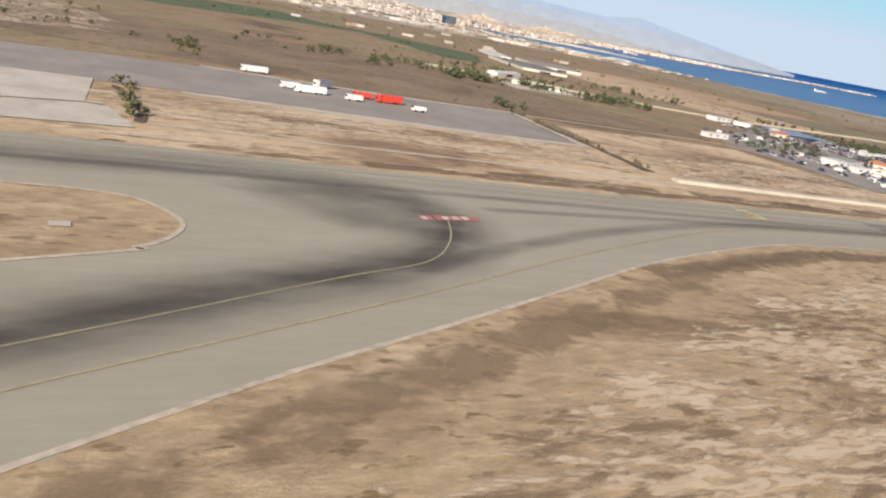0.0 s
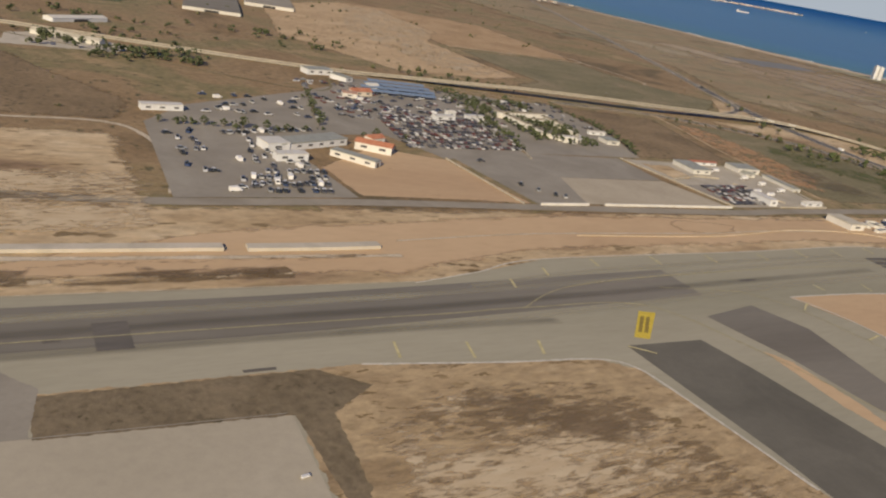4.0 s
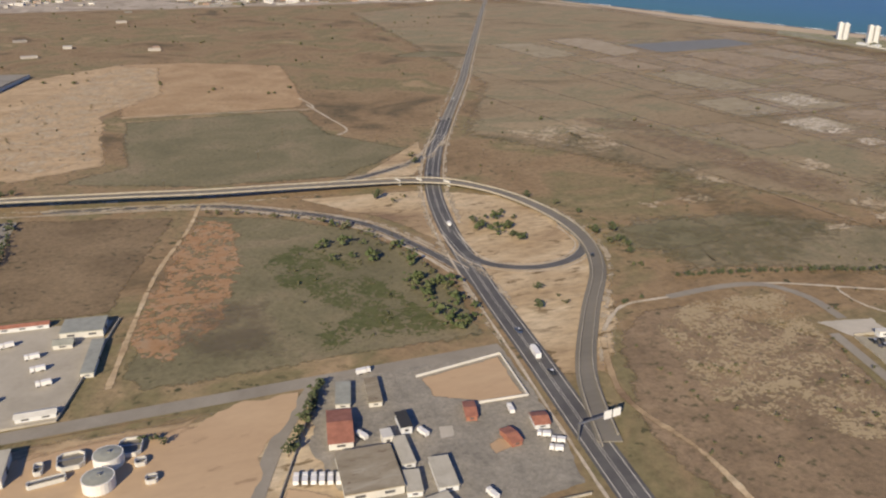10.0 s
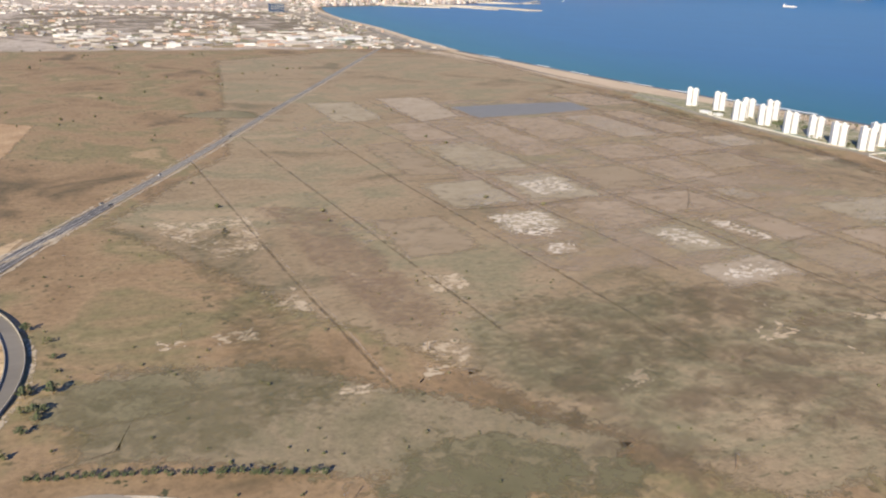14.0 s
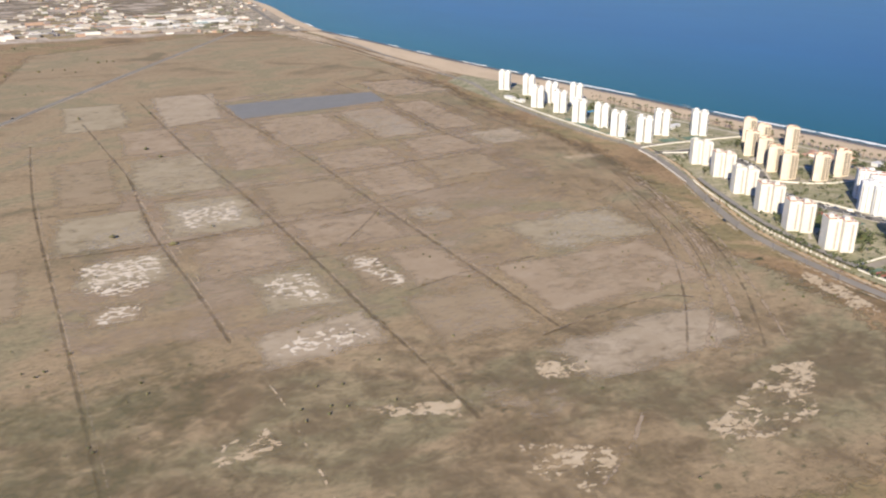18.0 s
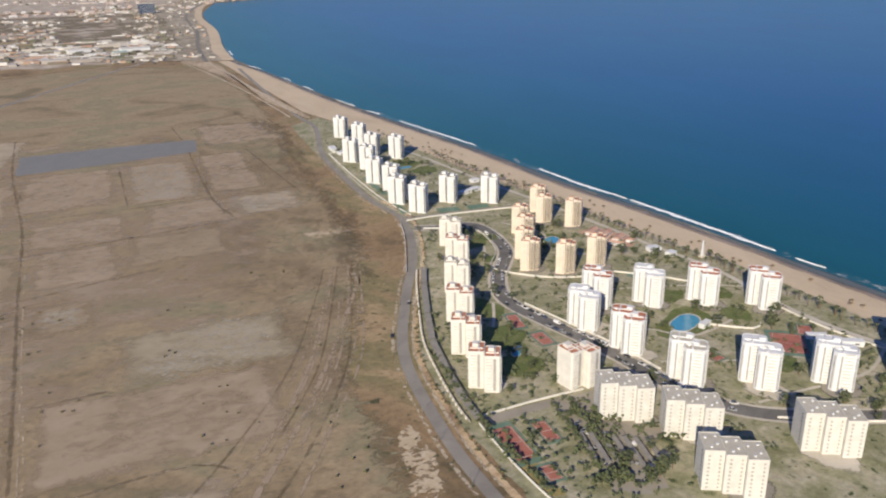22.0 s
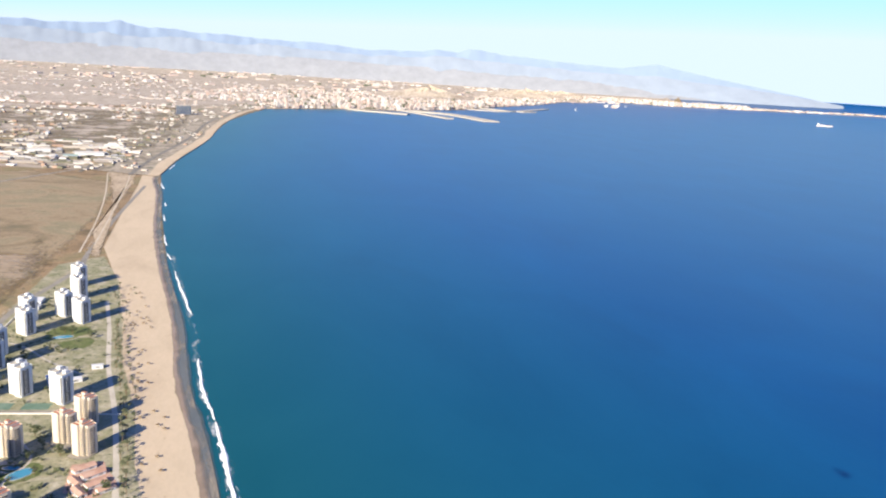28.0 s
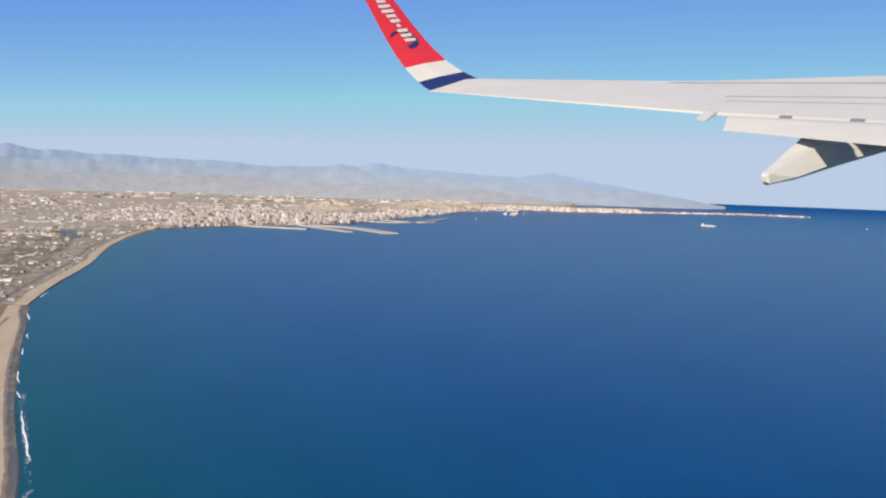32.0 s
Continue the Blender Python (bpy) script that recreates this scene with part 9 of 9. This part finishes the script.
for x, y in ((9300, 6200), (5200, 7000), (6500, 8600)):
    p = far_off(x, y, 0)
    s = new("sailing_boat")
    s.matrix_basis = Matrix.Translation(p)
    tagged(s, "small white boat far out in the bay", "boat")
    part("hull", Solid().prism([(-9, -3), (6, -3), (12, 0), (6, 3), (-9, 3)], 0, 3), white_mat, s)
    part("sail", Solid().add([(0, 0, 3), (-8, 0.2, 4), (0.3, 0.4, 20), (0, -0.4, 3)], [[0, 1, 2], [3, 2, 1]]), white_mat, s)

# hills: the castle rock in the city, the headland, and ranges on the horizon
for x, y, r, h, name in ((4050, 8200, 700, 130, "castle hill of bare tan rock"), (5700, 9900, 900, 120, "bare tan headland hill"), (6700, 11200, 900, 90, "low tan hill behind the cape")):
    s = Solid()
    for i in range(9):
        for j in range(28):
            q, a = r * i / 8, 2 * math.pi * j / 28
            z = h * (1 - i / 8) ** 1.1 * (0.8 + 0.5 * noise.noise(Vector((i * 0.7, math.cos(a) * 2, math.sin(a) * 2))))
            s.v.append((x + q * math.cos(a), y + q * math.sin(a), z + 1))
    for i in range(8):
        for j in range(28):
            s.f.append([i * 28 + j, (i + 1) * 28 + j, (i + 1) * 28 + (j + 1) % 28, i * 28 + (j + 1) % 28])
    tagged(far_mesh("hill", s, plain_mat), name, "hill", "", "structure")


def range_of_hills(radius, knots, rough, mat, label, seed, relief):
    """A far ridge on the rim: height angles in degrees by bearing."""
    s = Solid()
    b0, b1 = knots[0][0], knots[-1][0]
    n, rows = 520, 8
    cx, cy = HUB[0] * SCALE, HUB[1] * SCALE
    verts = []
    for i in range(n + 1):
        d = b0 + (b1 - b0) * i / n
        e = float(np.interp(d, [q[0] for q in knots], [q[1] for q in knots]))
        e += max(e, 0) * rough * (noise.noise(Vector((d / 3, seed, 0))) + 0.5 * noise.noise(Vector((d / 1.1, seed, 4))) + 0.25 * noise.noise(Vector((d / 0.4, seed, 8))))
        for j in range(rows + 1):
            u = j / rows
            r = radius - 140 * (1 - u) + relief * (1 - u * 0.6) * noise.noise(Vector((d * 0.7 + j * 0.35, j * 0.5, seed))) + 0.3 * relief * noise.noise(Vector((d * 2.3 - j * 0.6, j * 0.9, seed)))
            z = EYE - radius * math.tan(radians(1.6)) + (radius * math.tan(radians(e + 1.6))) * u ** 0.8
            verts.append((cx + r * math.sin(radians(d)), cy + r * math.cos(radians(d)), z))
    faces = [[i * (rows + 1) + j, i * (rows + 1) + j + 1, (i + 1) * (rows + 1) + j + 1, (i + 1) * (rows + 1) + j] for i in range(n) for j in range(rows)]
    me = bpy.data.meshes.new("backdrop_hills")
    me.from_pydata(verts, [], faces)
    me.materials.append(mat)
    for p in me.polygons:
        p.use_smooth = True
    tagged(new("backdrop_hills", me), label, "", "", "structure")


# the ranges get their haze from the painted hill colours
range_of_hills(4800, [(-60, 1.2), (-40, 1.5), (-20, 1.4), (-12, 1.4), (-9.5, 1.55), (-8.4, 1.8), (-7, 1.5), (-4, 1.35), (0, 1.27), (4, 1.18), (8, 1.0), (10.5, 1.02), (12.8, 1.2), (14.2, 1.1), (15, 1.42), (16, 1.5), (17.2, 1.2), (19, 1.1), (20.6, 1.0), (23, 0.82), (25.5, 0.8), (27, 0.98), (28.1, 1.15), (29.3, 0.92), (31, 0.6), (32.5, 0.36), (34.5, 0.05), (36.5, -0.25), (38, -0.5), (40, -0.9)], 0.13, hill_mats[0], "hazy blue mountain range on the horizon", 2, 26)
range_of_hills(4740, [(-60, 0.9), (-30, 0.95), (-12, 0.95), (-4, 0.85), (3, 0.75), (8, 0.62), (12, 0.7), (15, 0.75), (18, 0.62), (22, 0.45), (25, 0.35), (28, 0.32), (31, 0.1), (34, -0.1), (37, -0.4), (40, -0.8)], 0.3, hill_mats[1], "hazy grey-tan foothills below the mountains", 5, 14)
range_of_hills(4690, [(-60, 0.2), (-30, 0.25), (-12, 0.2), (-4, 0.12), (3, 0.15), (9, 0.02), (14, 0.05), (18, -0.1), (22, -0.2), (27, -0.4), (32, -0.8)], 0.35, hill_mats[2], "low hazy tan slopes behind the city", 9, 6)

# ---- the airliner's wing beside the last leg of the flight ----
wing = thing("aircraft_wing", 2272.6, 11.46, 311.64, 0, "white airliner wing with raised red winglet, flaps slightly down", "aircraft wing")
wing_mat = plain("white aircraft paint", (0.60, 0.59, 0.545), 0.4, vary=0.08, size=1.5)
greyw_mat = plain("grey aircraft panel", (0.20, 0.21, 0.23), 0.4, vary=0.1)
red_mat = plain("red winglet paint", (0.62, 0.035, 0.05), 0.3, vary=0.05)
navy_mat = plain("navy winglet stripe", (0.02, 0.035, 0.13), 0.3, vary=0.05)


def loft(a, b, n, drop):
    """A tapering slab between two chord lines, each (front, back); drop: thickness at the front and the back at each end."""
    s = Solid()
    for i in range(n + 1):
        u = i / n
        f = [p + (q - p) * u for p, q in zip(a[0], b[0])]
        k = [p + (q - p) * u for p, q in zip(a[1], b[1])]
        d = drop[0] + (drop[1] - drop[0]) * u
        m = [0.72 * p + 0.28 * q for p, q in zip(f, k)]
        s.v += [tuple(f), (m[0], m[1], m[2] + d * 0.35), tuple(k), (k[0], k[1], k[2] - d * 0.10), (m[0], m[1], m[2] - d * 0.6)]
    for i in range(n):
        for j in range(5):
            s.f.append([i * 5 + j, i * 5 + (j + 1) % 5, (i + 1) * 5 + (j + 1) % 5, (i + 1) * 5 + j])
    s.f += [[4, 3, 2, 1, 0], [n * 5 + j for j in range(5)]]
    return s


TIP_F, TIP_B = (6.21, 15.55, 2.26), (4.94, 14.91, 1.85)
MID_F, MID_B = (9.28, 12.14, 2.05), (6.85, 9.10, 1.13)
ROOT_F, ROOT_B = (14.6, 5.0, 1.75), (8.0, 3.6, 0.55)
part("outer_panel", loft((TIP_F, TIP_B), (MID_F, MID_B), 6, (0.12, 0.35)), wing_mat, wing)
part("inner_panel", loft((MID_F, MID_B), (ROOT_F, ROOT_B), 6, (0.35, 0.9)), wing_mat, wing)
part("flap", loft(((6.82, 8.50, 1.03), (6.42, 8.10, 0.80)), ((7.60, 3.4, 0.53), (6.6, 3.3, 0.24)), 4, (0.06, 0.10)), wing_mat, wing)
part("aileron_gap", loft(((8.0, 12.0, 1.92), (7.98, 11.98, 1.918)), ((11.0, 4.6, 1.34), (10.98, 4.59, 1.335)), 2, (0.008, 0.008)), greyw_mat, wing)
part("spoiler_gap", loft(((7.45, 9.35, 1.40), (7.43, 9.33, 1.39)), ((9.2, 3.9, 0.98), (9.18, 3.89, 0.975)), 2, (0.008, 0.008)), greyw_mat, wing)
part("flap_fence", loft(((7.0, 9.1, 1.18), (6.5, 8.75, 0.98)), ((6.95, 8.85, 1.12), (6.45, 8.5, 0.93)), 1, (0.05, 0.05)), wing_mat, wing)
fair = Solid()
for (xl, yl, zl), (xr, yr, zr), (xb, yb, zb) in (((5.64, 6.53, 0.20), (5.65, 6.49, 0.20), (5.66, 6.51, 0.14)), ((5.66, 6.55, 0.235), (5.68, 6.47, 0.225), (5.72, 6.52, 0.115)), ((5.99, 6.73, 0.37), (6.03, 6.60, 0.35), (6.21, 6.64, 0.19)),
                                                 ((6.72, 7.13, 0.68), (6.82, 6.90, 0.62), (7.08, 6.93, 0.37)), ((8.07, 7.72, 0.80), (8.1, 7.45, 0.74), (8.44, 7.48, 0.61)), ((9.86, 8.27, 0.95), (9.9, 8.04, 0.93), (10.28, 8.02, 0.90))):
    bx, by = xb + (xl - xr) * 0.6, yb + (yl - yr) * 0.6
    fair.v += [(xl, yl, zl), (xr, yr, zr), (0.85 * xb + 0.15 * xr, 0.85 * yb + 0.15 * yr - 0.02, 0.85 * zb + 0.15 * zr), (xb, yb + 0.03, zb), (bx, by, zb + 0.02)]
for i in range(5):
    for j in range(5):
        fair.f.append([i * 5 + j, i * 5 + (j + 1) % 5, (i + 1) * 5 + (j + 1) % 5, (i + 1) * 5 + j])
fair.f += [[0, 1, 2, 3, 4], [29, 28, 27, 26, 25]]
for u in (0.15, 0.165, 0.33, 0.345):
    x, y, z = 6.82 + 0.78 * u, 8.50 - 5.1 * u, 1.045 - 0.5 * u
    part("flap_hinge", loft(((x + 0.03, y + 0.02, z), (x - 0.03, y - 0.02, z - 0.02)), ((x + 0.05, y - 0.07, z), (x - 0.01, y - 0.11, z - 0.02)), 1, (0.05, 0.05)), greyw_mat, wing, "dark flap hinge")
part("flap_track_fairing", fair, wing_mat, wing, "white pointed fairing below the flap")
# winglet in bands: navy root, white stripe, red blade
UP_F, UP_B = (4.08, 16.40, 4.34), (3.52, 15.95, 4.16)


def along_blade(u):
    bow = 0.35 * (1 - u) ** 2 * u * 4
    f = [p + (q - p) * u for p, q in zip(TIP_F, UP_F)]
    k = [p + (q - p) * u for p, q in zip(TIP_B, UP_B)]
    return (f[0] - bow * 0.6, f[1] + bow * 0.2, f[2] - bow * 0.75), (k[0] - bow * 0.5, k[1] + bow * 0.1, k[2] - bow * 0.6)


winglet = None
for name, u0, u1, m in (("winglet_root", 0.0, 0.10, navy_mat), ("winglet_stripe", 0.10, 0.24, wing_mat), ("winglet_blade", 0.24, 1.0, red_mat)):
    s = Solid()
    n = 7
    for i in range(n + 1):
        f, k = along_blade(u0 + (u1 - u0) * i / n)
        d = 0.05
        s.v += [f, ((f[0] + k[0]) / 2 - d, (f[1] + k[1]) / 2 - d, (f[2] + k[2]) / 2), k, ((f[0] + k[0]) / 2 + d, (f[1] + k[1]) / 2 + d, (f[2] + k[2]) / 2)]
    for i in range(n):
        for j in range(4):
            s.f.append([i * 4 + j, i * 4 + (j + 1) % 4, (i + 1) * 4 + (j + 1) % 4, (i + 1) * 4 + j])
    s.f += [[3, 2, 1, 0], [n * 4 + j for j in range(4)]]
    part(name, s, m, wing)


def on_blade(u, w, lift=0.062):
    """A point on the near face of the winglet: u up the blade, w from its front to its back edge."""
    f, b_ = along_blade(u)
    q = [p + (r - p) * w for p, r in zip(f, b_)]
    return (q[0] - lift, q[1] - lift * 1.08, q[2])


for k, tall in enumerate((0.15, 0.15, 0.15, 0.15, 0.15, 0.2, 0.2, 0.15, 0.15, 0.05, 0.15, 0.15, 0.15)):
    u, mid = 0.90 - k * 0.039, 0.50 - 0.012 * k
    q = [on_blade(u, mid - tall), on_blade(u, mid + tall), on_blade(u + 0.024, mid + tall), on_blade(u + 0.024, mid - tall)]
    part("lettering_bar", Solid().add(q, [[0, 1, 2, 3]]), wing_mat, wing, "white lettering bar")
swirl = Solid()
for k in range(15):
    a = 0.6 + k * 0.30
    for r in (1.0, 0.86 - 0.02 * k):
        swirl.v.append(on_blade(0.45 + 0.075 * r * math.sin(a), 0.52 + 0.36 * r * math.cos(a), 0.058))
swirl.f = [[2 * k, 2 * k + 1, 2 * k + 3, 2 * k + 2] for k in range(14)]
part("swirl", swirl, navy_mat, wing, "dark blue painted swirl")
